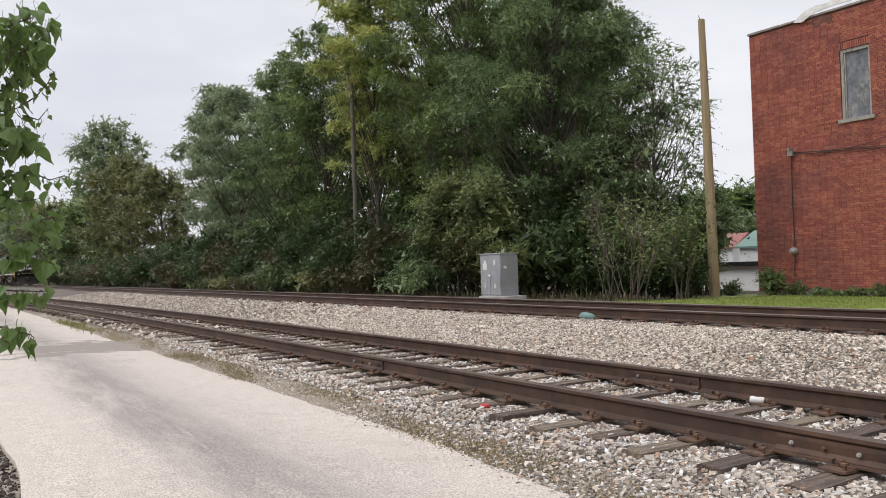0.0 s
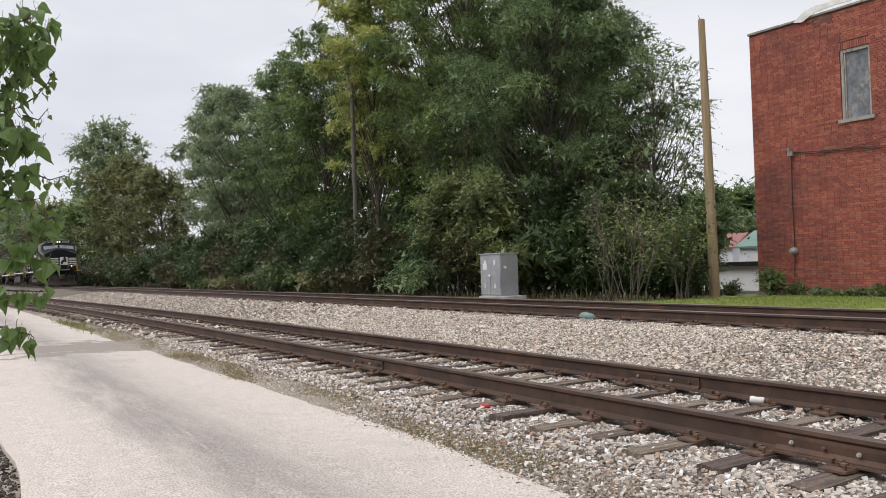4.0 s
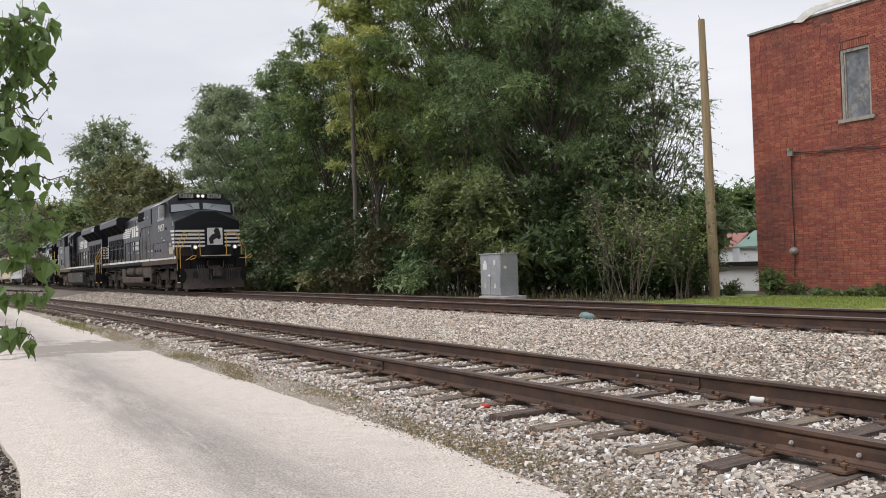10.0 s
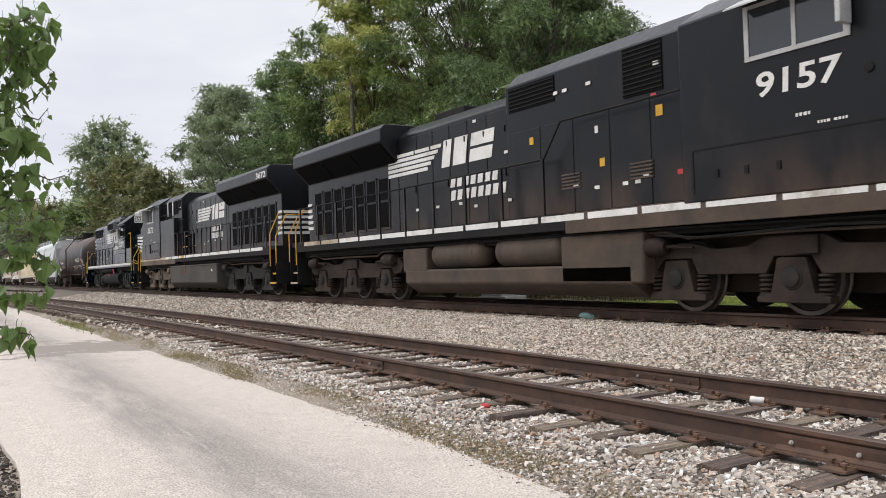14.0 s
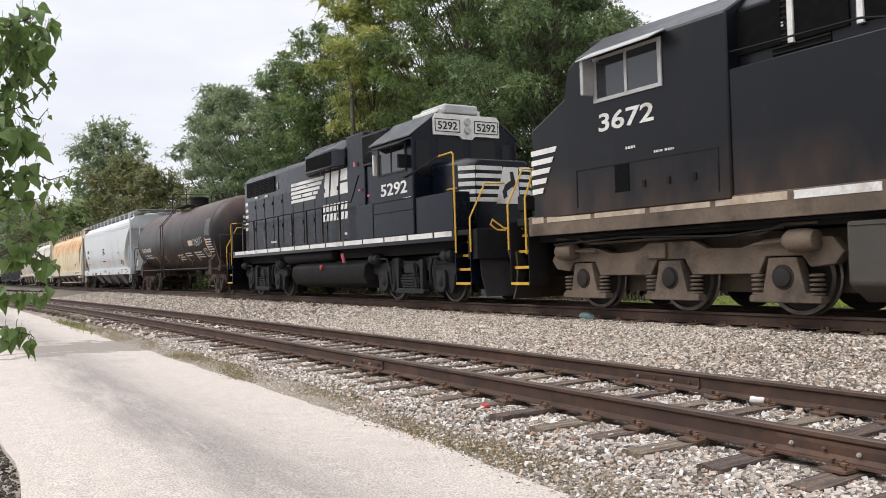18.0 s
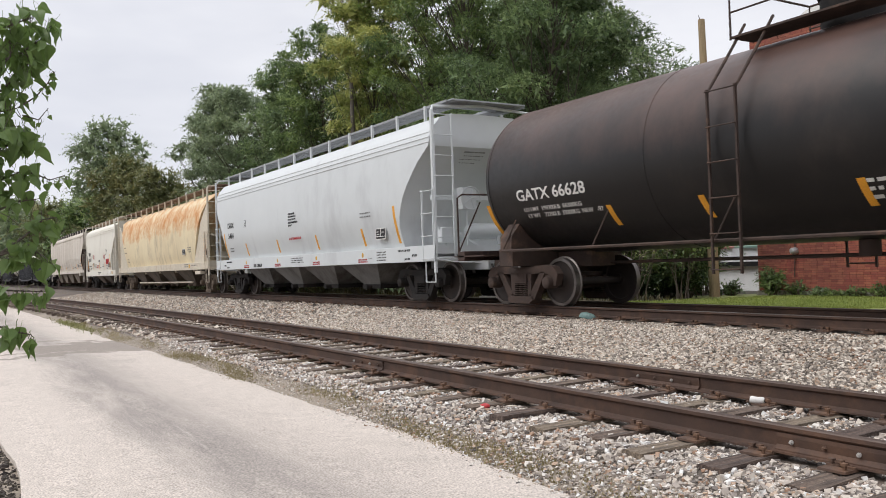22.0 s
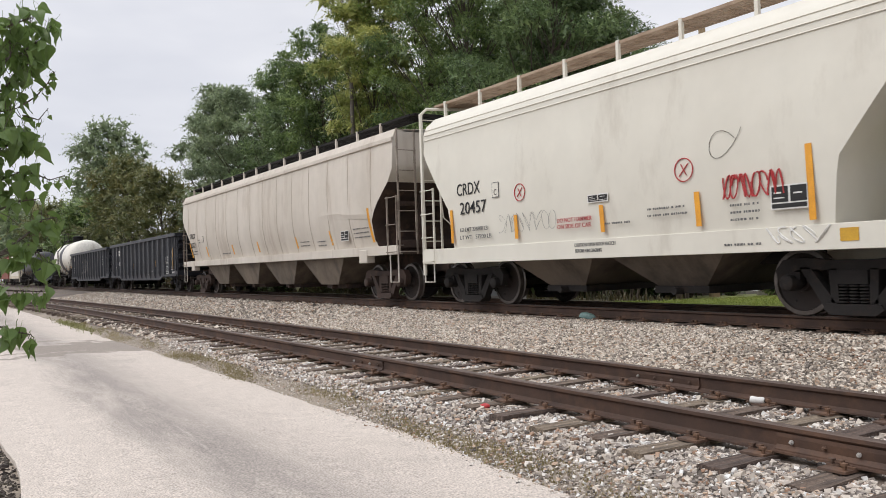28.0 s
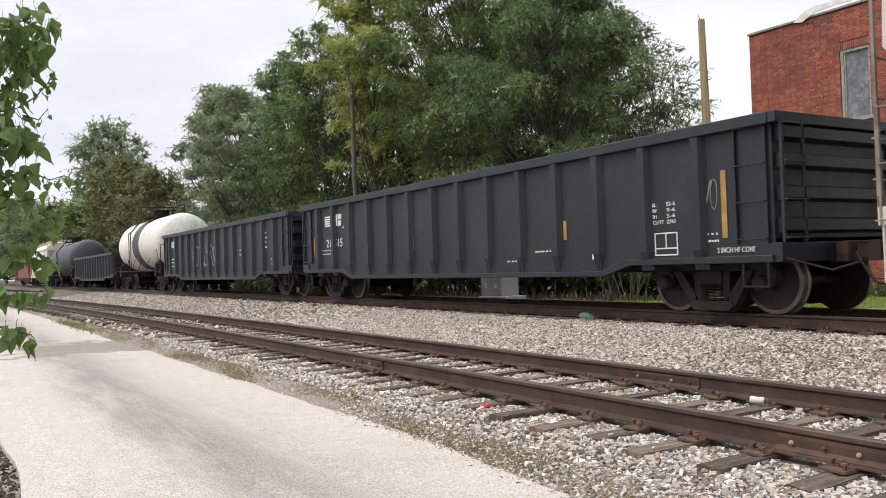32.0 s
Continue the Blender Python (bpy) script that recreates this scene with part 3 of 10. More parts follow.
# ---- mesh helpers ----
class Mesh:
    """Collects faces of simple solids; part() makes one mesh object of them."""

    def __init__(self):
        self.v, self.f, self.mi, self.i = [], [], [], 0

    def add(self, verts, faces):
        o = len(self.v)
        self.v += [tuple(q) for q in verts]
        self.f += [[o + k for k in face] for face in faces]
        self.mi += [self.i] * len(faces)
        return self

    def box(self, x0, x1, y0, y1, z0, z1):
        return self.add([(x, y, z) for x in (x0, x1) for y in (y0, y1) for z in (z0, z1)],
                        [(0, 1, 3, 2), (4, 6, 7, 5), (0, 4, 5, 1), (2, 3, 7, 6), (0, 2, 6, 4), (1, 5, 7, 3)])

    def prism(self, outline, a, b, axis="y"):
        """A flat outline pushed from a to b: along y the outline is (x, z), along x it is (y, z), along z it is (x, y)."""
        n = len(outline)
        def at(q, d):
            return {"y": (q[0], d, q[1]), "x": (d, q[0], q[1]), "z": (q[0], q[1], d)}[axis]
        vs = [at(q, a) for q in outline] + [at(q, b) for q in outline]
        return self.add(vs, [tuple(range(n))[::-1], tuple(range(n, 2 * n))] + [(k, (k + 1) % n, n + (k + 1) % n, n + k) for k in range(n)])

    def loft(self, rings, cap=True):
        n, o = len(rings[0]), []
        faces = []
        for r in rings:
            o += list(r)
        for k in range(len(rings) - 1):
            faces += [(k * n + i, k * n + (i + 1) % n, (k + 1) * n + (i + 1) % n, (k + 1) * n + i) for i in range(n)]
        if cap:
            faces += [tuple(range(n))[::-1], tuple((len(rings) - 1) * n + i for i in range(n))]
        return self.add(o, faces)

    def tube(self, path, r, n=6, cap=True):
        """A round bar along a path; r is one radius or one for each point."""
        pts = [Vector(q) for q in path]
        rs = r if isinstance(r, (list, tuple)) else [r] * len(pts)
        rings, side = [], None
        for k, q in enumerate(pts):
            d = (pts[min(k + 1, len(pts) - 1)] - pts[max(k - 1, 0)])
            if d.length < 1e-9:
                d = Vector((0, 0, 1))
            d.normalize()
            if side is None or abs(side.dot(d)) > 0.98:
                side = d.orthogonal()
            side = (side - d * side.dot(d)).normalized()
            up = d.cross(side)
            rings.append([q + (side * math.cos(6.28318 * i / n) + up * math.sin(6.28318 * i / n)) * rs[k] for i in range(n)])
        return self.loft(rings, cap)

    def lathe(self, profile, axis, centre, n=24):
        """A profile of (radius, distance along the axis) turned round it."""
        rings = []
        for r, d in profile:
            ring = []
            for i in range(n):
                a = 6.2831853 * i / n
                c, s = r * math.cos(a), r * math.sin(a)
                q = {"x": (d, c, s), "y": (c, d, s), "z": (c, s, d)}[axis]
                ring.append((q[0] + centre[0], q[1] + centre[1], q[2] + centre[2]))
            rings.append(ring)
        return self.loft(rings, True)

    def data(self, name, mats, smooth=False):
        me = bpy.data.meshes.new(name)
        me.from_pydata(self.v, [], self.f)
        for m in (mats if isinstance(mats, (list, tuple)) else [mats]):
            me.materials.append(m)
        if len(me.materials) > 1:
            me.polygons.foreach_set("material_index", self.mi)
        bm = bmesh.new()
        bm.from_mesh(me)
        bmesh.ops.recalc_face_normals(bm, faces=bm.faces)
        bm.to_mesh(me)
        bm.free()
        if smooth:
            me.shade_smooth()
            me.set_sharp_from_angle(angle=radians(38))
        return me


def part(name, mesh, mats, parent=None, label="", smooth=True, bevel=0.0, at=None):
    """One mesh object, under its thing or part where that is given."""
    me = mesh.data(name, mats, smooth) if isinstance(mesh, Mesh) else mesh
    ob = new(name, me)
    if parent:
        ob.parent = parent
    if at is not None:
        ob.matrix_basis = at
    if bevel:
        b = ob.modifiers.new("edge", "BEVEL")
        b.width, b.segments, b.limit_method, b.angle_limit = bevel, 2, "ANGLE", radians(40)
    if label:
        ob["label"] = label
    return ob


def thing(name, label, category, group="", at=None, kind=""):
    ob = new(name)
    if at is not None:
        ob.matrix_basis = at
    return tagged(ob, label, category, group, kind)


def fast_mesh(name, verts, faces_n, loops, mats, smooth=False):
    """A large mesh from arrays: verts (n, 3), every face with faces_n corners, loops flat."""
    me = bpy.data.meshes.new(name)
    nf = len(loops) // faces_n
    me.vertices.add(len(verts))
    me.vertices.foreach_set("co", np.asarray(verts, np.float32).ravel())
    me.loops.add(len(loops))
    me.loops.foreach_set("vertex_index", np.asarray(loops, np.int32))
    me.polygons.add(nf)
    me.polygons.foreach_set("loop_start", np.arange(0, nf * faces_n, faces_n, dtype=np.int32))
    me.materials.append(mats)
    me.update(calc_edges=True)
    me.validate()
    if smooth:
        me.shade_smooth()
    else:
        me.shade_flat()
    return me


# ---- ground ----
GROUND = [(-1500, -0.75), (-40, -0.75), (-9.9, -0.66), (-6.6, -0.635), (-6.3, -0.55), (-6.10, -0.478), (-3.4, -0.468), (-2.9, -0.44), (-1.2, -0.23), (-0.8, -0.21),
          (2.3, -0.21), (2.8, -0.24), (4.2, -0.22), (8.0, -0.33), (12.0, -0.42), (16, -0.5), (28, -1.7), (1500, -2.0)]


def ground_z(y):
    return float(np.interp(y, [q[0] for q in GROUND], [q[1] for q in GROUND]))


def siding_shift(x):
    """The siding bends slowly away from the main line."""
    return -0.00055 * min(x + 10, 0) ** 2 if x > -55 else -0.00055 * 45 ** 2 - 0.0495 * (-55 - x)


def build_ground():
    xs = sorted(set([-1500, -500, -200, -120] + list(range(-90, 21, 3)) + [60, 200, 1500]))
    ys = sorted(set([q[0] for q in GROUND] + [-8.5, -7.5, -5.2, -4.6, -4.0, -2.4, -1.8, 0, 1, 3.4, 5, 6, 7, 9, 10, 14, 18, 25]))
    me = Mesh()
    vs = [(x, y, ground_z(y) - 0.0 + (0.02 * noise.noise((x * 0.4, y * 0.9, 0)) if -9.5 < y < 12 else 0)) for x in xs for y in ys]
    k = len(ys)
    fs, mi = [], []
    for i in range(len(xs) - 1):
        for j in range(k - 1):
            fs.append((i * k + j, (i + 1) * k + j, (i + 1) * k + j + 1, i * k + j + 1))
            y = (ys[j] + ys[j + 1]) / 2
            mi.append(1 if -6.2 < y < 2.75 else ((2 if xs[i] >= -15 or (xs[i] >= -18 and y > 9) else 3) if y > 2.75 else 0))
    me.add(vs, fs)
    me.mi = mi
    tagged(part("ground", me, [M["soil"], M["ballast"], M["lawn"], M["litter"]]), "dirt, pale ballast and a strip of lawn", "ground", kind="structure")


def build_road():
    """The worn lane beside the siding, a slab with a ragged edge."""
    m = Mesh()
    xs = [-75 + 0.5 * i for i in range(170)]
    left, right = [], []
    for x in xs:
        e = -6.6 + 0.10 * noise.noise((x * 0.9, 3.1, 0)) + 0.05 * noise.noise((x * 3.0, 1.0, 0)) + siding_shift(x) * 0.2 - 0.12 * max(x + 5.5, 0) ** 1.3
        w = -9.62 + 0.10 * noise.noise((x * 1.3, 7.7, 0)) + 0.05 * noise.noise((x * 4.0, 5.0, 0)) - (0.35 if x < -12 else 0) * 0 + 0.02 * max(-x - 10, 0)
        right.append((x, e, -0.630))
        left.append((x, min(w, e - 2.2), -0.615))
    n = len(xs)
    mid = [(a[0], (a[1] + b[1]) / 2, -0.575) for a, b in zip(left, right)]
    vs = left + mid + right + [(q[0], q[1], -0.70) for q in left] + [(q[0], q[1], -0.70) for q in right]
    fs = []
    for i in range(n - 1):
        fs += [(i, i + 1, n + i + 1, n + i), (n + i, n + i + 1, 2 * n + i + 1, 2 * n + i), (3 * n + i, 3 * n + i + 1, i + 1, i), (2 * n + i, 2 * n + i + 1, 4 * n + i + 1, 4 * n + i)]
    m.add(vs, fs)
    tagged(part("road", m, M["asphalt"]), "pale worn lane with stains and a ragged edge", "road", kind="structure")


def rail_outline(h=0.175):
    half = [(0.0, h), (0.026, h), (0.035, h - 0.008), (0.036, h - 0.032), (0.028, h - 0.042), (0.010, h - 0.052), (0.0085, 0.035), (0.02, 0.022), (0.068, 0.013), (0.069, 0.0)]
    return half + [(-y, z) for y, z in half[::-1][:-1]]


TIES = {}


def build_track(name, label, y0, z_top, shift, x0, x1, top, tie_mat, tie_drop, spacing, near, dark):
    """Two rails on ties, with plates and spikes where they are near."""
    t = thing(name, label, "railway track", kind="structure")
    prof = rail_outline()
    n = len(prof)
    xs = [x0 + (x1 - x0) * i / 70 for i in range(71)]
    base = z_top - 0.175
    for y in (y0, y0 + 1.505):
        m = Mesh()
        rings = [[(x, y + shift(x) + q[0], base + q[1]) for q in prof] for x in xs]
        m.loft(rings)
        m.mi = [(1 if (k % n) in (0, 1, n - 1, n - 2) else 0) for k in range((len(xs) - 1) * n)] + [0, 0]
        part("rail", m, [M["rail"], top], t)
    tie = Mesh()
    o = [(-0.105, -0.10), (-0.10, -0.006), (-0.05, 0.004), (0.0, -0.008), (0.04, 0.002), (0.10, -0.004), (0.106, -0.10)]
    rings = []
    for k in range(7):
        yy = -1.29 + 2.58 * k / 6
        rings.append([(q[0] + 0.008 * noise.noise((k * 1.7, q[0] * 9, 0)), yy + (0.02 * noise.noise((q[0] * 30, k, 4)) if k in (0, 6) else 0), q[1] + 0.012 * noise.noise((k * 0.9, q[0] * 14, 1))) for q in o])
    tie.loft(rings)
    tdata = tie.data("tie", tie_mat, False)
    plate = Mesh()
    plate.box(-0.09, 0.09, -0.18, 0.18, 0.0, 0.016).box(-0.09, 0.09, -0.094, -0.072, 0.016, 0.028).box(-0.09, 0.09, 0.072, 0.094, 0.016, 0.028)
    for sx, sy in ((-0.06, -0.082), (0.055, 0.082), (0.06, -0.14), (-0.055, 0.14), (0.0, -0.085)):
        plate.box(sx - 0.009, sx + 0.009, sy - 0.009, sy + 0.009, 0.0, 0.048).box(sx - 0.017, sx + 0.017, sy - 0.019, sy + 0.015, 0.042, 0.058)
    pdata = plate.data("tie_plate", M["rust"], False)
    rng = random.Random(name)
    TIES[name] = []
    x = x1 - 0.2
    while x > x0 and x > near[0]:
        yc = y0 + 0.7525 + shift(x)
        TIES[name].append(x)
        part("tie", tdata, None, t, at=pose(x, yc + rng.uniform(-0.12, 0.09), base - tie_drop + rng.uniform(-0.018, 0.0), rng.uniform(-0.5, 0.5), rng.uniform(-2, 2), rng.uniform(-3.5, 3.5)))
        if x > near[1]:
            for y in (y0, y0 + 1.505):
                part("tie_plate", pdata, None, t, at=pose(x, y + shift(x), base - 0.018, 0, 0, rng.uniform(-2, 2)))
        x -= spacing + rng.uniform(-0.05, 0.05)
    return t


def joint_bar(t, x, y, z_top, half):
    """Two bolted bars on the rail's web, the bolt ends worn bright."""
    m = Mesh()
    for s in (-1, 1):
        m.prism([(y + s * 0.0095, z_top - 0.055), (y + s * 0.026, z_top - 0.05), (y + s * 0.028, z_top - 0.075), (y + s * 0.022, z_top - 0.125), (y + s * 0.05, z_top - 0.150), (y + s * 0.05, z_top - 0.160), (y + s * 0.012, z_top - 0.150)], x - half, x + half, "x")
    bar = part("joint_bar", m, M["rail"], t, smooth=False)
    for s in (-1, 1):
        for k in range(4):
            bx = x - half * 0.75 + k * half * 0.5
            b = Mesh()
            b.lathe([(0.015, y + s * 0.02), (0.015, y + s * 0.038)], "y", (bx, 0, z_top - 0.1), 6)
            b.lathe([(0.009, y + s * 0.03), (0.009, y + s * 0.048)], "y", (bx, 0, z_top - 0.1), 6)
            part("bolt", b, M["concrete"] if k % 2 == (s > 0) else M["rust"], bar, smooth=False)


def scatter_stones(name, label, x0, x1, y0, y1, count, size, seed, power=1.0, keep=None, coarse=False, mat="stone"):
    """Crushed stone: many small broken lumps in one mesh."""
    rng = np.random.RandomState(seed)
    ico = np.array([(x, y, z) for x in (-1, 1) for y in (-1, 1) for z in (-1, 1)], float) * 0.68
    fi = np.array([(0, 1, 3), (0, 3, 2), (4, 6, 7), (4, 7, 5), (0, 4, 5), (0, 5, 1), (2, 3, 7), (2, 7, 6), (0, 2, 6), (0, 6, 4), (1, 5, 7), (1, 7, 3)])
    u = rng.rand(count) ** power
    x = x1 - (x1 - x0) * u
    y = y0 + (y1 - y0) * rng.rand(count)
    if keep is not None:
        ok = keep(x, y)
        x, y = x[ok], y[ok]
    count = len(x)
    gz = np.interp(y, [q[0] for q in GROUND], [q[1] for q in GROUND])
    s = size * np.exp(rng.normal(0, 0.27, count))
    if coarse:
        ico = np.array([(1, 0, 0), (-1, 0, 0), (0, 1, 0), (0, -1, 0), (0, 0, 1), (0, 0, -1)], float)
        fi = np.array([(0, 2, 4), (2, 1, 4), (1, 3, 4), (3, 0, 4), (2, 0, 5), (1, 2, 5), (3, 1, 5), (0, 3, 5)])
    nv = len(ico)
    pts = ico[None] * (1 + rng.uniform(-0.34, 0.24, (count, nv, 1))) + rng.uniform(-0.27, 0.27, (count, nv, 3))
    pts = pts * np.stack([rng.uniform(0.8, 1.3, count), rng.uniform(0.7, 1.1, count), rng.uniform(0.5, 0.85, count)], -1)[:, None]
    a = rng.rand(count) * 6.283
    b = rng.normal(0, 0.5, count)
    ca, sa, cb, sb = np.cos(a), np.sin(a), np.cos(b), np.sin(b)
    px = pts[..., 0] * cb[:, None] + pts[..., 2] * sb[:, None]
    pz = -pts[..., 0] * sb[:, None] + pts[..., 2] * cb[:, None]
    py = pts[..., 1]
    qx, qy = px * ca[:, None] - py * sa[:, None], px * sa[:, None] + py * ca[:, None]
    v = np.stack([qx * s[:, None] + x[:, None], qy * s[:, None] + y[:, None], pz * s[:, None] + (gz + s * 0.15)[:, None]], -1).reshape(-1, 3)
    loops = (fi[None] + nv * np.arange(count)[:, None, None]).reshape(-1)
    ob = new(name, fast_mesh(name, v, 3, loops, M[mat]))
    return tagged(ob, label, "gravel", kind="stuff")


def scatter_blades(name, label, mat, spots, height, seed, width=0.012):
    """Grass or weeds: thin bent blades."""
    rng = np.random.RandomState(seed)
    P = np.array(spots)
    n = len(P)
    h = height * np.exp(rng.normal(0, 0.35, n))
    a = rng.rand(n) * 6.283
    lean = rng.uniform(0.1, 0.8, n)
    d = np.stack([np.cos(a), np.sin(a), np.zeros(n)], -1)
    w = np.stack([-np.sin(a), np.cos(a), np.zeros(n)], -1) * width
    z = np.array([0, 0, 1.0])
    b0, b1 = P - w, P + w
    m = P + d * (lean * h * 0.25)[:, None] + z * (h * 0.6)[:, None]
    tip = P + d * (lean * h * 0.8)[:, None] + z * h[:, None]
    v = np.stack([b0, b1, m + w * 0.7, m - w * 0.7, tip], 1).reshape(-1, 3)
    f = np.array([0, 1, 2, 0, 2, 3, 3, 2, 4])
    loops = (f[None] + 5 * np.arange(n)[:, None]).reshape(-1)
    return tagged(new(name, fast_mesh(name, v, 3, loops, mat)), label, "grass", kind="stuff")


# ---- trees ----
def leaf_cloud(name, centres, spread, per, size, mat, seed, flat=0.55, parent=None):
    """Many small folded leaves gathered in loose sprays round the centres."""
    rng = np.random.RandomState(seed)
    C = np.repeat(np.asarray(centres), per, 0)
    n = len(C)
    S = np.repeat(np.asarray(spread), per)[:, None] if np.ndim(spread) else spread
    P = C + rng.normal(0, 1, (n, 3)) * S * np.array([1, 1, flat])
    d = rng.normal(0, 1, (n, 3)) * np.array([1, 1, 0.45]) + np.array([0, 0, -0.25])
    d /= np.linalg.norm(d, axis=1)[:, None]
    up = rng.normal(0, 0.55, (n, 3)) + np.array([0, 0, 1.0])
    w = np.cross(d, up)
    w /= np.linalg.norm(w, axis=1)[:, None] + 1e-6
    nn = np.cross(w, d)
    s = (size * np.exp(rng.normal(0, 0.3, n)))[:, None]
    v = np.stack([P, P + d * s * 0.55 + w * s * 0.30 + nn * s * 0.08, P + d * s * 1.1 - nn * s * 0.10, P + d * s * 0.55 - w * s * 0.30 + nn * s * 0.08], 1).reshape(-1, 3)
    f = np.array([0, 1, 2, 0, 2, 3])
    loops = (f[None] + 4 * np.arange(n)[:, None]).reshape(-1)
    return part(name, fast_mesh(name, v, 3, loops, mat), None, parent)


def crown_leaves(name, lobes, total, leaf_n, length, size, mat, seed, parent, core=0.16):
    """Foliage in billows: sprays of leaves on each billow's skin, larger shaded leaves inside it."""
    rng = np.random.RandomState(seed)
    C = np.array([q[0] for q in lobes])
    R = np.array([q[1] for q in lobes])
    share = R ** 2 / (R ** 2).sum()
    k = np.repeat(np.arange(len(R)), np.maximum(1, np.round(share * total / leaf_n)).astype(int))
    n = len(k)
    u = rng.normal(0, 1, (n, 3))
    u /= np.linalg.norm(u, axis=1)[:, None]
    u[:, 2] = np.where(u[:, 2] < -0.2, -u[:, 2], u[:, 2])
    rr = (R[k] * (0.62 + 0.42 * rng.rand(n)))[:, None]
    P0 = C[k] + u * rr * np.array([1, 1, 0.46])
    d = u * 0.8 + rng.normal(0, 0.45, (n, 3)) + np.array([0, 0, 0.12])
    d /= np.linalg.norm(d, axis=1)[:, None] + 1e-6
    L = length * np.exp(rng.normal(0, 0.35, n))
    t = (np.arange(leaf_n) + 0.6) / leaf_n
    sgn = np.where(np.arange(leaf_n) % 2 == 0, 1.0, -1.0)
    pos = P0[:, None] + d[:, None] * (L[:, None] * t)[..., None] + np.array([0, 0, -0.5]) * (L[:, None] * t ** 2)[..., None]
    tan = d[:, None] + np.array([0, 0, -0.5]) * t[None, :, None]
    side = np.cross(d, np.array([0, 0, 1.0]) + rng.normal(0, 0.3, (n, 3)))
    side /= np.linalg.norm(side, axis=1)[:, None] + 1e-6
    ld = tan * 0.6 + side[:, None] * sgn[None, :, None] * 0.85 + rng.normal(0, 0.45, (n, leaf_n, 3))
    ld = (ld / np.linalg.norm(ld, axis=2)[..., None]).reshape(-1, 3)
    pos = pos.reshape(-1, 3)
    s = (size * np.exp(rng.normal(0, 0.25, (n, leaf_n))) * (1.1 - 0.45 * t)).reshape(-1)
    nc = int(total * core)
    kc = rng.choice(len(R), nc, p=share)
    uc = rng.normal(0, 1, (nc, 3))
    uc *= (rng.rand(nc) ** 0.45 / np.linalg.norm(uc, axis=1))[:, None]
    pos = np.concatenate([pos, C[kc] + uc * R[kc][:, None] * np.array([0.85, 0.85, 0.42])])
    lc = rng.normal(0, 1, (nc, 3))
    ld = np.concatenate([ld, lc / np.linalg.norm(lc, axis=1)[:, None]])
    s = np.concatenate([s, size * 2.3 * np.exp(rng.normal(0, 0.25, nc))])[:, None]
    w = np.cross(ld, np.cross(np.array([0, 0, 1.0]) + rng.normal(0, 0.4, ld.shape), ld))
    w = np.cross(ld, w)
    w /= np.linalg.norm(w, axis=1)[:, None] + 1e-6
    v = np.stack([pos + w * s * 0.30, pos + ld * s * 1.15, pos - w * s * 0.30], 1).reshape(-1, 3)
    loops = np.arange(len(v))
    return part(name, fast_mesh(name, v, 3, loops, mat), None, parent)


def tree(kind, label, x, y, height, radius, mat, seed, leaves=20000, size=0.16, trunk=0.22, low=0.12, lean=(0, 0), shape=0.6, sparse=1.0):
    """A tapered trunk that divides into rising limbs, each ending in a billow of leaves."""
    rng = random.Random(seed)
    t = thing(kind, label, "tree" if height > 4 else "bush", at=pose(x, y, ground_z(y) - 0.05))
    m = Mesh()
    pts = []
    for k in range(9):
        q = k / 8
        pts.append(Vector((lean[0] * q + 0.5 * noise.noise((seed, q * 3, 0)) * q * radius * 0.5, lean[1] * q + 0.5 * noise.noise((seed, q * 3, 5)) * q, height * 0.9 * q)))
    m.tube(pts, [trunk * (1.1 - q / 8) * (1 - 0.35 * q / 8) for q in range(9)], 8)
    lobes = []
    count = int((18 + 2.1 * height) * sparse)
    for k in range(count):
        q = low + (0.98 - low) * ((k + rng.random()) / count) ** 0.85
        env = max(0.10, math.sin(math.pi * min(1, 0.20 + 0.74 * (q - low) / (1 - low))) ** shape)
        R = radius * rng.uniform(0.14, 0.30) * (0.6 + 0.4 * env)
        a = k * 2.4 + rng.uniform(-0.5, 0.5)
        r = max(0.0, radius * env * rng.uniform(0.45, 1.12) - R * 0.75)
        c = Vector((math.cos(a) * r, math.sin(a) * r, height * q - R * 0.6 * (q > 0.8)))
        h0 = max(0.05, min(0.92, q - 0.10 - 0.22 * r / radius))
        i = min(int(h0 * 8 / 0.93), 7)
        o = pts[i].lerp(pts[i + 1], min(1, h0 * 8 / 0.93 - i))
        c += pts[min(int(q * 8), 8)] * 1.0 - Vector((0, 0, pts[min(int(q * 8), 8)].z))
        mid = o.lerp(c, 0.55) + Vector((rng.uniform(-.1, .1) * r, rng.uniform(-.1, .1) * r, -0.06 * r))
        w = trunk * (1.1 - q) * 0.34 + 0.012
        m.tube([o, mid, c], [w, w * 0.6, w * 0.25], 5)
        for j in range(3):
            e = c + Vector((rng.gauss(0, 0.5), rng.gauss(0, 0.5), rng.gauss(0.1, 0.35))) * R
            b = mid.lerp(c, rng.uniform(0.3, 1))
            m.tube([b, b.lerp(e, 0.6) + Vector((0, 0, 0.04 * R)), e], [w * 0.25, w * 0.16, 0.004], 4)
        lobes.append((tuple(c), R))
    part("trunk", m, M["bark"], t)
    crown_leaves("crown", lobes, leaves, 11, size * 4.4, size, mat, seed, t, 0.02 if height < 11 else 0.13)
    return t


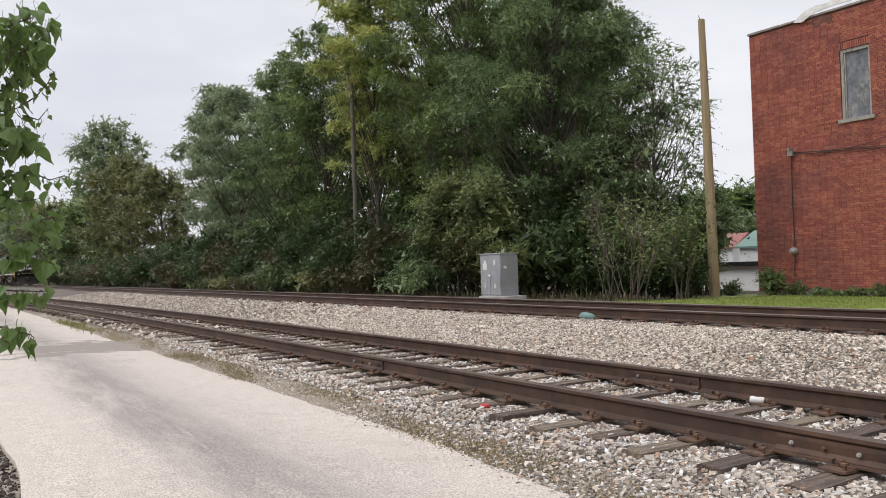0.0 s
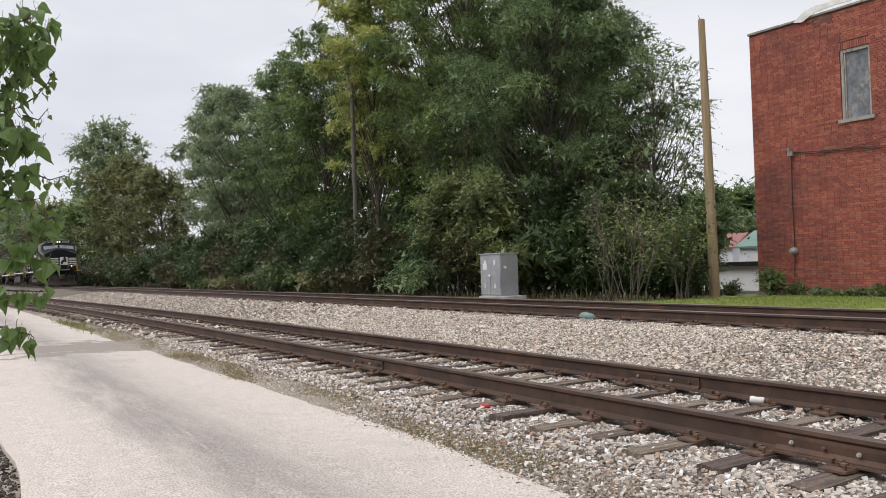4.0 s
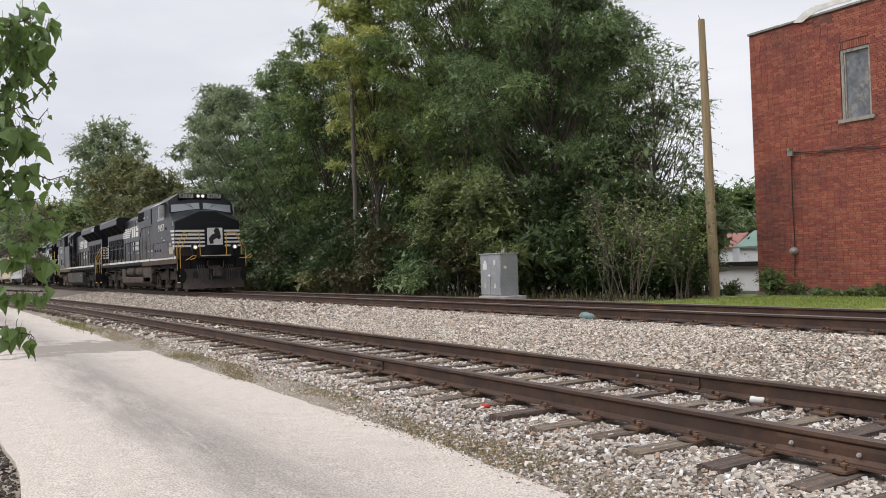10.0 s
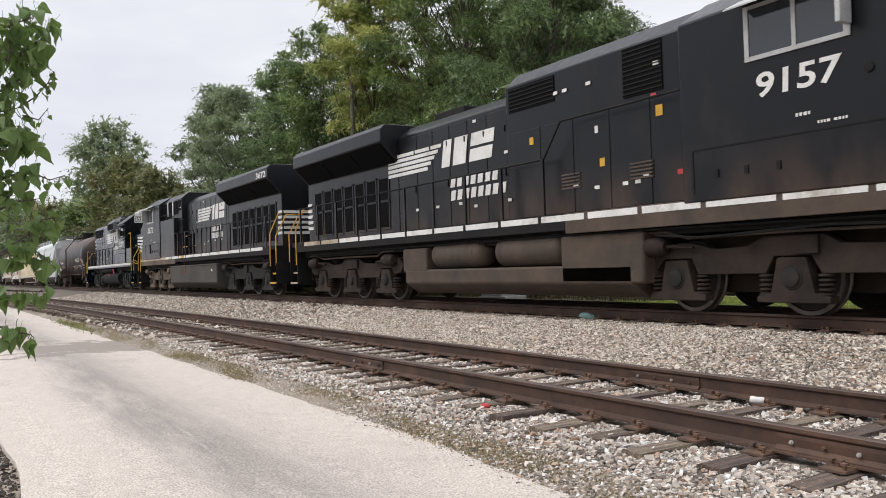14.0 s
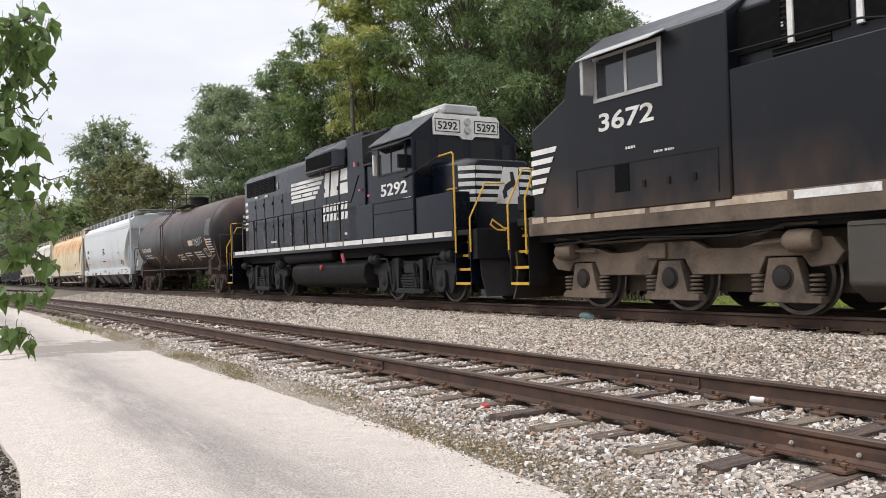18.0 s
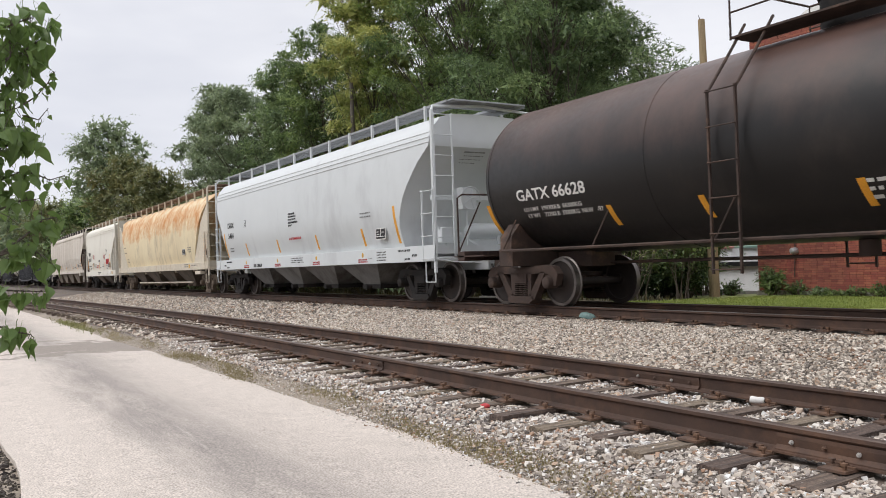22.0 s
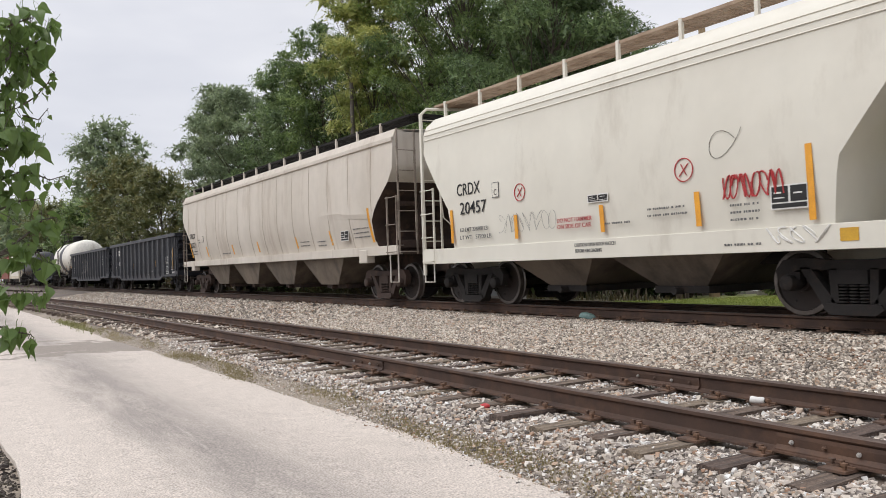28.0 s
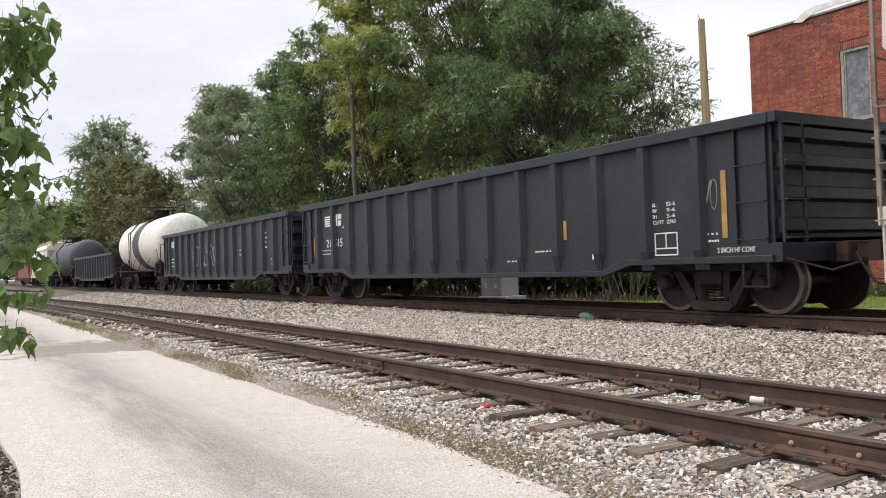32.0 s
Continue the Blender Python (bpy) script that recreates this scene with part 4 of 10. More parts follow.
def thicket(label, x, y, height, radius, mat, seed, leaves=6000, size=0.11):
    """A bush: many stems from the ground with leaves all the way down."""
    rng = random.Random(seed)
    t = thing("bush", label, "bush", group="bushes along the track", at=pose(x, y, ground_z(y) - 0.03))
    m, ends = Mesh(), []
    for k in range(22):
        a, r = rng.uniform(0, 6.283), radius * rng.uniform(0.3, 1.0)
        h = height * rng.uniform(0.5, 1.0) * (1.1 - 0.45 * r / radius)
        e = Vector((math.cos(a) * r, math.sin(a) * r, h))
        b = Vector((math.cos(a) * r * 0.25, math.sin(a) * r * 0.25, 0))
        mid = b.lerp(e, 0.55) + Vector((rng.uniform(-.1, .1), rng.uniform(-.1, .1), 0.12 * h))
        m.tube([b, mid, e], [0.02, 0.013, 0.004], 4)
        for g in (0.3, 0.5, 0.7, 0.85, 1.0):
            ends.append(b.lerp(mid, g * 2) if g < 0.5 else mid.lerp(e, g * 2 - 1))
    part("brushwood", m, M["twig"], t)
    lobes = [(tuple(c), radius * rng.uniform(0.20, 0.34)) for c in ends]
    crown_leaves("crown", lobes, leaves, 8, size * 3.6, size, mat, seed, t, 0.22)
    return t


TREES = [
    # kind, label, x, y, height, radius, material, leaves, leaf size, trunk, low, billows
    ("tree", "tall locust tree with dark feathery leaves", -24.3, 10.0, 15.5, 4.1, "leaf_locust", 125000, 0.081, 0.17, 0.14, 2.3),
    ("tree", "tall spreading locust tree behind the cabinet", -29.5, 9.6, 17.5, 4.22, "leaf_deep", 92400, 0.084, 0.22, 0.12, 1.72),
    ("tree", "slim locust tree with open airy branches", -20.2, 11.0, 9.0, 2.5, "leaf_locust", 30000, 0.075, 0.10, 0.16, 2.3),
    ("tree", "tall tree with green feathery leaves", -35.0, 11.0, 18.5, 4.22, "leaf_fresh", 73920, 0.098, 0.22, 0.12, 1.61),
    ("tree", "tall tree turning yellow at its top", -36.4, 8.6, 18.6, 2.7, "leaf_yellow", 50000, 0.12, 0.13, 0.30, 1.35),
    ("tree", "dense green tree in the row", -46.0, 10.0, 16.6, 3.9, "leaf_deep", 53130, 0.117, 0.20, 0.10, 1.49),
    ("tree", "dense locust tree in the row", -53.0, 10.5, 16.0, 4.22, "leaf_locust", 48510, 0.128, 0.20, 0.10, 1.49),
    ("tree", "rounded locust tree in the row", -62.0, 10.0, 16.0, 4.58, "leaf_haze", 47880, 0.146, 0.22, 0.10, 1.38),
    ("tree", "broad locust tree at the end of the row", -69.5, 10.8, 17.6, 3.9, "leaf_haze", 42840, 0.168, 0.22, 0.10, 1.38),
    ("tree", "low tree in the gap of the row", -88.0, 10.0, 12.5, 4.75, "leaf_autumn", 13200, 0.27, 0.2, 0.06, 1.38),
    ("tree", "browning tree far down the line", -108.0, 10.5, 16.5, 5.81, "leaf_autumn", 13200, 0.34, 0.25, 0.06, 1.26),
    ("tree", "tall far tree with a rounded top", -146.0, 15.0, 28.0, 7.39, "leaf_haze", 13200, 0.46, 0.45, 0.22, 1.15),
    ("tree", "far tree beside the line", -128.0, 9.0, 13.0, 6.16, "leaf_deep", 8400, 0.40, 0.25, 0.05, 1.15),
    ("tree", "far tree beside the line", -170.0, 9.5, 16.0, 7.92, "leaf_autumn", 7200, 0.55, 0.3, 0.05, 1.15),
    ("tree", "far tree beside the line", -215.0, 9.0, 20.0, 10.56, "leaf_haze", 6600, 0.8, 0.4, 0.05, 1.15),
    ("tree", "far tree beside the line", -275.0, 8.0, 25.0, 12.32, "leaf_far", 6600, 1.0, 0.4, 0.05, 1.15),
    ("tree", "leafy tree deep in the thicket", -28.6, 14.5, 14.0, 4.0, "leaf_deep", 24000, 0.18, 0.2, 0.05, 1.38),
    ("tree", "leafy tree deep in the thicket", -34.0, 15.5, 14.8, 4.84, "leaf_deep", 18000, 0.20, 0.2, 0.05, 1.38),
    ("tree", "leafy tree deep in the thicket", -43.0, 15.5, 13.6, 5.28, "leaf_deep", 13200, 0.235, 0.2, 0.05, 1.38),
    ("tree", "leafy tree deep in the thicket", -54.0, 15.5, 13.6, 5.72, "leaf_deep", 11880, 0.261, 0.2, 0.05, 1.38),
    ("tree", "leafy tree deep in the thicket", -68.0, 15.5, 13.6, 6.16, "leaf_deep", 12960, 0.287, 0.2, 0.05, 1.38),
    ("tree", "locust tree with a full crown behind the slim one", -23.0, 11.9, 10.2, 2.0, "leaf_locust", 30000, 0.078, 0.11, 0.3, 1.7),
]


def build_trees():
    for k, (kind, label, x, y, h, r, mat, n, s, tr, low, billows) in enumerate(TREES):
        tree(kind, label, x, y, h, r, M[mat], 11 + k, n, s, tr, low, sparse=billows)
    rng = random.Random(5)
    # the dark kinds have the trees' shade put into their leaf colour
    kinds = [("leaf_painted_shade", "dense dark green bush"), ("leaf_vine", "bush with browning leaves"), ("leaf_painted_shade", "green bush under the trees"), ("leaf_painted_shade", "shady bush under the trees")]
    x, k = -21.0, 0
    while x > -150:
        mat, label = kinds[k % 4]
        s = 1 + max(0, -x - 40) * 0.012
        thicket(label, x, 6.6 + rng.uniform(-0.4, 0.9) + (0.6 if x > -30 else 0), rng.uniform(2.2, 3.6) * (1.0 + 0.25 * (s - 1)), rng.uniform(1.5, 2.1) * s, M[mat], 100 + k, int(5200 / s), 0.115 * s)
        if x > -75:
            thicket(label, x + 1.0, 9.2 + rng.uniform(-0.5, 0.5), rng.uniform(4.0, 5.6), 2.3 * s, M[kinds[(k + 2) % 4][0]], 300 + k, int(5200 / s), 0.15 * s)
        x -= rng.uniform(2.0, 3.0) * s
        k += 1
    for k, x in enumerate((-27.0, -31.5, -36.0, -40.5, -45.0, -50.0, -56.0, -63.0)):
        thicket("low weedy bush beside the line", x, 5.5 + rng.uniform(-0.2, 0.3), rng.uniform(0.9, 1.7), rng.uniform(1.3, 2.0), M[("leaf_locust", "leaf_vine", "leaf_autumn")[k % 3]], 700 + k, 3200, 0.09)


build_ground()
build_road()
MAIN = build_track("main_line", "main line track with worn shiny rails on dark ties", 0.0, 0.0, lambda x: 0.0, -330, 40, M["railtop"], M["tie"], 0.008, 0.56, (-75, -26), True)
SIDING = build_track("siding_track", "rusty siding track with half-buried split ties", -5.498, -0.248, siding_shift, -120, 12, M["railtop_dull"], M["tie_old"], 0.012, 0.56, (-60, -24), False)


# ---- lettering and marks ----
FONT_CACHE = {}


def letter_mesh(text, bold):
    key = (text, bold)
    if key not in FONT_CACHE:
        cu = bpy.data.curves.new("letters", "FONT")
        cu.body, cu.extrude, cu.resolution_u, cu.offset = text, 0.004, 3, bold
        ob = bpy.data.objects.new("letters", cu)
        me = bpy.data.meshes.new_from_object(ob)
        bpy.data.objects.remove(ob)
        v = np.empty(len(me.vertices) * 3)
        me.vertices.foreach_get("co", v)
        FONT_CACHE[key] = (v.reshape(-1, 3), [tuple(p.vertices) for p in me.polygons])
        bpy.data.meshes.remove(me)
    return FONT_CACHE[key]


def lettering(text, x, z, width, height, y, parent, mat, side=-1, front=False, slant=0.0, bold=0.018):
    """Painted characters on a side (facing side * y) or, with front, on an end that faces +x; (x, z) is the lower corner where reading begins."""
    v, faces = letter_mesh(text, bold)
    lo, hi = v.min(0), v.max(0)
    u = (v[:, 0] - lo[0]) / (hi[0] - lo[0]) * width
    w = (v[:, 1] - lo[1]) / (hi[1] - lo[1]) * height
    u = u + slant * w
    d = (v[:, 2] - lo[2]) / (hi[2] - lo[2]) * 0.006
    m = Mesh()
    if front:
        m.add(np.stack([y + d, x + u, z + w], -1), faces)
    else:
        m.add(np.stack([x - side * u, y + side * d, z + w], -1), faces)
    return part("lettering", m, mat, parent, "painted road number or car data", smooth=False)


def plaque(m, x0, x1, z0, z1, y, side=-1, depth=0.006, slant=0.0):
    """A thin painted patch on a side."""
    y1 = y + side * depth
    return m.prism([(x0, z0), (x1, z0), (x1 + slant, z1), (x0 + slant, z1)], min(y, y1), max(y, y1), "y")


def word_bars(m, x, z, width, height, y, seed, side=-1):
    """Small unreadable words as plain bars, in reading order along the side."""
    rng = random.Random(seed)
    u = 0.0
    while u < width - height * 0.5:
        w = min(rng.uniform(0.35, 0.9) * height, width - u)
        a, b = x - side * u, x - side * (u + w)
        plaque(m, min(a, b), max(a, b), z, z + height * 0.62, y, side, 0.003)
        u += w + (0.28 if rng.random() < 0.75 else 0.9) * height
    return m


# ---- running gear ----
def wheel_pair_data(r, name):
    m = Mesh()
    for s in (-1, 1):
        prof = [(0.06, s * 0.66), (0.10, s * 0.66), (0.12, s * 0.70), (r * 0.55, s * 0.725), (r - 0.08, s * 0.71), (r - 0.065, s * 0.685), (r + 0.028, s * 0.685), (r + 0.030, s * 0.705), (r + 0.003, s * 0.72), (r - 0.002, s * 0.815),
                (r - 0.06, s * 0.82), (r - 0.075, s * 0.79), (r * 0.55, s * 0.765), (0.14, s * 0.79), (0.12, s * 0.85), (0.06, s * 0.85)]
        k = len(m.f)
        m.lathe(prof, "y", (0, 0, 0), 28)
        for i in range(k, len(m.f)):
            ring = (i - k) // 28
            m.mi[i] = 1 if ring in (6, 7, 8, 9) else 0
    m.i = 0
    m.lathe([(0.075, -1.0), (0.075, 1.0)], "y", (0, 0, 0), 10)
    for k in range(2):
        m.box(-0.025, 0.025, -0.79 + k * 1.55, -0.765 + k * 1.55, r * 0.62, r * 0.7)
    return m.data(name, [M["wheel"], M["tread"]], True)


WHEEL_DATA = {}
ROLLING = []


def wheelset(parent, x, r):
    if r not in WHEEL_DATA:
        WHEEL_DATA[r] = wheel_pair_data(r, "wheelset")
    ob = part("wheelset", WHEEL_DATA[r], None, parent, at=pose(x, 0, r))
    ROLLING.append((ob, x, r))
    return ob


SIDE_FRAME = {}


def freight_side_frame(mat):
    """Cast side frame: top chord, slanting legs, spring seat, coil springs, bearing ends."""
    m = Mesh()
    y0, y1 = -0.075, 0.075
    m.prism([(-1.06, 0.40), (-1.12, 0.62), (-1.0, 0.76), (-0.72, 0.79), (-0.3, 0.75), (0.3, 0.75), (0.72, 0.79), (1.0, 0.76), (1.12, 0.62), (1.06, 0.40), (0.97, 0.40), (0.93, 0.58), (0.72, 0.64), (0.3, 0.62), (-0.3, 0.62), (-0.72, 0.64), (-0.93, 0.58), (-0.97, 0.40)], y0, y1)
    for s in (-1, 1):
        m.prism([(s * 0.76, 0.66), (s * 0.60, 0.66), (s * 0.24, 0.19), (s * 0.30, 0.10), (s * 0.40, 0.12)], y0, y1)
        m.prism([(s * 0.33, 0.64), (s * 0.22, 0.64), (s * 0.20, 0.20), (s * 0.31, 0.20)], y0, y1)
        m.box(s * 0.889 - 0.13, s * 0.889 + 0.13, -0.07, 0.07, 0.50, 0.60)
        m.lathe([(0.02, -0.20), (0.075, -0.20), (0.105, -0.18), (0.115, -0.12), (0.115, 0.05)], "y", (s * 0.889, 0, 0.457), 14)
    m.prism([(-0.40, 0.12), (-0.30, 0.05), (0.30, 0.05), (0.40, 0.12), (0.36, 0.19), (-0.36, 0.19)], -0.12, 0.12)
    m.box(-0.2, 0.2, -0.10, 0.10, 0.44, 0.62)
    for sx in (-0.14, 0.0, 0.14):
        for k in range(6):
            z = 0.20 + k * 0.041
            m.lathe([(0.045, z), (0.066, z + 0.008), (0.066, z + 0.022), (0.045, z + 0.03)], "z", (sx, -0.05, 0), 10)
    return m.data("side_frame", mat, True)


def freight_truck(car, x, mat, rot=0):
    m = Mesh()
    m.box(-0.20, 0.20, -1.0, 1.0, 0.46, 0.62).lathe([(0.20, 0.60), (0.18, 0.78)], "z", (0, 0, 0), 14).box(-0.95, 0.95, -0.30, -0.22, 0.52, 0.56).box(-0.95, 0.95, 0.22, 0.30, 0.52, 0.56)
    for s in (-1, 1):
        m.box(s * 0.42 - 0.03, s * 0.42 + 0.03, -0.85, 0.85, 0.30, 0.42)
        for t in (-1, 1):
            m.box(s * 0.42 + s * 0.0, s * 0.42 + s * 0.07, t * 0.76 - 0.05, t * 0.76 + 0.05, 0.26, 0.50)
    t = part("bogie", m, mat, car, at=pose(x, 0, 0))
    if mat.name not in SIDE_FRAME:
        SIDE_FRAME[mat.name] = freight_side_frame(mat)
    part("side_frame", SIDE_FRAME[mat.name], None, t, at=pose(0, -1.0, 0))
    part("side_frame", SIDE_FRAME[mat.name], None, t, at=pose(0, 1.0, 0, 0, 0, 180))
    for s in (-1, 1):
        wheelset(t, s * 0.889, 0.457)


def coupler(car, x, s, mat, z=0.86):
    m = Mesh()
    m.box(min(x, x - s * 0.7), max(x, x - s * 0.7), -0.09, 0.09, z - 0.09, z + 0.09)
    m.prism([(x - s * 0.12, -0.16), (x - s * 0.12, 0.17), (x + s * 0.06, 0.19), (x + s * 0.10, 0.05), (x + s * 0.02, -0.02), (x + s * 0.06, -0.17)], z - 0.14, z + 0.14, "z")
    part("coupler", m, mat, car)
    h = Mesh()
    h.tube([(x - s * 0.25, -0.22, z - 0.02), (x - s * 0.1, -0.26, z - 0.25), (x + s * 0.02, -0.24, z - 0.42), (x + s * 0.12, -0.2, z - 0.45)], 0.022, 6)
    part("air_hose", h, M["cable"], car)


def grab(m, pts, r=0.013):
    return m.tube(pts, r, 6)


def side_ladder(car, x0, x1, y, zs, mat, post=0.03, name="ladder"):
    """Two uprights and rungs on a side at y."""
    m = Mesh()
    s = -1 if y < 0 else 1
    for x in (x0, x1):
        m.box(x - post / 2, x + post / 2, y - 0.02, y + 0.02, zs[0], zs[1])
    n = max(2, round((zs[1] - zs[0]) / 0.42))
    for k in range(n):
        z = zs[0] + 0.06 + (zs[1] - zs[0] - 0.1) * k / (n - 1)
        m.tube([(x0, y + s * 0.015, z), (x0, y + s * 0.05, z), (x1, y + s * 0.05, z), (x1, y + s * 0.015, z)], 0.011, 6)
    return part(name, m, mat, car)


def end_ladder(car, x, s, y0, y1, zs, mat, name="end_ladder"):
    m = Mesh()
    for y in (y0, y1):
        m.box(x - 0.02, x + 0.02, y - 0.02, y + 0.02, zs[0], zs[1])
    n = max(2, round((zs[1] - zs[0]) / 0.42))
    for k in range(n):
        z = zs[0] + 0.06 + (zs[1] - zs[0] - 0.1) * k / (n - 1)
        m.tube([(x, y0, z), (x + s * 0.06, y0, z), (x + s * 0.06, y1, z), (x, y1, z)], 0.011, 6)
    return part(name, m, mat, car)


def reflector(car, x, z0, z1, y, w=0.10, slant=0.0, mat=None):
    part("reflector_strip", plaque(Mesh(), x - w / 2, x + w / 2, z0, z1, y, -1, 0.006, slant), mat or M["orange_tape"], car, smooth=False)


def data_panel(car, x, z, w, h, y, mat=None):
    """A black panel with a white border and white lines."""
    a = Mesh()
    plaque(a, x, x + w, z, z + h, y)
    p = part("data_panel", a, M["white"], car, smooth=False)
    b = Mesh()
    b.box(x + 0.02, x + w * 0.48, y - 0.009, y - 0.004, z + h * 0.3, z + h - 0.02).box(x + w * 0.54, x + w - 0.02, y - 0.009, y - 0.004, z + h * 0.3, z + h - 0.02).box(x + 0.02, x + w - 0.02, y - 0.009, y - 0.004, z + 0.02, z + h * 0.24)
    part("panel_field", b, mat or M["mark_black"], p, smooth=False)
    c = Mesh()
    c.box(x + w * 0.1, x + w * 0.3, y - 0.012, y - 0.008, z + h * 0.65, z + h * 0.72).box(x + w * 0.1, x + w * 0.38, y - 0.012, y - 0.008, z + h * 0.45, z + h * 0.5).box(x + w * 0.62, x + w * 0.85, y - 0.012, y - 0.008, z + h * 0.6, z + h * 0.66)
    part("panel_text", c, M["white"], p, smooth=False)


# ---- locomotives ----
def ring6(x, w, zb, zs, zt, yt):
    return [(x, -w, zb), (x, -w, zs), (x, -yt, zt), (x, yt, zt), (x, w, zs), (x, w, zb)]


def hand_rail(car, pts, mat, y, z0, posts, r=0.019, name="handrail"):
    m = Mesh()
    m.tube([(x, y, z) for x, z in pts], r, 6)
    ob = part(name, m, mat, car)
    for x in posts:
        zt = float(np.interp(x, sorted(q[0] for q in pts), [q[1] for q in sorted(pts)]))
        k = Mesh()
        k.box(x - 0.03, x + 0.03, y - 0.022, y + 0.022, z0, zt)
        part("stanchion", k, M["black"], ob)
    return ob


def three_axle_truck(car, x, mat, s, spread=2.0):
    """A three-axle locomotive truck with cast frame, journal boxes, coil springs and brake cylinders."""
    m = Mesh()
    m.box(-2.7, 2.7, -0.55, 0.55, 0.30, 1.18).box(-0.25, 0.25, -1.0, 1.0, 0.55, 0.95)
    t = part("bogie", m, mat, car, at=pose(x, 0, 0))
    for sy in (-1, 1):
        f = Mesh()
        a, b = sorted((sy * 0.98, sy * 1.16))
        f.prism([(-2.75, 0.70), (-2.88, 0.86), (-2.72, 1.06), (-1.75, 1.06), (-1.3, 0.95), (-0.7, 0.97), (-0.45, 1.10), (0.45, 1.10), (0.7, 0.97), (1.3, 0.95), (1.75, 1.06), (2.72, 1.06), (2.88, 0.86), (2.75, 0.70),
                 (2.40, 0.66), (2.28, 0.82), (1.72, 0.82), (1.60, 0.58), (0.42, 0.58), (0.28, 0.82), (-0.28, 0.82), (-0.42, 0.58), (-1.60, 0.58), (-1.72, 0.82), (-2.28, 0.82), (-2.40, 0.66)], a, b)
        part("side_frame", f, mat, t, bevel=0.014)
        for ax in (-spread, 0, spread):
            j = Mesh()
            a2, b2 = sorted((sy * 1.0, sy * 1.19))
            j.prism([(ax - 0.55, 0.19), (ax + 0.55, 0.19), (ax + 0.55, 0.28), (ax + 0.33, 0.32), (ax + 0.215, 0.80), (ax - 0.215, 0.80), (ax - 0.33, 0.32), (ax - 0.55, 0.28)], a2, b2)
            jb = part("journal_box", j, mat, t, bevel=0.012)
            q = Mesh()
            q.lathe([(0.02, sy * 1.235), (0.11, sy * 1.235), (0.13, sy * 1.225), (0.135, sy * 1.20), (0.165, sy * 1.20), (0.175, sy * 1.185)], "y", (ax, 0, 0.535), 20)
            part("bearing_cap", q, M["truck_dark"], jb)
            for q in (-0.45, 0.45):
                c = Mesh()
                for k in range(5):
                    z = 0.285 + k * 0.062
                    c.lathe([(0.06, z), (0.10, z + 0.012), (0.10, z + 0.032), (0.06, z + 0.046)], "z", (ax + q, sy * 1.10, 0), 12)
                part("coil_spring", c, mat, t)
        pl = Mesh()
        pl.box(0.05, 0.42, min(sy * 1.16, sy * 1.22), max(sy * 1.16, sy * 1.22), 0.84, 1.08)
        part("cover_box", pl, mat, t, bevel=0.01)
        for bx in (-2.35, 2.35):
            br = Mesh()
            br.lathe([(0.03, bx - 0.24), (0.13, bx - 0.22), (0.155, bx - 0.1), (0.155, bx + 0.15), (0.09, bx + 0.24)], "x", (0, sy * 1.26, 1.02), 16)
            br.tube([(bx - 0.24 * (1 if bx > 0 else -1), sy * 1.26, 1.02), (bx - 0.75 * (1 if bx > 0 else -1), sy * 1.24, 0.99)], 0.025, 6)
            part("brake_cylinder", br, mat, t)
        br = Mesh()
        br.tube([(-2.6, sy * 1.27, 1.24), (-2.1, sy * 1.27, 1.24), (-1.7, sy * 1.25, 1.13), (0.2, sy * 1.25, 1.15), (1.7, sy * 1.25, 1.13), (2.1, sy * 1.27, 1.24), (2.6, sy * 1.27, 1.24)], 0.022, 6)
        part("sand_pipe", br, M["grime"], t)
    for ax in (-spread, 0, spread):
        wheelset(t, ax, 0.533)


def logo_blocks(car, x, z, w, h, y, side, stripe_share=0.55, slant=0.35):
    """The railway's emblem as plain shapes: sloping stripes running into two heavy white blocks."""
    m = Mesh()
    sw = w * stripe_share
    for k in range(5):
        z0 = z + h * (0.04 + k * 0.19)
        zz = h * 0.135
        cut = sw * (0.74 + 0.06 * k)
        a, b = x, x - side * cut
        if side < 0:
            m.prism([(a, z0), (b, z0), (b + 0.03, z0 + zz), (a + 0.02, z0 + zz)], y - 0.006, y)
        else:
            m.prism([(b, z0), (a, z0), (a - 0.02, z0 + zz), (b - 0.03, z0 + zz)], y, y + 0.006)
    st = part("emblem_stripe", m, M["white"], car, "white emblem stripes", smooth=False)
    n = Mesh()
    x2 = x - side * sw * 0.98
    bw = w - sw

    def quad(u0, u1, z0, z1, lean):
        q = [(x2 - side * u0, z0), (x2 - side * u1, z0), (x2 - side * (u1 + lean), z1), (x2 - side * (u0 + lean), z1)]
        n.prism(q, min(y, y + side * 0.006), max(y, y + side * 0.006))
    quad(0.0, bw * 0.16, z, z + h, bw * 0.06)
    quad(bw * 0.22, bw * 0.46, z, z + h, bw * 0.06)
    quad(bw * 0.53, bw * 0.92, z, z + h * 0.44, bw * 0.03)
    quad(bw * 0.56, bw * 0.96, z + h * 0.54, z + h, bw * 0.03)
    part("emblem_block", n, M["white"], st, smooth=False)


def name_bars(car, x, z, w, h, y, side, rows=2):
    for r in range(rows):
        zz = z + h * (0.56 if r == 0 else 0.0)
        u = 0
        n = 7 if r == 0 else 8
        lw = w / 8.0
        for k in range(n):
            a, b = x - side * (u + 0.01), x - side * (u + lw * 0.72)
            m = Mesh()
            m.prism([(min(a, b), zz), (max(a, b), zz), (max(a, b) - side * 0.05, zz + h * 0.42), (min(a, b) - side * 0.05, zz + h * 0.42)], min(y, y + side * 0.006), max(y, y + side * 0.006))
            part("name_bar", m, M["white"], car, "white name shown as plain bars", smooth=False)
            u += lw


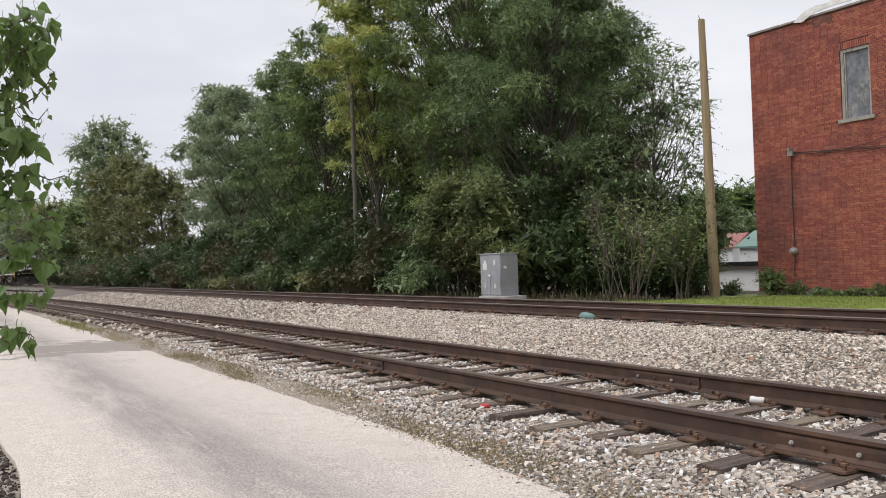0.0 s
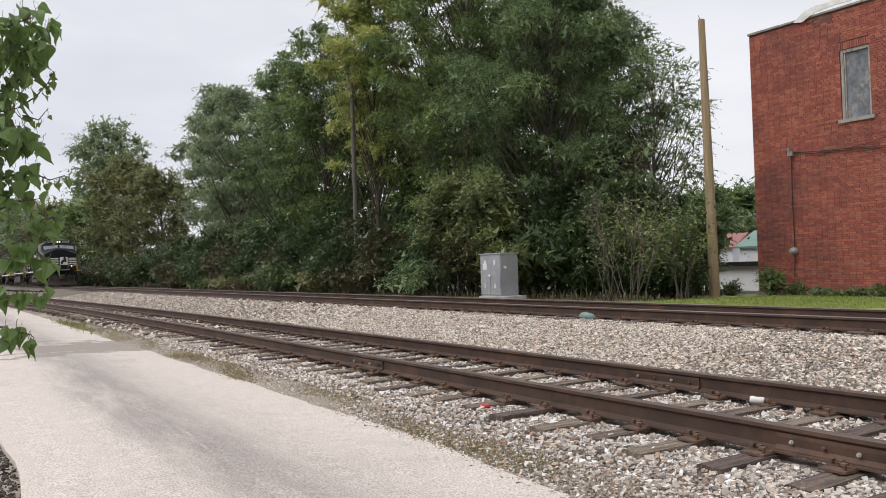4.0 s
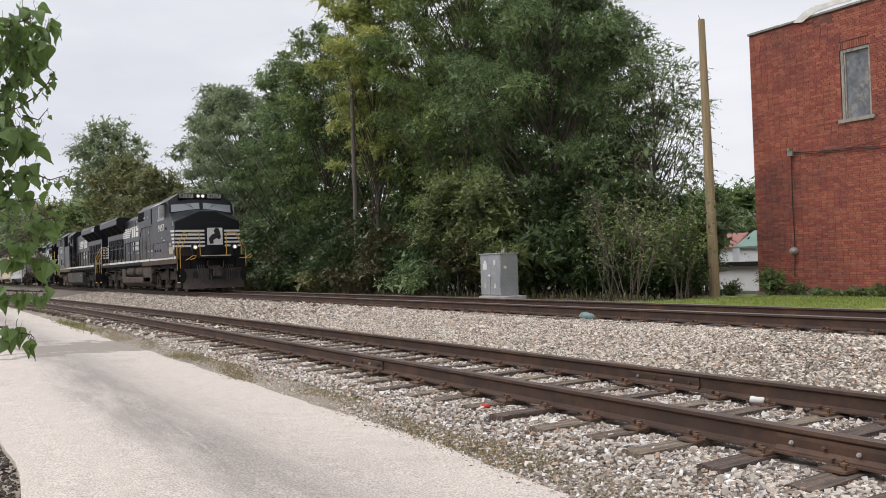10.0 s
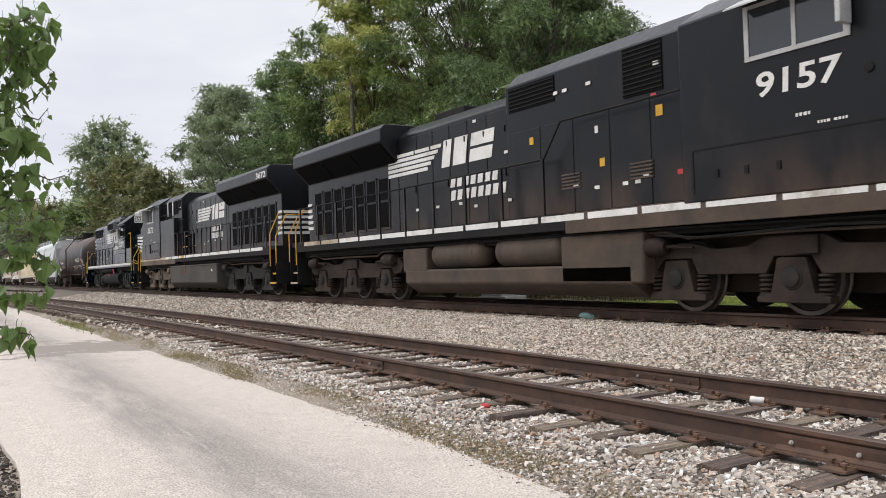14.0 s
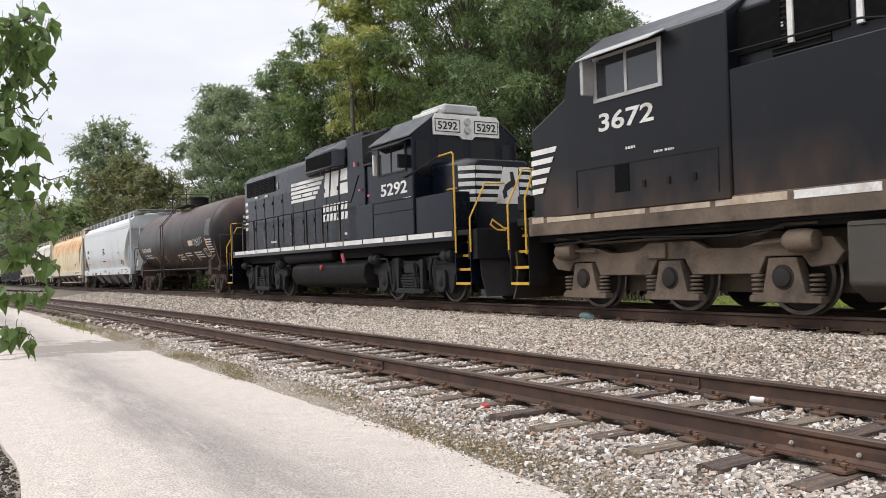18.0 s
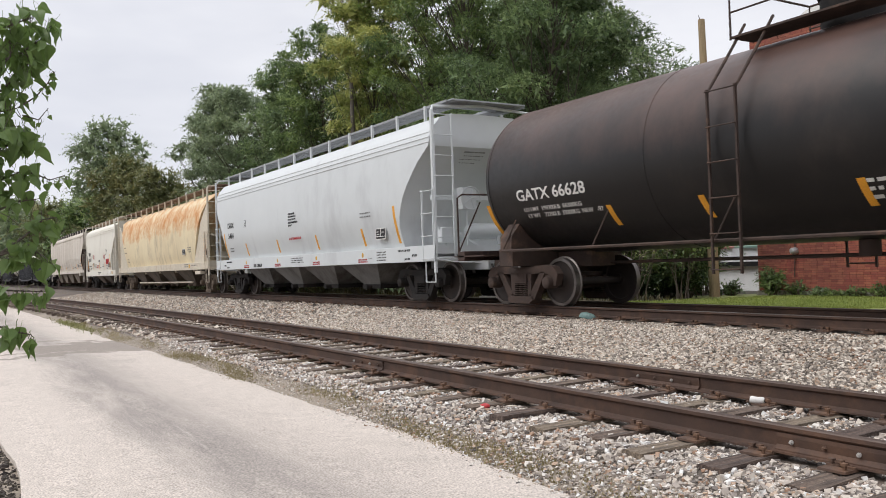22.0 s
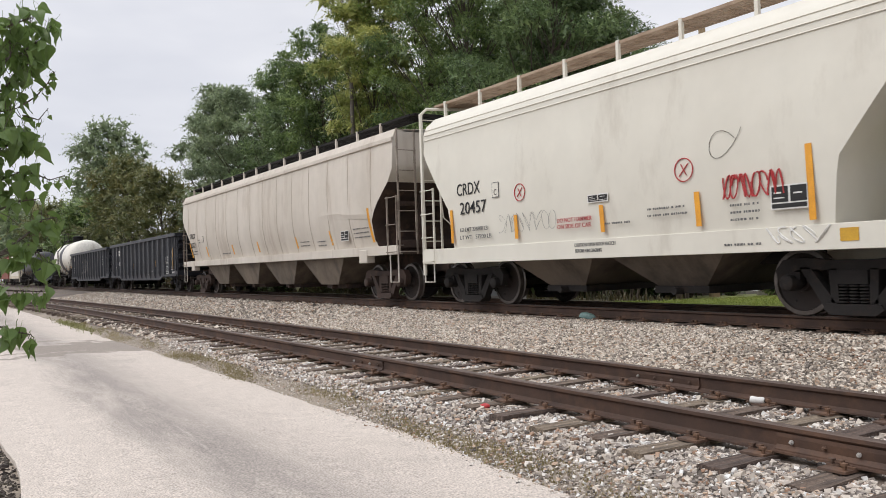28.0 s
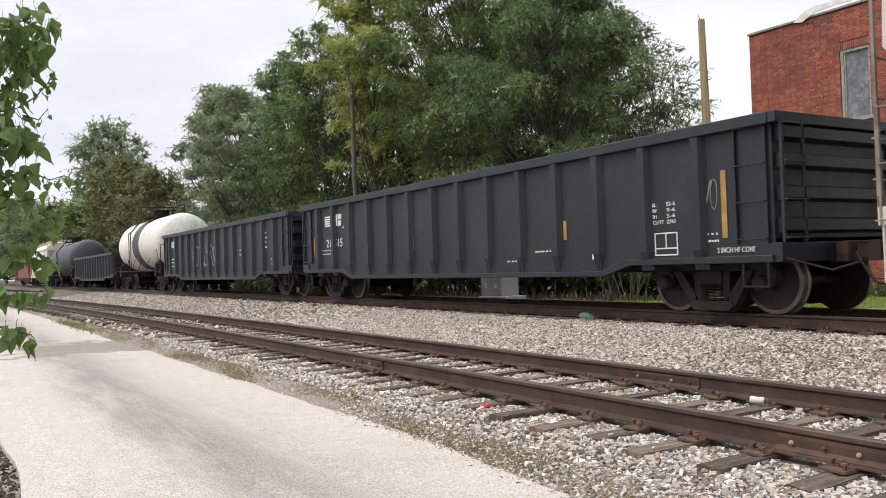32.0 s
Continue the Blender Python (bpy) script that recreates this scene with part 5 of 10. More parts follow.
def steps(car, x0, x1, y, z_top, s, mat, edge=None, n=4):
    """Corner steps with side plates; s is the side in y."""
    m = Mesh()
    a, b = sorted((y, y - s * 0.45))
    m.box(x0 - 0.02, x0, a, b, 0.42, z_top).box(x1, x1 + 0.02, a, b, 0.42, z_top)
    m.box(x0, x1, min(y - s * 0.45, y - s * 0.43), max(y - s * 0.45, y - s * 0.43), 0.42, z_top)
    st = part("step_well", m, mat, car)
    for k in range(n):
        z = 0.44 + (z_top - 0.5) * k / (n - 0.3)
        d = 0.10 * k
        q = Mesh()
        q.box(x0, x1, min(y - s * d, y - s * (d + 0.24)), max(y - s * d, y - s * (d + 0.24)), z, z + 0.025)
        tr = part("step_tread", q, mat, st)
        if edge:
            e = Mesh()
            e.box(x0, x1, min(y - s * d, y - s * (d - 0.012)), max(y - s * d, y - s * (d - 0.012)), z - 0.012, z + 0.04)
            part("step_edge", e, edge, tr)


def big_diesel(label, number, near, mid_end, dirt, fuel, late):
    """A six-axle freight diesel, cab at +x. near: the side (in y) that carries the lettering."""
    car = thing("locomotive", label, "locomotive", "locomotives of the train")
    B, D = M["black"], M["black_dull"]
    f = Mesh()
    f.box(-10.1, 10.0, -1.25, 1.25, 1.20, 1.50)
    part("underframe", f, [D], car, bevel=0.008)
    part("walkway_deck", Mesh().box(-10.4, 10.3, -1.465, 1.465, 1.54, 1.665), [D], car, bevel=0.008)
    for s in (-1, 1):
        part("side_sill", Mesh().box(-9.9, 2.6, min(s * 1.47, s * 1.51), max(s * 1.47, s * 1.51), 1.38, 1.675), D, car, bevel=0.008)
        part("side_sill", Mesh().box(2.6, 9.9, min(s * 1.47, s * 1.51), max(s * 1.47, s * 1.51), 1.32, 1.675), dirt if late else M["grime"], car, bevel=0.008)
    for s in (-1, 1):
        x = -9.3
        while x < 9.8:
            w = min(1.22, 9.85 - x)
            part("sill_stripe", plaque(Mesh(), x, x + w - 0.07, 1.545, 1.655, s * 1.51, s), M["white_dirty"] if (x > 3.5) == late and (late or x < -8) else M["white"], car, smooth=False)
            x += 1.25
    # cab and nose
    c = Mesh()
    c.loft([ring6(5.3, 1.53, 1.62, 4.24, 4.63, 0.9), ring6(8.42, 1.53, 1.62, 4.27, 4.70, 0.9), ring6(8.64, 1.53, 1.62, 4.13, 4.25, 0.35), ring6(8.74, 1.53, 1.62, 3.66, 3.87, 0.35), ring6(9.72, 1.51, 1.62, 3.24, 3.74, 0.35)])
    cab = part("cab", c, B, car, "black cab with sloping nose", bevel=0.03)
    for s in (-1, 1):
        for grow, lift, name, mat in ((0.045, 0.006, "window_rubber", M["mark_black"]), (0.0, 0.014, "windscreen", M["windscreen"])):
            g = Mesh()
            face = [(8.655, 0.09 - grow, 4.205 + grow * 0.7), (8.655, 1.40 + grow, 4.095 + grow * 0.7), (8.738, 1.40 + grow, 3.745 - grow * 0.7), (8.738, 0.09 - grow, 3.90 - grow * 0.7)]
            g.add([(x + lift, s * y, z) for x, y, z in face] + [(x - 0.02, s * y, z) for x, y, z in face], [(0, 1, 2, 3), (7, 6, 5, 4), (0, 4, 5, 1), (1, 5, 6, 2), (2, 6, 7, 3), (3, 7, 4, 0)])
            part(name, g, mat, cab, "windscreen glass with sky reflection in its pale colour" if name == "windscreen" else "", smooth=False)
    w = Mesh()
    for s in (-1, 1):
        w.tube([(8.68, s * 0.85, 4.26), (8.70, s * 0.70, 4.12), (8.72, s * 0.50, 4.02)], 0.011, 5)
        w.tube([(8.70, s * 0.55, 4.14), (8.74, s * 0.40, 3.93)], 0.011, 5)
        w.tube([(8.77, s * 0.2, 3.90), (8.77, s * 0.9, 3.80)], 0.012, 5)
    part("wiper", w, M["cable"], cab)
    for s in (-1, 1):
        fr = Mesh()
        a, b = sorted((s * 1.53, s * 1.555))
        for x0, x1, z0, z1 in ((6.48, 7.98, 3.43, 3.49), (6.48, 7.98, 4.12, 4.17), (6.48, 6.55, 3.49, 4.12), (7.90, 7.98, 3.49, 4.12), (7.2, 7.26, 3.49, 4.12)):
            fr.box(x0, x1, a, b, z0, z1)
        wf = part("window_frame", fr, M["silver"], cab, "pale metal window frame", smooth=False)
        for x0, x1 in ((6.55, 7.2), (7.26, 7.90)):
            part("window_pane", Mesh().box(x0, x1, min(s * 1.533, s * 1.542), max(s * 1.533, s * 1.542), 3.49, 4.12), M["window"], wf, smooth=False)
        sh = Mesh()
        sh.add([(6.4, s * 1.53, 4.28), (8.05, s * 1.53, 4.28), (8.05, s * 1.86, 4.12), (6.4, s * 1.86, 4.12), (6.4, s * 1.53, 4.26), (8.05, s * 1.53, 4.26), (8.05, s * 1.86, 4.10), (6.4, s * 1.86, 4.10)],
               [(0, 1, 2, 3), (7, 6, 5, 4), (0, 4, 5, 1), (1, 5, 6, 2), (2, 6, 7, 3), (3, 7, 4, 0)])
        part("sunshade", sh, M["silver"], cab, smooth=False)
        mi = Mesh()
        mi.box(7.95, 8.02, min(s * 1.56, s * 1.80), max(s * 1.56, s * 1.80), 3.55, 4.12)
        part("mirror", mi, M["silver"], cab, bevel=0.01)
    # nose stripes, both on the sides and the front
    for s in (-1, 1):
        for k in range(5):
            z0 = 2.08 + k * 0.175
            x0 = 9.42 - k * 0.095
            part("nose_stripe", Mesh().prism([(x0, z0), (9.715, z0 - 0.01), (9.715, z0 + 0.085), (x0 - 0.05, z0 + 0.095)], min(s * 1.53, s * 1.538), max(s * 1.53, s * 1.538)), M["white"], cab, smooth=False)
    for k in range(5):
        z0 = 2.07 + k * 0.175
        for y0, y1 in ((-1.50, -0.16), (0.78, 1.50)):
            part("nose_stripe", Mesh().box(9.72, 9.728, y0, y1, z0, z0 + 0.088), M["white"], cab, smooth=False)
    nd = part("nose_door", Mesh().box(9.72, 9.74, -0.12, 0.74, 1.75, 3.2), B, cab, bevel=0.01)
    part("emblem_panel", Mesh().box(9.74, 9.746, -0.04, 0.68, 2.16, 2.95), M["white"], nd, "white emblem panel", smooth=False)
    em = Mesh()
    em.prism([(0.08, 2.20), (0.26, 2.22), (0.24, 2.36), (0.40, 2.47), (0.52, 2.40), (0.60, 2.52), (0.56, 2.74), (0.50, 2.92), (0.34, 2.93), (0.26, 2.80), (0.32, 2.70), (0.16, 2.62), (0.03, 2.44)], 9.746, 9.75, "x")
    part("emblem_shape", em, M["mark_black"], nd, "plain black emblem shape", smooth=False)
    # number boards and headlights
    hd = Mesh()
    hd.box(8.40, 8.62, -1.02, 1.02, 4.40, 4.66)
    hb = part("headlight_box", hd, B, cab, bevel=0.02)
    for y0 in (-0.98, 0.34):
        part("number_board", Mesh().box(8.62, 8.628, y0, y0 + 0.64, 4.43, 4.63), M["board_pale"], hb, "pale number board", smooth=False)
        ed = Mesh()
        for a in ((y0, y0 + 0.64, 4.43, 4.442), (y0, y0 + 0.64, 4.618, 4.63), (y0, y0 + 0.012, 4.442, 4.618), (y0 + 0.628, y0 + 0.64, 4.442, 4.618)):
            ed.box(8.628, 8.632, *a)
        part("number_board_edge", ed, M["silver"], hb, smooth=False)
        lettering(number, y0 + 0.06, 4.455, 0.52, 0.15, 8.629, hb, M["mark_black"], front=True, bold=0.012)
    for y0 in (-0.11, 0.11):
        l = Mesh()
        rim = Mesh()
        rim.lathe([(0.062, 8.62), (0.066, 8.662), (0.088, 8.664), (0.092, 8.62)], "x", (0, y0, 4.53), 16)
        part("headlight_rim", rim, M["silver"], hb)
        l.lathe([(0.02, 8.650), (0.05, 8.648), (0.062, 8.62)], "x", (0, y0, 4.53), 14)
        part("headlight", l, M["headlight"] if not late else M["silver"], hb, "glowing headlight" if not late else "")
    for y0 in (-0.9, 0.9):
        d = Mesh()
        d.box(10.62, 10.86, y0 - 0.13, y0 + 0.13, 1.86, 2.16).box(10.66, 10.8, y0 - 0.09, y0 + 0.09, 1.62, 1.86)
        dl = part("ditch_light", d, D, car, bevel=0.02)
        l = Mesh()
        rim = Mesh()
        rim.lathe([(0.06, 10.86), (0.066, 10.898), (0.096, 10.90), (0.104, 10.86)], "x", (0, y0, 2.02), 16)
        part("light_rim", rim, M["silver"], dl)
        l.lathe([(0.02, 10.885), (0.05, 10.88), (0.060, 10.86)], "x", (0, y0, 2.02), 14)
        part("light_lens", l, M["headlight"] if not late else M["silver"], dl)
    # wide equipment section, hood, radiator section
    e = Mesh()
    e.loft([ring6(mid_end, 1.27, 1.62, 4.28, 4.56, 0.95), ring6(5.3, 1.27, 1.62, 4.28, 4.58, 0.95)])
    eq = part("equipment_section", e, B, car, bevel=0.025)
    h = Mesh()
    h.loft([ring6(-4.2, 1.05, 1.62, 4.02, 4.27, 0.72), ring6(mid_end, 1.05, 1.62, 4.02, 4.27, 0.72)])
    hood = part("engine_hood", h, B, car, bevel=0.03)
    r = Mesh()
    def rr(x):
        return [(x, -1.05, 1.62), (x, -1.05, 3.42), (x, -1.53, 3.92), (x, -1.53, 4.24), (x, -1.40, 4.37), (x, 1.40, 4.37), (x, 1.53, 4.24), (x, 1.53, 3.92), (x, 1.05, 3.42), (x, 1.05, 1.62)]
    r.loft([rr(-10.0), rr(-4.2)])
    rad = part("radiator_section", r, B, car, bevel=0.025)
    ex = Mesh()
    ex.box(-3.4, -2.1, -0.45, 0.45, 4.27, 4.52)
    part("exhaust_stack", ex, D, car, bevel=0.03)
    part("roof_hatch", Mesh().box(-1.0, -0.4, -0.3, 0.3, 4.27, 4.36), D, car, bevel=0.03)
    hn = Mesh()
    for k in range(3):
        hn.lathe([(0.02, -0.6 + 0), (0.04, -0.45), (0.11, -0.3)], "x", (0.1 + 0.0, -0.2 + 0.2 * k, 4.42), 10)
    hn.box(-0.55, 0.1, -0.25, 0.25, 4.30, 4.36)
    part("horn", hn, D, car)
    for s in (-1, 1):
        k = 0
        x = -3.95
        while x < mid_end - 0.5:
            d = Mesh()
            d.box(x, x + 0.68, min(s * 1.05, s * 1.062), max(s * 1.05, s * 1.062), 1.72, 3.95).box(x + 0.58, x + 0.62, min(s * 1.06, s * 1.085), max(s * 1.06, s * 1.085), 2.6, 2.75).box(x + 0.58, x + 0.62, min(s * 1.06, s * 1.085), max(s * 1.06, s * 1.085), 3.5, 3.62)
            part("hood_door", d, B, hood, bevel=0.006)
            x += 0.73
        x = -9.5
        for k in range(7):
            d = Mesh()
            a, b = sorted((s * 1.05, s * 1.07))
            d.box(x, x + 0.06, a, b, 1.85, 3.15).box(x + 0.56, x + 0.62, a, b, 1.85, 3.15).box(x, x + 0.62, a, b, 1.80, 1.86).box(x, x + 0.62, a, b, 3.1, 3.16).box(x, x + 0.62, a, b, 2.5, 2.56)
            fr = part("radiator_door", d, B, rad, bevel=0.004)
            sc = Mesh()
            sc.box(x + 0.06, x + 0.56, min(s * 1.05, s * 1.056), max(s * 1.05, s * 1.056), 1.86, 3.1)
            part("screen", sc, M["screen"], fr, smooth=False)
            x += 0.70
        for x0, x1 in ((-9.85, -7.98), (-7.9, -6.1), (-6.02, -4.3)):
            q = Mesh()
            q.add([(x0, s * 1.07, 3.44), (x1, s * 1.07, 3.44), (x1, s * 1.515, 3.90), (x0, s * 1.515, 3.90)], [(0, 1, 2, 3)])
            for v in range(len(q.v)):
                q.v[v] = (q.v[v][0], q.v[v][1] + s * 0.012, q.v[v][2] - 0.012)
            part("radiator_screen", q, M["screen"], rad, smooth=False)
        # equipment section doors, grilles
        a, b = sorted((s * 1.27, s * 1.285))
        for x0, x1, z0, z1 in ((mid_end + 0.12, mid_end + 1.5, 3.75, 4.22), (3.9, 4.75, 3.45, 4.25)):
            gq = Mesh()
            gq.box(x0, x1, a, b, z0, z1)
            gr = part("intake_grille", gq, M["screen"], eq, smooth=False)
            sl = Mesh()
            zz = z0 + 0.05
            while zz < z1 - 0.03:
                sl.box(x0, x1, min(s * 1.285, s * 1.295), max(s * 1.285, s * 1.295), zz, zz + 0.02)
                zz += 0.075
            part("grille_slat", sl, M["black_dull"], gr, smooth=False)
        x = mid_end + 0.2
        while x < 5.0:
            d = Mesh()
            d.box(x, min(x + 0.85, 5.25), min(s * 1.27, s * 1.282), max(s * 1.27, s * 1.282), 1.7, 3.35)
            part("side_door", d, B, eq, bevel=0.006)
            x += 0.92
        lv = Mesh()
        for lx in (2.3, 4.0):
            for k in range(5):
                lv.box(lx, lx + 0.5, min(s * 1.28, s * 1.30), max(s * 1.28, s * 1.30), 2.12 + k * 0.06, 2.15 + k * 0.06)
        part("louvre", lv, D if late else M["grime"], eq, smooth=False)
        # handrails
        hand_rail(car, [(-9.9, 2.66), (2.65, 2.69)] if late else [(-9.9, 2.66), (mid_end + 1.4, 2.69), (mid_end + 1.9, 3.30), (6.3, 3.32)], D, s * 1.49, 1.62, [-9.6 + 1.29 * k for k in range(10)])
    # lettering on the near side
    s = near
    logo_blocks(car, -4.7 if s < 0 else 0.1, 3.04, 4.75 if s < 0 else 3.95, 0.60, s * 1.066, s)
    name_bars(car, -1.8 if s < 0 else -1.85, 2.27, 2.15 if s < 0 else 1.6, 0.52, s * 1.066, s)
    lettering(number, 6.62 if s < 0 else 7.9, 2.92 if s < 0 else 2.94, 1.22, 0.33 if s < 0 else 0.30, s * 1.534, cab, M["white"], side=s, slant=0.06)
    sm = Mesh()
    word_bars(sm, 7.2 if s < 0 else 7.3, 2.58, 0.22, 0.07, s * 1.534, 3, s)
    word_bars(sm, 7.5 if s < 0 else 6.7, 2.45, 0.45, 0.055, s * 1.534, 4, s)
    part("small_text", sm, M["white"], cab, smooth=False)
    bp = Mesh()
    plaque(bp, 8.62, 9.36, 1.78, 2.10, s * 1.53, s)
    if not late:
        part("plate", bp, M["white_dirty"], cab, "grimy bare patch", smooth=False)
    else:
        part("cab_vent", Mesh().box(7.25, 7.56, 1.53, 1.54, 1.92, 2.36), M["screen"], cab, "dark vent panel", smooth=False)
        part("yellow_sill_mark", plaque(Mesh(), 0.92, 1.46, 1.545, 1.655, s * 1.517, s), M["yellow"], car, "yellow stretch of sill stripe", smooth=False)
        for q in range(2):
            cp = Mesh()
            cp.lathe([(0.02, 1.40), (0.06, 1.40), (0.07, 1.36), (0.05, 1.35), (0.05, 1.22)], "z", (1.72 + 0.27 * q, s * 1.3, 0), 12)
            part("filler_cap", cp, M["red"] if q == 0 else D, car)
        # thin black plate on the hood; its colour paints the recess's shade
        rec = Mesh()
        rec.box(0.75, 1.55, s * 1.06, s * 1.075, 1.75, 2.62)
        bay = part("step_bay_shade", rec, M["screen"], car, "dark flat plate painting the shade of the step recess", smooth=False)
        for q in range(2):
            tread = part("step_tread", Mesh().box(0.78, 1.45 - 0.3 * q, s * 1.075, s * 1.38, 2.02 + 0.45 * q, 2.05 + 0.45 * q), D, bay, smooth=False)
            part("step_edge", Mesh().box(0.78, 1.45 - 0.3 * q, s * 1.38, s * 1.395, 2.015 + 0.45 * q, 2.06 + 0.45 * q), M["yellow"], tread, smooth=False)
        rail = Mesh()
        rail.tube([(2.7, s * 1.45, 3.46), (3.4, s * 1.46, 3.62), (5.3, s * 1.46, 3.66)], 0.016, 6).tube([(2.2, s * 1.30, 3.2), (2.3, s * 1.42, 3.3), (1.0, s * 1.42, 3.22)], 0.016, 6)
        part("upper_rail", rail, D, car)
    cd = Mesh()
    for x0, x1, z0, z1 in ((5.5, 8.5, 2.36, 2.38), (5.5, 5.52, 1.75, 2.36), (8.48, 8.5, 1.75, 2.36)):
        cd.box(x0, x1, min(s * 1.53, s * 1.54), max(s * 1.53, s * 1.54), z0, z1)
    for bx in (5.9, 6.4, 6.9):
        cd.box(bx, bx + 0.06, min(s * 1.53, s * 1.55), max(s * 1.53, s * 1.55), 1.95, 2.06)
    part("panel_seam", cd, D, cab, smooth=False)
    rb = Mesh()
    rng = random.Random(9)
    for _ in range(16):
        x0 = rng.uniform(-3.8, 5.0)
        z0 = rng.choice((2.05, 2.15, 3.05, 3.85))
        yy = 1.065 if x0 < mid_end - 0.2 else 1.286
        plaque(rb, x0, x0 + 0.12, z0, z0 + 0.06, s * yy, s)
    part("notice", rb, M["white"], car, smooth=False)
    for x0, z0, mat, w, h in ((4.6, 3.05, "yellow", 0.14, 0.17), (3.3, 2.42, "yellow", 0.12, 0.14), (3.2, 3.0, "white", 0.08, 0.12), (5.0, 2.1, "red", 0.16, 0.08), (4.5, 3.36, "red", 0.12, 0.06), (1.4, 3.05, "yellow", 0.12, 0.14)):
        if x0 > mid_end + 0.2 and not late:
            part("notice", plaque(Mesh(), x0, x0 + w, z0, z0 + h, s * 1.286, s), M[mat], car, mat + " warning label", smooth=False)
    if late:
        for k in range(3):
            v = Mesh()
            x0 = 2.7 + 0.95 * k
            v.box(x0, x0 + 0.75, min(s * 1.27, s * 1.30), max(s * 1.27, s * 1.30), 3.62, 4.22)
            vent = part("brake_vent", v, M["screen"], eq, smooth=False)
            w2 = Mesh()
            w2.box(x0 + 0.75, x0 + 0.83, min(s * 1.27, s * 1.33), max(s * 1.27, s * 1.33), 3.6, 4.24)
            part("vent_post", w2, M["white"], vent, smooth=False)
        sd = Mesh()
        sd.box(mid_end + 0.6, 5.3, min(s * 1.27, s * 1.50), max(s * 1.27, s * 1.50), 1.62, 3.42)
        part("side_fairing", sd, B, eq, bevel=0.02)
    # ends: pilot, plough, steps, rails, couplers
    for e_ in (1, -1):
        pl = Mesh()
        if e_ > 0:
            rings = []
            for k in range(9):
                y = -1.4 + 0.35 * k
                f = 0.30 * (1 - (abs(y) / 1.4) ** 1.5)
                front = [(10.50 + f, 1.06), (10.47 + f, 0.85), (10.47 + f, 0.62), (10.52 + f, 0.36), (10.62 + f, 0.15)]
                rings.append([(x, y, z) for x, z in front] + [(x - 0.05, y, z) for x, z in front[::-1]])
            pl.loft(rings)
            pw = part("snow_plough", pl, M["grime_dark"], car, "grime-brown steel snow plough", bevel=0.006)
            # black blocks paint the dark of the openings; the plough itself is uncut
            ho = Mesh()
            ho.box(10.60, 10.665, -0.98, -0.62, 0.66, 0.92).box(10.70, 10.79, -0.3, 0.42, 0.55, 1.04).box(10.60, 10.665, 0.62, 0.98, 0.66, 0.92)
            part("plough_opening_shade", ho, M["mark_black"], pw, smooth=False)
        pb = Mesh()
        pb.box(min(e_ * 10.3, e_ * 10.62), max(e_ * 10.3, e_ * 10.5), -1.02, 1.02, 1.0, 1.62)
        part("pilot", pb, M["black_dull"], car, bevel=0.01)
        ac = Mesh()
        ac.box(min(e_ * 10.5, e_ * 10.92), max(e_ * 10.5, e_ * 10.92), -0.7, 0.7, 1.52, 1.66)
        an = part("anticlimber", ac, D, car, bevel=0.01)
        part("worn_edge", Mesh().box(min(e_ * 10.921, e_ * 10.925), max(e_ * 10.921, e_ * 10.925), -0.69, 0.69, 1.61, 1.655), M["white_dirty"], an, "worn pale edge", smooth=False)
        coupler(car, e_ * 11.1, e_, M["grime"], 0.85)
        for q, y in enumerate((-0.78, -0.68, -0.6, -0.5, 0.5, 0.6, 0.7, 0.8)):
            ho = Mesh()
            dip = 0.42 + 0.07 * (q * 5 % 4)
            ho.tube([(e_ * 10.64, y, 1.22), (e_ * 10.84, y * 1.03, 1.02), (e_ * 10.95, y * 1.01, 0.74), (e_ * 10.97, y * 0.98, dip), (e_ * 10.93, y * 0.93, dip - 0.05)], 0.017, 6)
            part("brake_hose", ho, M["cable"], car)
        ho = Mesh()
        ho.tube([(e_ * 10.7, -0.3, 1.42), (e_ * 10.98, -0.42, 1.2), (e_ * 11.02, -0.1, 0.98), (e_ * 11.0, 0.3, 1.1), (e_ * 10.75, 0.4, 1.40)], 0.024, 7)
        part("jumper_cable", ho, M["cable"], car)
        bk = Mesh()
        bk.box(min(e_ * 10.6, e_ * 10.72), max(e_ * 10.6, e_ * 10.72), -0.32, -0.12, 1.18, 1.40).box(min(e_ * 10.6, e_ * 10.7), max(e_ * 10.6, e_ * 10.7), -0.32, -0.12, 1.40, 1.44)
        part("jumper_receptacle", bk, D, car, bevel=0.01)
        dk = Mesh()
        dk.prism([(e_ * 10.55, 1.0), (e_ * 10.98, 1.0), (e_ * 10.98, 1.06), (e_ * 10.55, 1.2)], -0.26, 0.26)
        part("draft_gear_housing", dk, M["grime_dark"], car, bevel=0.015)
        for s2 in (-1, 1):
            steps(car, min(e_ * 9.95, e_ * 10.5), max(e_ * 9.95, e_ * 10.5), s2 * 1.5, 1.62, s2, D, M["yellow"] if late else M["white_dirty"])
            gr = Mesh()
            grab(gr, [(e_ * 10.0, s2 * 1.5, 1.0), (e_ * 10.0, s2 * 1.5, 2.05), (e_ * 10.02, s2 * 1.2, 2.72), (e_ * 10.02, s2 * 1.1, 2.74)], 0.02)
            grab(gr, [(e_ * 10.55, s2 * 1.5, 1.1), (e_ * 10.55, s2 * 1.5, 1.95), (e_ * 10.55, s2 * 1.12, 2.66), (e_ * 10.55, s2 * 0.62, 2.68), (e_ * 10.55, s2 * 0.6, 1.62)], 0.02)
            part("grab_rail", gr, M["yellow"], car, "yellow grab rail")
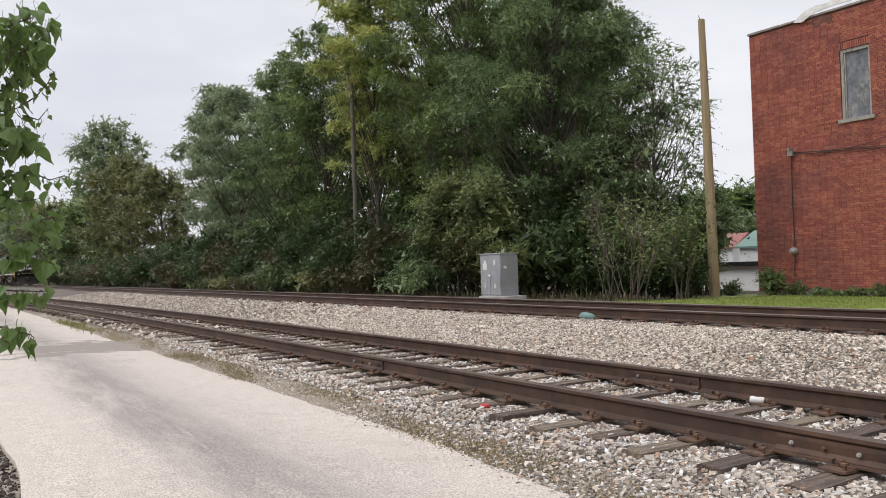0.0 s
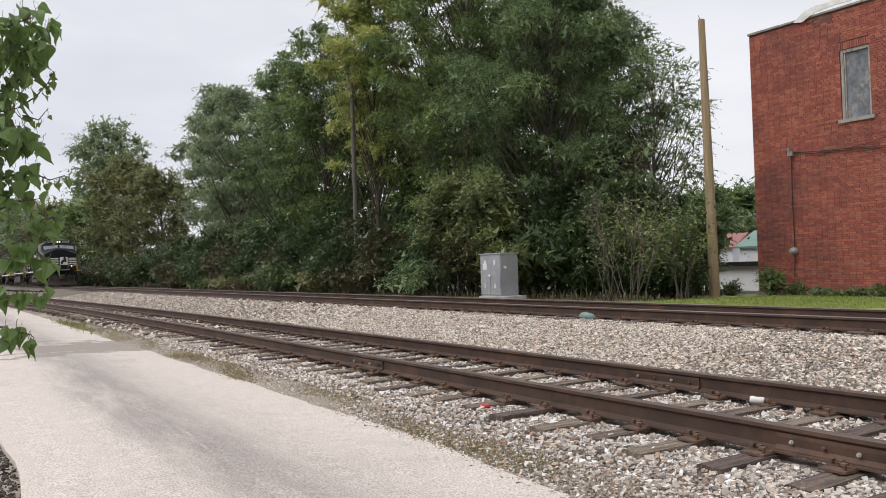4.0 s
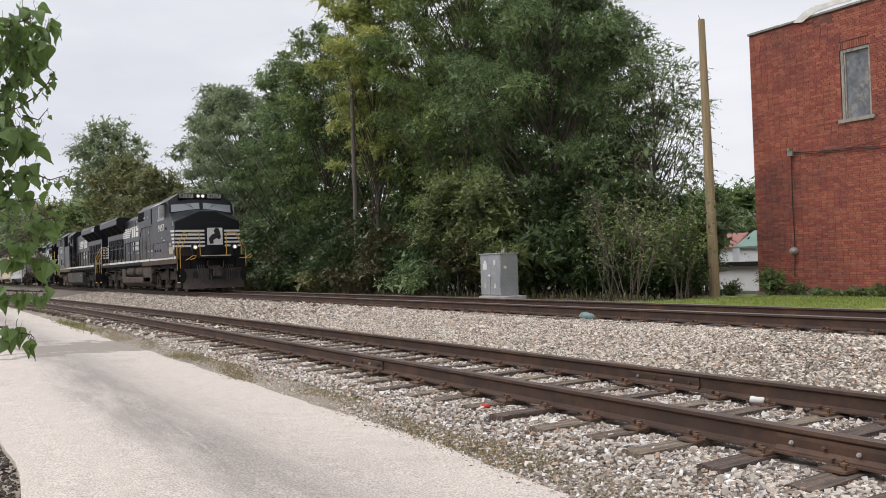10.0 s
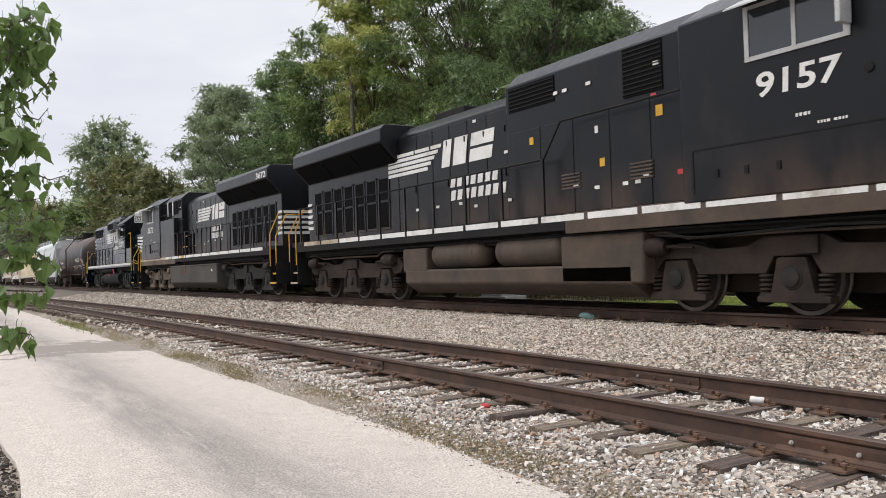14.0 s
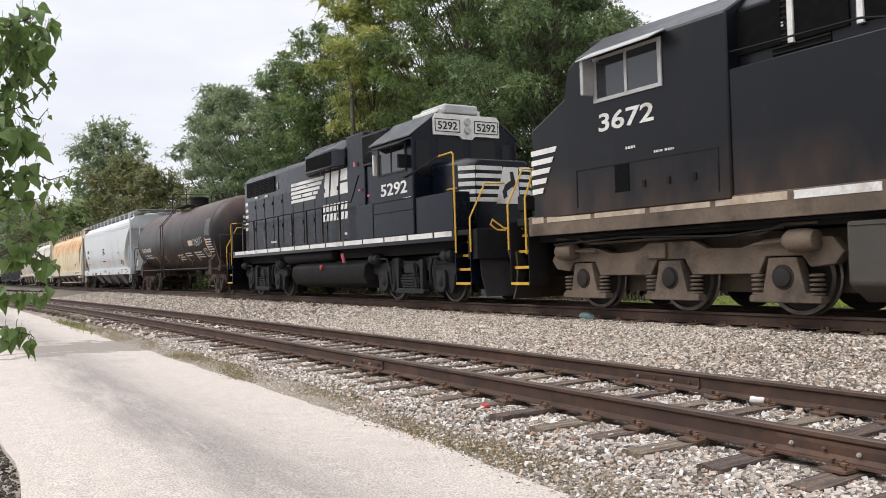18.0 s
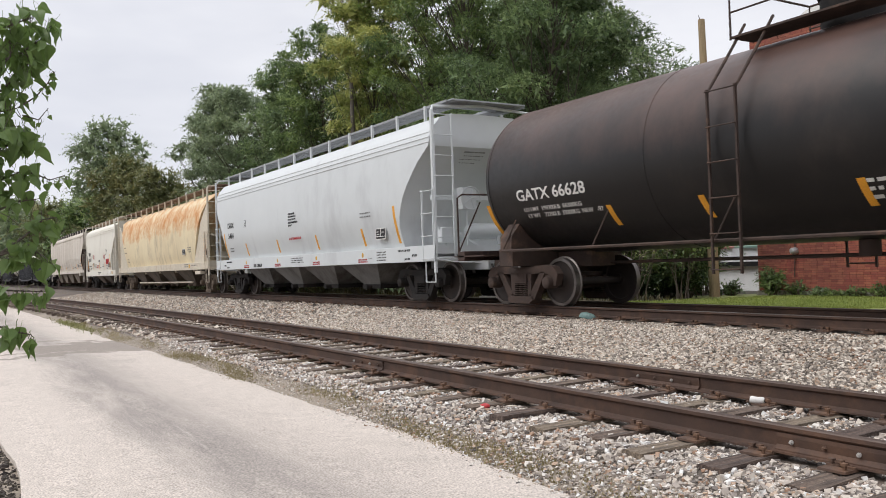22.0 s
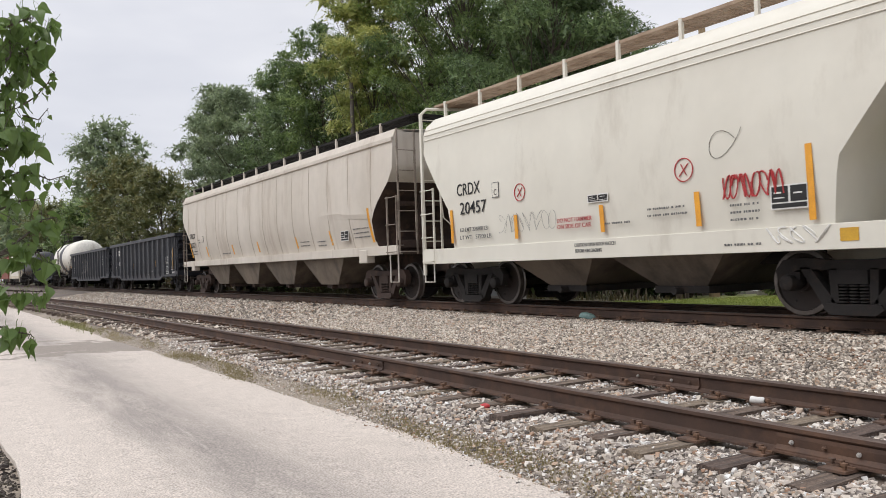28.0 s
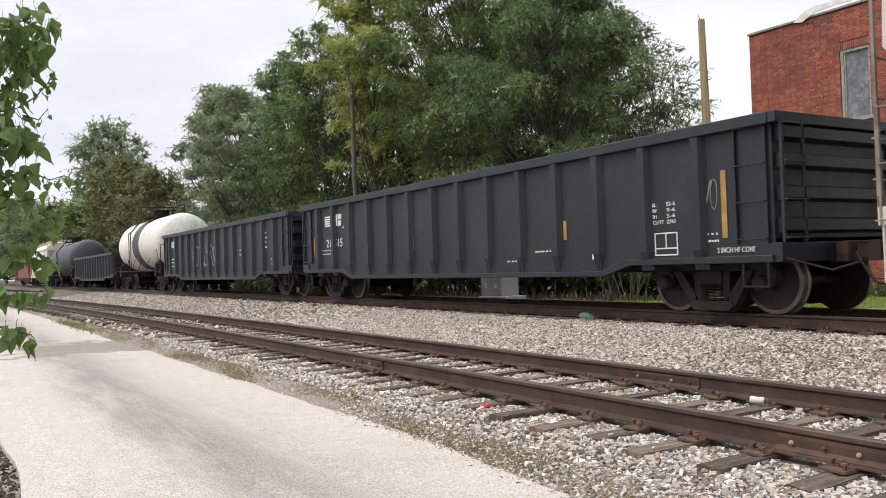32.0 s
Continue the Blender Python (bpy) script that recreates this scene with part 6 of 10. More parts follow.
    if not late:
        for y, x, z in ((-0.15, 9.735, 3.42), (-0.12, 9.74, 3.04)):
            gi = Mesh()
            gi.tube([(x - 0.02, y - 0.28, z - 0.04), (x + 0.07, y - 0.28, z - 0.06), (x + 0.07, y + 0.28, z - 0.06), (x - 0.02, y + 0.28, z - 0.04)], 0.012, 6)
            part("nose_grab_iron", gi, D, car)
        for x0, x1, z0, z1, mat, label in ((9.44, 9.60, 3.06, 3.28, "board_pale", "faded beige notice"), (8.82, 8.98, 2.17, 2.30, "white", "small white notice"), (9.50, 9.62, 1.97, 2.07, "white", "small white notice"), (9.46, 9.64, 1.76, 1.94, "rust_walk", "faded brown notice")):
            part("notice", plaque(Mesh(), x0, x1, z0, z1, -1.533, -1), M[mat], car, label, smooth=False)
        vc = Mesh()
        vc.lathe([(0.02, -1.56), (0.06, -1.555), (0.07, -1.52)], "y", (8.19, 0, 3.0), 12)
        part("side_vent_cap", vc, D, car)
    lv = Mesh()
    lv.tube([(10.5, -1.25, 1.45), (10.8, -1.2, 1.5), (10.9, -1.0, 1.66), (10.92, -0.88, 1.64), (10.9, -0.95, 1.52), (10.8, -1.1, 1.47)], 0.018, 6)
    lv.tube([(10.5, 1.2, 1.5), (10.75, 1.45, 1.52), (10.82, 1.68, 1.70), (10.8, 1.74, 1.60), (10.76, 1.62, 1.50), (10.7, 1.45, 1.48)], 0.018, 6)
    part("uncoupling_lever", lv, M["yellow"], car)
    # rear end stripes under the radiator
    for k in range(5):
        z0 = 2.05 + 0.175 * k
        part("end_stripe", Mesh().box(-10.008, -10.0, -1.0, 1.0, z0, z0 + 0.09), M["white"], rad, smooth=False)
        for s2 in (-1, 1):
            part("end_stripe", Mesh().prism([(-10.0, z0), (-9.62 - 0.03 * k, z0), (-9.58 - 0.03 * k, z0 + 0.09), (-10.0, z0 + 0.09)], min(s2 * 1.05, s2 * 1.074), max(s2 * 1.05, s2 * 1.074)), M["white"], rad, smooth=False)
    if late:
        lettering(number, -8.9, 3.96, 0.95, 0.2, near * 1.532, rad, M["white"], side=near)
    # fuel tank, reservoirs, trucks
    tk = Mesh()
    x0, x1 = -3.45, 4.35
    if not late:
        tk.loft([[(x, -1.10, 0.22), (x, -1.42, 0.45), (x, -1.42, 0.76), (x, 1.42, 0.76), (x, 1.42, 0.45), (x, 1.10, 0.22)] for x in (x0 + 0.1, x1 - 0.25)])
        tk.box(x0, -2.35, -1.42, 1.42, 0.70, 1.25)
        tk.loft([[(x, -1.42, 0.45), (x, -1.42, 1.28), (x, 1.42, 1.28), (x, 1.42, 0.45)] for x in (2.35, x1)])
        tk.box(-2.35, 2.35, -0.7, 0.7, 0.7, 1.3)
    else:
        tk.loft([[(x - 0.0, -1.10, 0.22), (x, -1.46, 0.45), (x, -1.46, 1.22), (x, 1.46, 1.22), (x, 1.46, 0.45), (x, 1.10, 0.22)] for x in (-3.75, 3.7)])
    ft = part("fuel_tank", tk, fuel, car, "dusty fuel tank", bevel=0.04)
    if late:
        for s2 in (-1, 1):
            part("fuel_gauge", Mesh().box(0.88, 0.96, *sorted((s2 * 1.46, s2 * 1.475)), 0.80, 1.16), M["red"], ft, "red fuel sight gauge", smooth=False)
            part("tank_lip", Mesh().box(-3.7, 3.66, *sorted((s2 * 1.455, s2 * 1.475)), 1.16, 1.21), fuel, ft, bevel=0.006)
            part("notice", Mesh().box(-3.2, -3.0, *sorted((s2 * 1.46, s2 * 1.466)), 0.92, 1.0), M["white"], ft, smooth=False)
    if not late:
        for s2 in (-1, 1):
            for a, b in ((-2.25, -0.2), (0.2, 2.3)):
                rv = Mesh()
                rv.lathe([(0.05, a), (0.2, a + 0.04), (0.28, a + 0.14), (0.30, a + 0.25), (0.30, b - 0.25), (0.28, b - 0.14), (0.2, b - 0.04), (0.05, b)], "x", (0, s2 * 1.14, 1.07), 20)
                rv.lathe([(0.305, a + 0.28), (0.305, a + 0.33)], "x", (0, s2 * 1.14, 1.07), 20)
                rv.lathe([(0.305, b - 0.33), (0.305, b - 0.28)], "x", (0, s2 * 1.14, 1.07), 20)
                part("air_reservoir", rv, fuel, ft)
    pi = Mesh()
    for s2 in (-1, 1):
        pi.tube([(-9.0, s2 * 1.35, 1.28), (-4, s2 * 1.35, 1.30), (4.5, s2 * 1.35, 1.30), (9, s2 * 1.35, 1.26)], 0.03, 6)
        pi.tube([(4.6, s2 * 1.4, 1.2), (5.5, s2 * 1.4, 1.12), (7.5, s2 * 1.4, 1.2), (9.3, s2 * 1.4, 1.14)], 0.02, 6)
    part("brake_pipe", pi, D, car)
    three_axle_truck(car, 6.8, dirt, 1)
    three_axle_truck(car, -6.8, M["truck_dark"] if late else dirt, -1)
    return car


def two_axle_loco_truck(car, x, mat):
    """A two-axle locomotive truck: humped cast frame, round-ended journal boxes, swing hangers and leaf springs, brake cylinders."""
    m = Mesh()
    m.box(-1.9, 1.9, -0.55, 0.55, 0.30, 1.08).box(-0.3, 0.3, -1.1, 1.1, 0.5, 0.95)
    t = part("bogie", m, mat, car, at=pose(x, 0, 0))
    ax = 1.3715
    for sy in (-1, 1):
        a, b = sorted((sy * 0.98, sy * 1.12))
        half = [(0.0, 0.98), (0.45, 0.98), (0.62, 1.02), (0.80, 1.08), (1.0, 1.06), (1.15, 0.98), (1.70, 0.98), (1.95, 0.95), (2.08, 0.82), (2.06, 0.68),
                (1.86, 0.64), (1.80, 0.34), (1.74, 0.22), (1.60, 0.22), (1.58, 0.64), (1.16, 0.64), (1.14, 0.22), (1.00, 0.22), (0.94, 0.34), (0.88, 0.60), (0.70, 0.74), (0.45, 0.80), (0.0, 0.80)]
        f = Mesh()
        f.prism(half + [(-q[0], q[1]) for q in half[::-1][1:-1]], a, b)
        part("side_frame", f, mat, t, bevel=0.02)
        a2, b2 = sorted((sy * 1.12, sy * 1.15))
        for e in (-1, 1):
            rim = Mesh()
            rim.prism([(e * 1.10, 0.93), (e * 1.70, 0.93), (e * 1.94, 0.88), (e * 1.94, 0.83), (e * 1.70, 0.88), (e * 1.10, 0.88)], a2, b2)
            part("frame_flange", rim, mat, t, bevel=0.006)
            j = Mesh()
            arc = [(e * ax + 0.20 * math.cos(math.pi * (1 + k / 8)), 0.42 + 0.18 * math.sin(math.pi * (1 + k / 8))) for k in range(9)]
            j.prism(arc + [(e * ax + 0.20, 0.66), (e * ax + 0.15, 0.74), (e * ax - 0.15, 0.74), (e * ax - 0.20, 0.66)], *sorted((sy * 1.02, sy * 1.20)))
            jb = part("journal_box", j, mat, t, bevel=0.014)
            c = Mesh()
            c.lathe([(0.02, sy * 1.245), (0.075, sy * 1.245), (0.10, sy * 1.23), (0.105, sy * 1.215), (0.135, sy * 1.215), (0.15, sy * 1.20)], "y", (e * ax, 0, 0.508), 20)
            part("bearing_cap", c, M["truck_dark"], jb)
            for q in (-0.27, 0.27):
                part("pedestal_bolt", Mesh().lathe([(0.022, sy * 1.12), (0.022, sy * 1.16)], "y", (e * ax + q, 0, 0.30), 6), mat, t)
            hl = Mesh()
            hl.prism([(e * 0.50, 1.0), (e * 0.66, 1.0), (e * 0.63, 0.30), (e * 0.53, 0.30)], *sorted((sy * 1.12, sy * 1.24)))
            part("hanger_link", hl, mat, t, bevel=0.014)
            br = Mesh()
            x0 = e * 1.78
            br.lathe([(0.03, x0 - 0.24), (0.12, x0 - 0.22), (0.145, x0 - 0.12), (0.145, x0 + 0.12), (0.12, x0 + 0.2), (0.05, x0 + 0.24)], "x", (0, sy * 1.20, 1.06), 18)
            br.lathe([(0.16, x0 + 0.02), (0.16, x0 + 0.06)], "x", (0, sy * 1.20, 1.06), 18)
            part("brake_cylinder", br, mat, t)
            ls = Mesh()
            ls.tube([(x0 - e * 0.24, sy * 1.20, 1.06), (e * 1.12, sy * 1.22, 1.04), (e * 0.98, sy * 1.22, 0.80), (e * 0.96, sy * 1.20, 0.42)], [0.025, 0.032, 0.038, 0.028], 6)
            part("brake_lever", ls, mat, t)
            sh = Mesh()
            sh.prism([(e * 0.86, 0.30), (e * 0.93, 0.28), (e * 0.90, 0.52), (e * 0.88, 0.72), (e * 0.80, 0.72), (e * 0.82, 0.5)], *sorted((sy * 0.72, sy * 0.84)))
            part("brake_shoe", sh, mat, t, bevel=0.008)
            sp = Mesh()
            sp.tube([(e * 2.0, sy * 1.05, 1.2), (e * 2.12, sy * 0.95, 0.8), (e * 2.05, sy * 0.80, 0.25), (e * 1.95, sy * 0.76, 0.16)], 0.022, 6)
            part("sand_pipe", sp, mat, t)
        pk = Mesh()
        pk.prism([(-0.66, 0.20), (0.66, 0.20), (0.70, 0.26), (0.60, 0.32), (-0.60, 0.32), (-0.70, 0.26)], *sorted((sy * 1.06, sy * 1.25)))
        part("spring_plank", pk, mat, t, bevel=0.012)
        for k in range(5):
            w = 0.46 - 0.03 * abs(k - 2)
            bow = [(-w, 0.36 + k * 0.062), (0, 0.34 + k * 0.062 + 0.006 * k), (w, 0.36 + k * 0.062), (w, 0.40 + k * 0.062), (0, 0.38 + k * 0.062 + 0.006 * k), (-w, 0.40 + k * 0.062)]
            part("spring_leaf", Mesh().prism(bow, *sorted((sy * 1.10, sy * 1.21))), mat, t, smooth=False)
        bx = Mesh()
        bx.prism([(-0.30, 0.68), (0.30, 0.68), (0.34, 0.80), (0.22, 0.90), (-0.22, 0.90), (-0.34, 0.80)], *sorted((sy * 1.08, sy * 1.19)))
        part("bolster_end", bx, mat, t, bevel=0.014)
        dm = Mesh()
        dm.tube([(0.30, sy * 1.27, 0.92), (0.36, sy * 1.28, 0.62)], 0.045, 8).tube([(0.36, sy * 1.28, 0.62), (0.42, sy * 1.27, 0.34)], 0.028, 8)
        part("damper", dm, mat, t)
    for e in (-1, 1):
        wheelset(t, e * ax, 0.508)


def small_diesel():
    """The four-axle road switcher, cab towards +x."""
    car = thing("locomotive", "black four-axle diesel with white sill stripe and yellow rails", "locomotive", "locomotives of the train")
    B, D = M["black_clean"], M["black_dull"]
    f = Mesh()
    f.box(-8.0, 7.9, -1.1, 1.1, 1.12, 1.46)
    part("underframe", f, D, car, bevel=0.008)
    part("walkway_deck", Mesh().box(-8.3, 8.2, -1.455, 1.455, 1.46, 1.57), D, car, bevel=0.008)
    for s in (-1, 1):
        part("side_sill", Mesh().box(-7.6, 7.65, min(s * 1.46, s * 1.50), max(s * 1.46, s * 1.50), 1.36, 1.58), B, car, bevel=0.008)
    for s in (-1, 1):
        st = Mesh()
        x = -7.3
        while x < 7.5:
            w = min(1.15, 7.62 - x)
            plaque(st, x, x + w - 0.05, 1.455, 1.57, s * 1.50, s)
            x += 1.18
        part("sill_stripe", st, M["white"], car, smooth=False)
    h = Mesh()
    h.loft([ring6(-7.75, 0.93, 1.57, 4.10, 4.28, 0.72), ring6(-7.65, 0.95, 1.57, 4.14, 4.33, 0.74), ring6(3.9, 0.95, 1.57, 4.14, 4.33, 0.74)])
    hood = part("long_hood", h, B, car, "black long hood with many doors", bevel=0.04)
    d = Mesh()
    d.loft([ring6(-1.55, 0.95, 3.70, 4.02, 4.26, 0.6), ring6(-1.1, 1.22, 3.72, 4.24, 4.52, 0.85), ring6(0.9, 1.22, 3.72, 4.24, 4.52, 0.85), ring6(1.38, 1.05, 3.72, 4.2, 4.50, 0.75)])
    db = part("brake_blister", d, B, car, bevel=0.03)
    for s in (-1, 1):
        q = Mesh()
        q.add([(-1.0, s * 1.235, 3.80), (0.85, s * 1.235, 3.80), (0.85, s * 1.235, 4.18), (-1.0, s * 1.235, 4.18)], [(0, 1, 2, 3)])
        part("intake_grille", q, M["screen"], db, smooth=False)
    bx = Mesh()
    bx.box(1.38, 2.5, -1.0, 1.0, 1.57, 4.52)
    part("blower_housing", bx, B, car, bevel=0.03)
    ac = Mesh()
    ac.box(4.65, 5.80, -0.48, 0.48, 4.46, 4.70)
    part("cooling_unit", ac, M["silver"], car, "pale roof cooling unit", bevel=0.04)
    hn = Mesh()
    hn.tube([(-3.7, 0, 4.2), (-3.7, 0, 4.55)], 0.03, 6)
    for y, d in ((-0.18, 1), (0.0, -1), (0.18, 1)):
        hn.lathe([(0.02, -3.7 - d * 0.2), (0.035, -3.7), (0.05, -3.7 + d * 0.25), (0.11, -3.7 + d * 0.42)], "x", (0, y, 4.60), 12)
    part("horn", hn, D, car, "cluster of roof horns")
    fl = Mesh()
    fl.box(2.5, 3.92, -1.05, 1.05, 3.55, 4.38)
    fb = part("filter_housing", fl, B, car, bevel=0.02)
    for s in (-1, 1):
        for k in range(22):
            sl = Mesh()
            sl.box(2.56 + k * 0.06, 2.59 + k * 0.06, min(s * 1.05, s * 1.075), max(s * 1.05, s * 1.075), 3.62, 4.32)
            part("filter_slat", sl, D, fb, smooth=False)
    for s in (-1, 1):
        g = Mesh()
        g.box(-7.35, -4.5, min(s * 0.95, s * 0.965), max(s * 0.95, s * 0.965), 3.56, 4.08)
        gr = part("radiator_grille", g, M["screen"], hood, smooth=False)
        for k in range(9):
            z0 = 3.585 + k * 0.055
            part("grille_slat", Mesh().box(-7.33, -4.52, min(s * 0.965, s * 0.980), max(s * 0.965, s * 0.980), z0, z0 + 0.018), D, gr, smooth=False)
        for k in range(7):
            x0 = -7.35 + k * 0.468
            part("grille_bar", Mesh().box(x0, x0 + 0.035, min(s * 0.965, s * 0.985), max(s * 0.965, s * 0.985), 3.56, 4.08), D, gr, smooth=False)
        part("sight_glass", Mesh().prism([(-4.2 + 0.05 * math.cos(k * 0.5236), 3.72 + 0.12 * math.sin(k * 0.5236)) for k in range(12)], *sorted((s * 0.95, s * 0.97))), M["silver"], hood, "small oval water sight glass", smooth=False)
        x = -7.3
        while x < 1.0:
            q = Mesh()
            q.box(x, x + 0.84, min(s * 0.95, s * 0.962), max(s * 0.95, s * 0.962), 1.66, 3.40).box(x + 0.74, x + 0.79, min(s * 0.96, s * 0.985), max(s * 0.96, s * 0.985), 2.3, 2.42).box(x + 0.74, x + 0.79, min(s * 0.96, s * 0.985), max(s * 0.96, s * 0.985), 3.1, 3.22)
            part("hood_door", q, B, hood, bevel=0.006)
            x += 0.9
        ls = Mesh()
        rng = random.Random(4)
        for _ in range(12):
            x0 = rng.uniform(-7.2, 3.4)
            z0 = rng.choice((1.8, 2.0, 3.43, 3.46))
            plaque(ls, x0, x0 + rng.choice((0.1, 0.16, 0.3)), z0, z0 + 0.06, s * 0.966, s)
        part("notice", ls, M["white"], hood, smooth=False)
        for k in range(5):
            z0 = 2.35 + k * 0.23
            w = 0.22 + 0.045 * k
            part("end_stripe", plaque(Mesh(), -7.62, -7.62 + w, z0, z0 + 0.11, s * 0.95, s, 0.006, 0.04), M["white"], hood, smooth=False)
        hand_rail(car, [(-7.9, 2.58), (2.6, 2.60), (3.1, 3.25)], D, s * 1.47, 1.57, [-7.6 + 1.18 * k for k in range(9)])
        wl = Mesh()
        wl.box(3.0, 3.9, min(s * 0.95, s * 1.5), max(s * 0.95, s * 1.5), 1.57, 2.45)
        part("battery_box", wl, B, car, bevel=0.02)
    fans = Mesh()
    for x in (-6.4, -5.2, -4.0, -0.6, 0.6):
        z = 4.33 if x < -2 else 4.52
        fans.lathe([(0.50, z - 0.05), (0.52, z + 0.07), (0.45, z + 0.10), (0.1, z + 0.06)], "z", (x, 0, 0), 18)
    part("roof_fan", fans, D, car)
    # cab and low nose
    c = Mesh()
    c.loft([ring6(3.92, 1.50, 1.57, 3.88, 4.42, 0.80), ring6(5.98, 1.50, 1.57, 3.88, 4.42, 0.80)])
    cab = part("cab", c, B, car, "black cab with grey roof", bevel=0.03)
    for s in (-1, 1):
        rf = Mesh()
        rf.prism([(s * 1.56, 3.84), (s * 1.56, 3.87), (s * 0.78, 4.455), (s * 0.78, 4.425)], 3.88, 5.99, "x")
        part("cab_roof", rf, M["roof_grey"], cab, "grey worn cab roof", smooth=False)
    for s in (-1, 1):
        fr = Mesh()
        a, b = sorted((s * 1.50, s * 1.52))
        for x0, x1, z0, z1 in ((4.30, 5.70, 3.06, 3.11), (4.30, 5.70, 3.70, 3.75), (4.30, 4.36, 3.11, 3.70), (5.64, 5.70, 3.11, 3.70), (4.95, 5.0, 3.11, 3.70)):
            fr.box(x0, x1, a, b, z0, z1)
        wf = part("window_frame", fr, M["mark_black"], cab, smooth=False)
        for x0, x1 in ((4.36, 4.95), (5.0, 5.64)):
            part("window_pane", Mesh().box(x0, x1, min(s * 1.503, s * 1.51), max(s * 1.503, s * 1.51), 3.11, 3.70), M["window"], wf, smooth=False)
        part("sunshade", Mesh().prism([(s * 1.5, 3.80), (s * 1.5, 3.78), (s * 1.78, 3.66), (s * 1.78, 3.68)], 4.2, 5.85, "x"), D, cab, smooth=False)
        part("front_window", Mesh().box(5.98, 5.99, min(s * 1.02, s * 1.40), max(s * 1.02, s * 1.40), 2.95, 3.75), M["dull_glass"], cab, smooth=False)
        part("front_window", Mesh().box(5.98, 5.99, min(s * 0.10, s * 0.82), max(s * 0.10, s * 0.82), 3.35, 3.82), M["dull_glass"], cab, smooth=False)
    part("mirror", Mesh().box(5.62, 5.68, -1.70, -1.53, 3.14, 3.45), D, cab, smooth=False)
    part("wind_deflector", Mesh().box(4.20, 4.26, -1.62, -1.53, 3.10, 3.62), M["white"], cab, "white wind deflector beside the window", smooth=False)
    nb = Mesh()
    nb.prism([(-0.93, 3.90), (-0.93, 4.30), (-0.86, 4.40), (0.86, 4.40), (0.93, 4.30), (0.93, 3.90), (0.22, 3.90), (0.14, 3.82), (-0.14, 3.82), (-0.22, 3.90)], 5.98, 6.04, "x")
    board = part("number_board", nb, M["white"], cab, "white number board panel")
    for y0 in (-0.90, 0.20):
        e = Mesh()
        for a in ((y0, y0 + 0.70, 3.97, 3.99), (y0, y0 + 0.70, 4.26, 4.28), (y0, y0 + 0.02, 3.99, 4.26), (y0 + 0.68, y0 + 0.70, 3.99, 4.26)):
            e.box(6.04, 6.046, *a)
        part("number_frame", e, M["mark_black"], board, smooth=False)
        lettering("5292", y0 + 0.08, 4.03, 0.54, 0.19, 6.041, board, M["mark_black"], front=True)
    for z0 in (4.24, 4.04):
        l = Mesh()
        l.lathe([(0.02, 6.09), (0.085, 6.09), (0.10, 6.04)], "x", (0, 0, z0), 14)
        part("headlight", l, M["silver"], board)
    part("roof_air_conditioner", Mesh().box(4.5, 5.7, -0.62, 0.62, 4.42, 4.60), M["white"], cab, "white roof air conditioner", bevel=0.03)
    n = Mesh()
    n.loft([ring6(5.98, 1.02, 1.57, 3.10, 3.24, 0.86), ring6(7.12, 1.02, 1.57, 3.06, 3.20, 0.86), ring6(7.42, 0.74, 1.57, 3.02, 3.16, 0.62)])
    nose = part("short_hood", n, B, car, "black low nose with white stripes", bevel=0.03)
    for k in range(5):
        z0 = 2.22 + k * 0.175
        for y0, y1 in ((-0.73, -0.02 - 0.035 * (4 - k)), (0.45, 0.73)):
            part("nose_stripe", Mesh().box(7.42, 7.428, y0, y1, z0, z0 + 0.095), M["white"], nose, smooth=False)
        for s in (-1, 1):
            part("nose_stripe", Mesh().add([(7.14, s * 1.012, z0), (7.42, s * 0.75, z0), (7.42, s * 0.75, z0 + 0.095), (7.14, s * 1.012, z0 + 0.095), (7.14, s * 1.0, z0), (7.41, s * 0.74, z0), (7.41, s * 0.74, z0 + 0.095), (7.14, s * 1.0, z0 + 0.095)], [(0, 1, 2, 3), (7, 6, 5, 4), (0, 4, 5, 1), (1, 5, 6, 2), (2, 6, 7, 3), (3, 7, 4, 0)]), M["white"], nose, smooth=False)
    part("emblem_panel", Mesh().prism([(-0.2, 2.18), (0.42, 2.18), (0.42, 3.0), (0.0, 3.0)], 7.428, 7.434, "x"), M["white"], nose, smooth=False)
    part("emblem_shape", Mesh().prism([(0.0, 2.28), (0.1, 2.34), (0.08, 2.46), (0.24, 2.56), (0.32, 2.5), (0.34, 2.62), (0.27, 2.9), (0.18, 2.9), (0.2, 2.7), (0.04, 2.6), (-0.04, 2.44)], 7.434, 7.438, "x"), M["mark_black"], nose, "plain black emblem shape", smooth=False)
    # lettering
    logo_blocks(car, -2.95, 2.97, 4.8, 0.70, -0.966, -1, 0.56)
    name_bars(car, -0.45, 2.25, 2.05, 0.50, -0.966, -1)
    lettering("5292", 4.38, 2.56, 1.32, 0.30, -1.502, cab, M["white"], slant=0.05)
    sm = Mesh()
    word_bars(sm, 5.5, 2.42, 0.4, 0.06, -1.502, 2)
    part("small_text", sm, M["white"], cab, smooth=False)
    sr = Mesh()
    for z0 in (2.15, 2.42):
        sr.box(3.95, 5.96, -1.52, -1.50, z0, z0 + 0.02)
    part("panel_seam", sr, D, cab, smooth=False)
    tg = Mesh()
    for x0, z0, w, h2 in ((1.95, 3.62, 0.09, 0.12), (2.2, 2.92, 0.1, 0.06), (2.75, 2.72, 0.12, 0.06)):
        plaque(tg, x0, x0 + w, z0, z0 + h2, -1.055)
    part("pink_tag", tg, M["pink"], car, smooth=False)
    wk = Mesh()
    wk.box(5.98, 7.6, -1.46, -1.02, 1.57, 2.42)
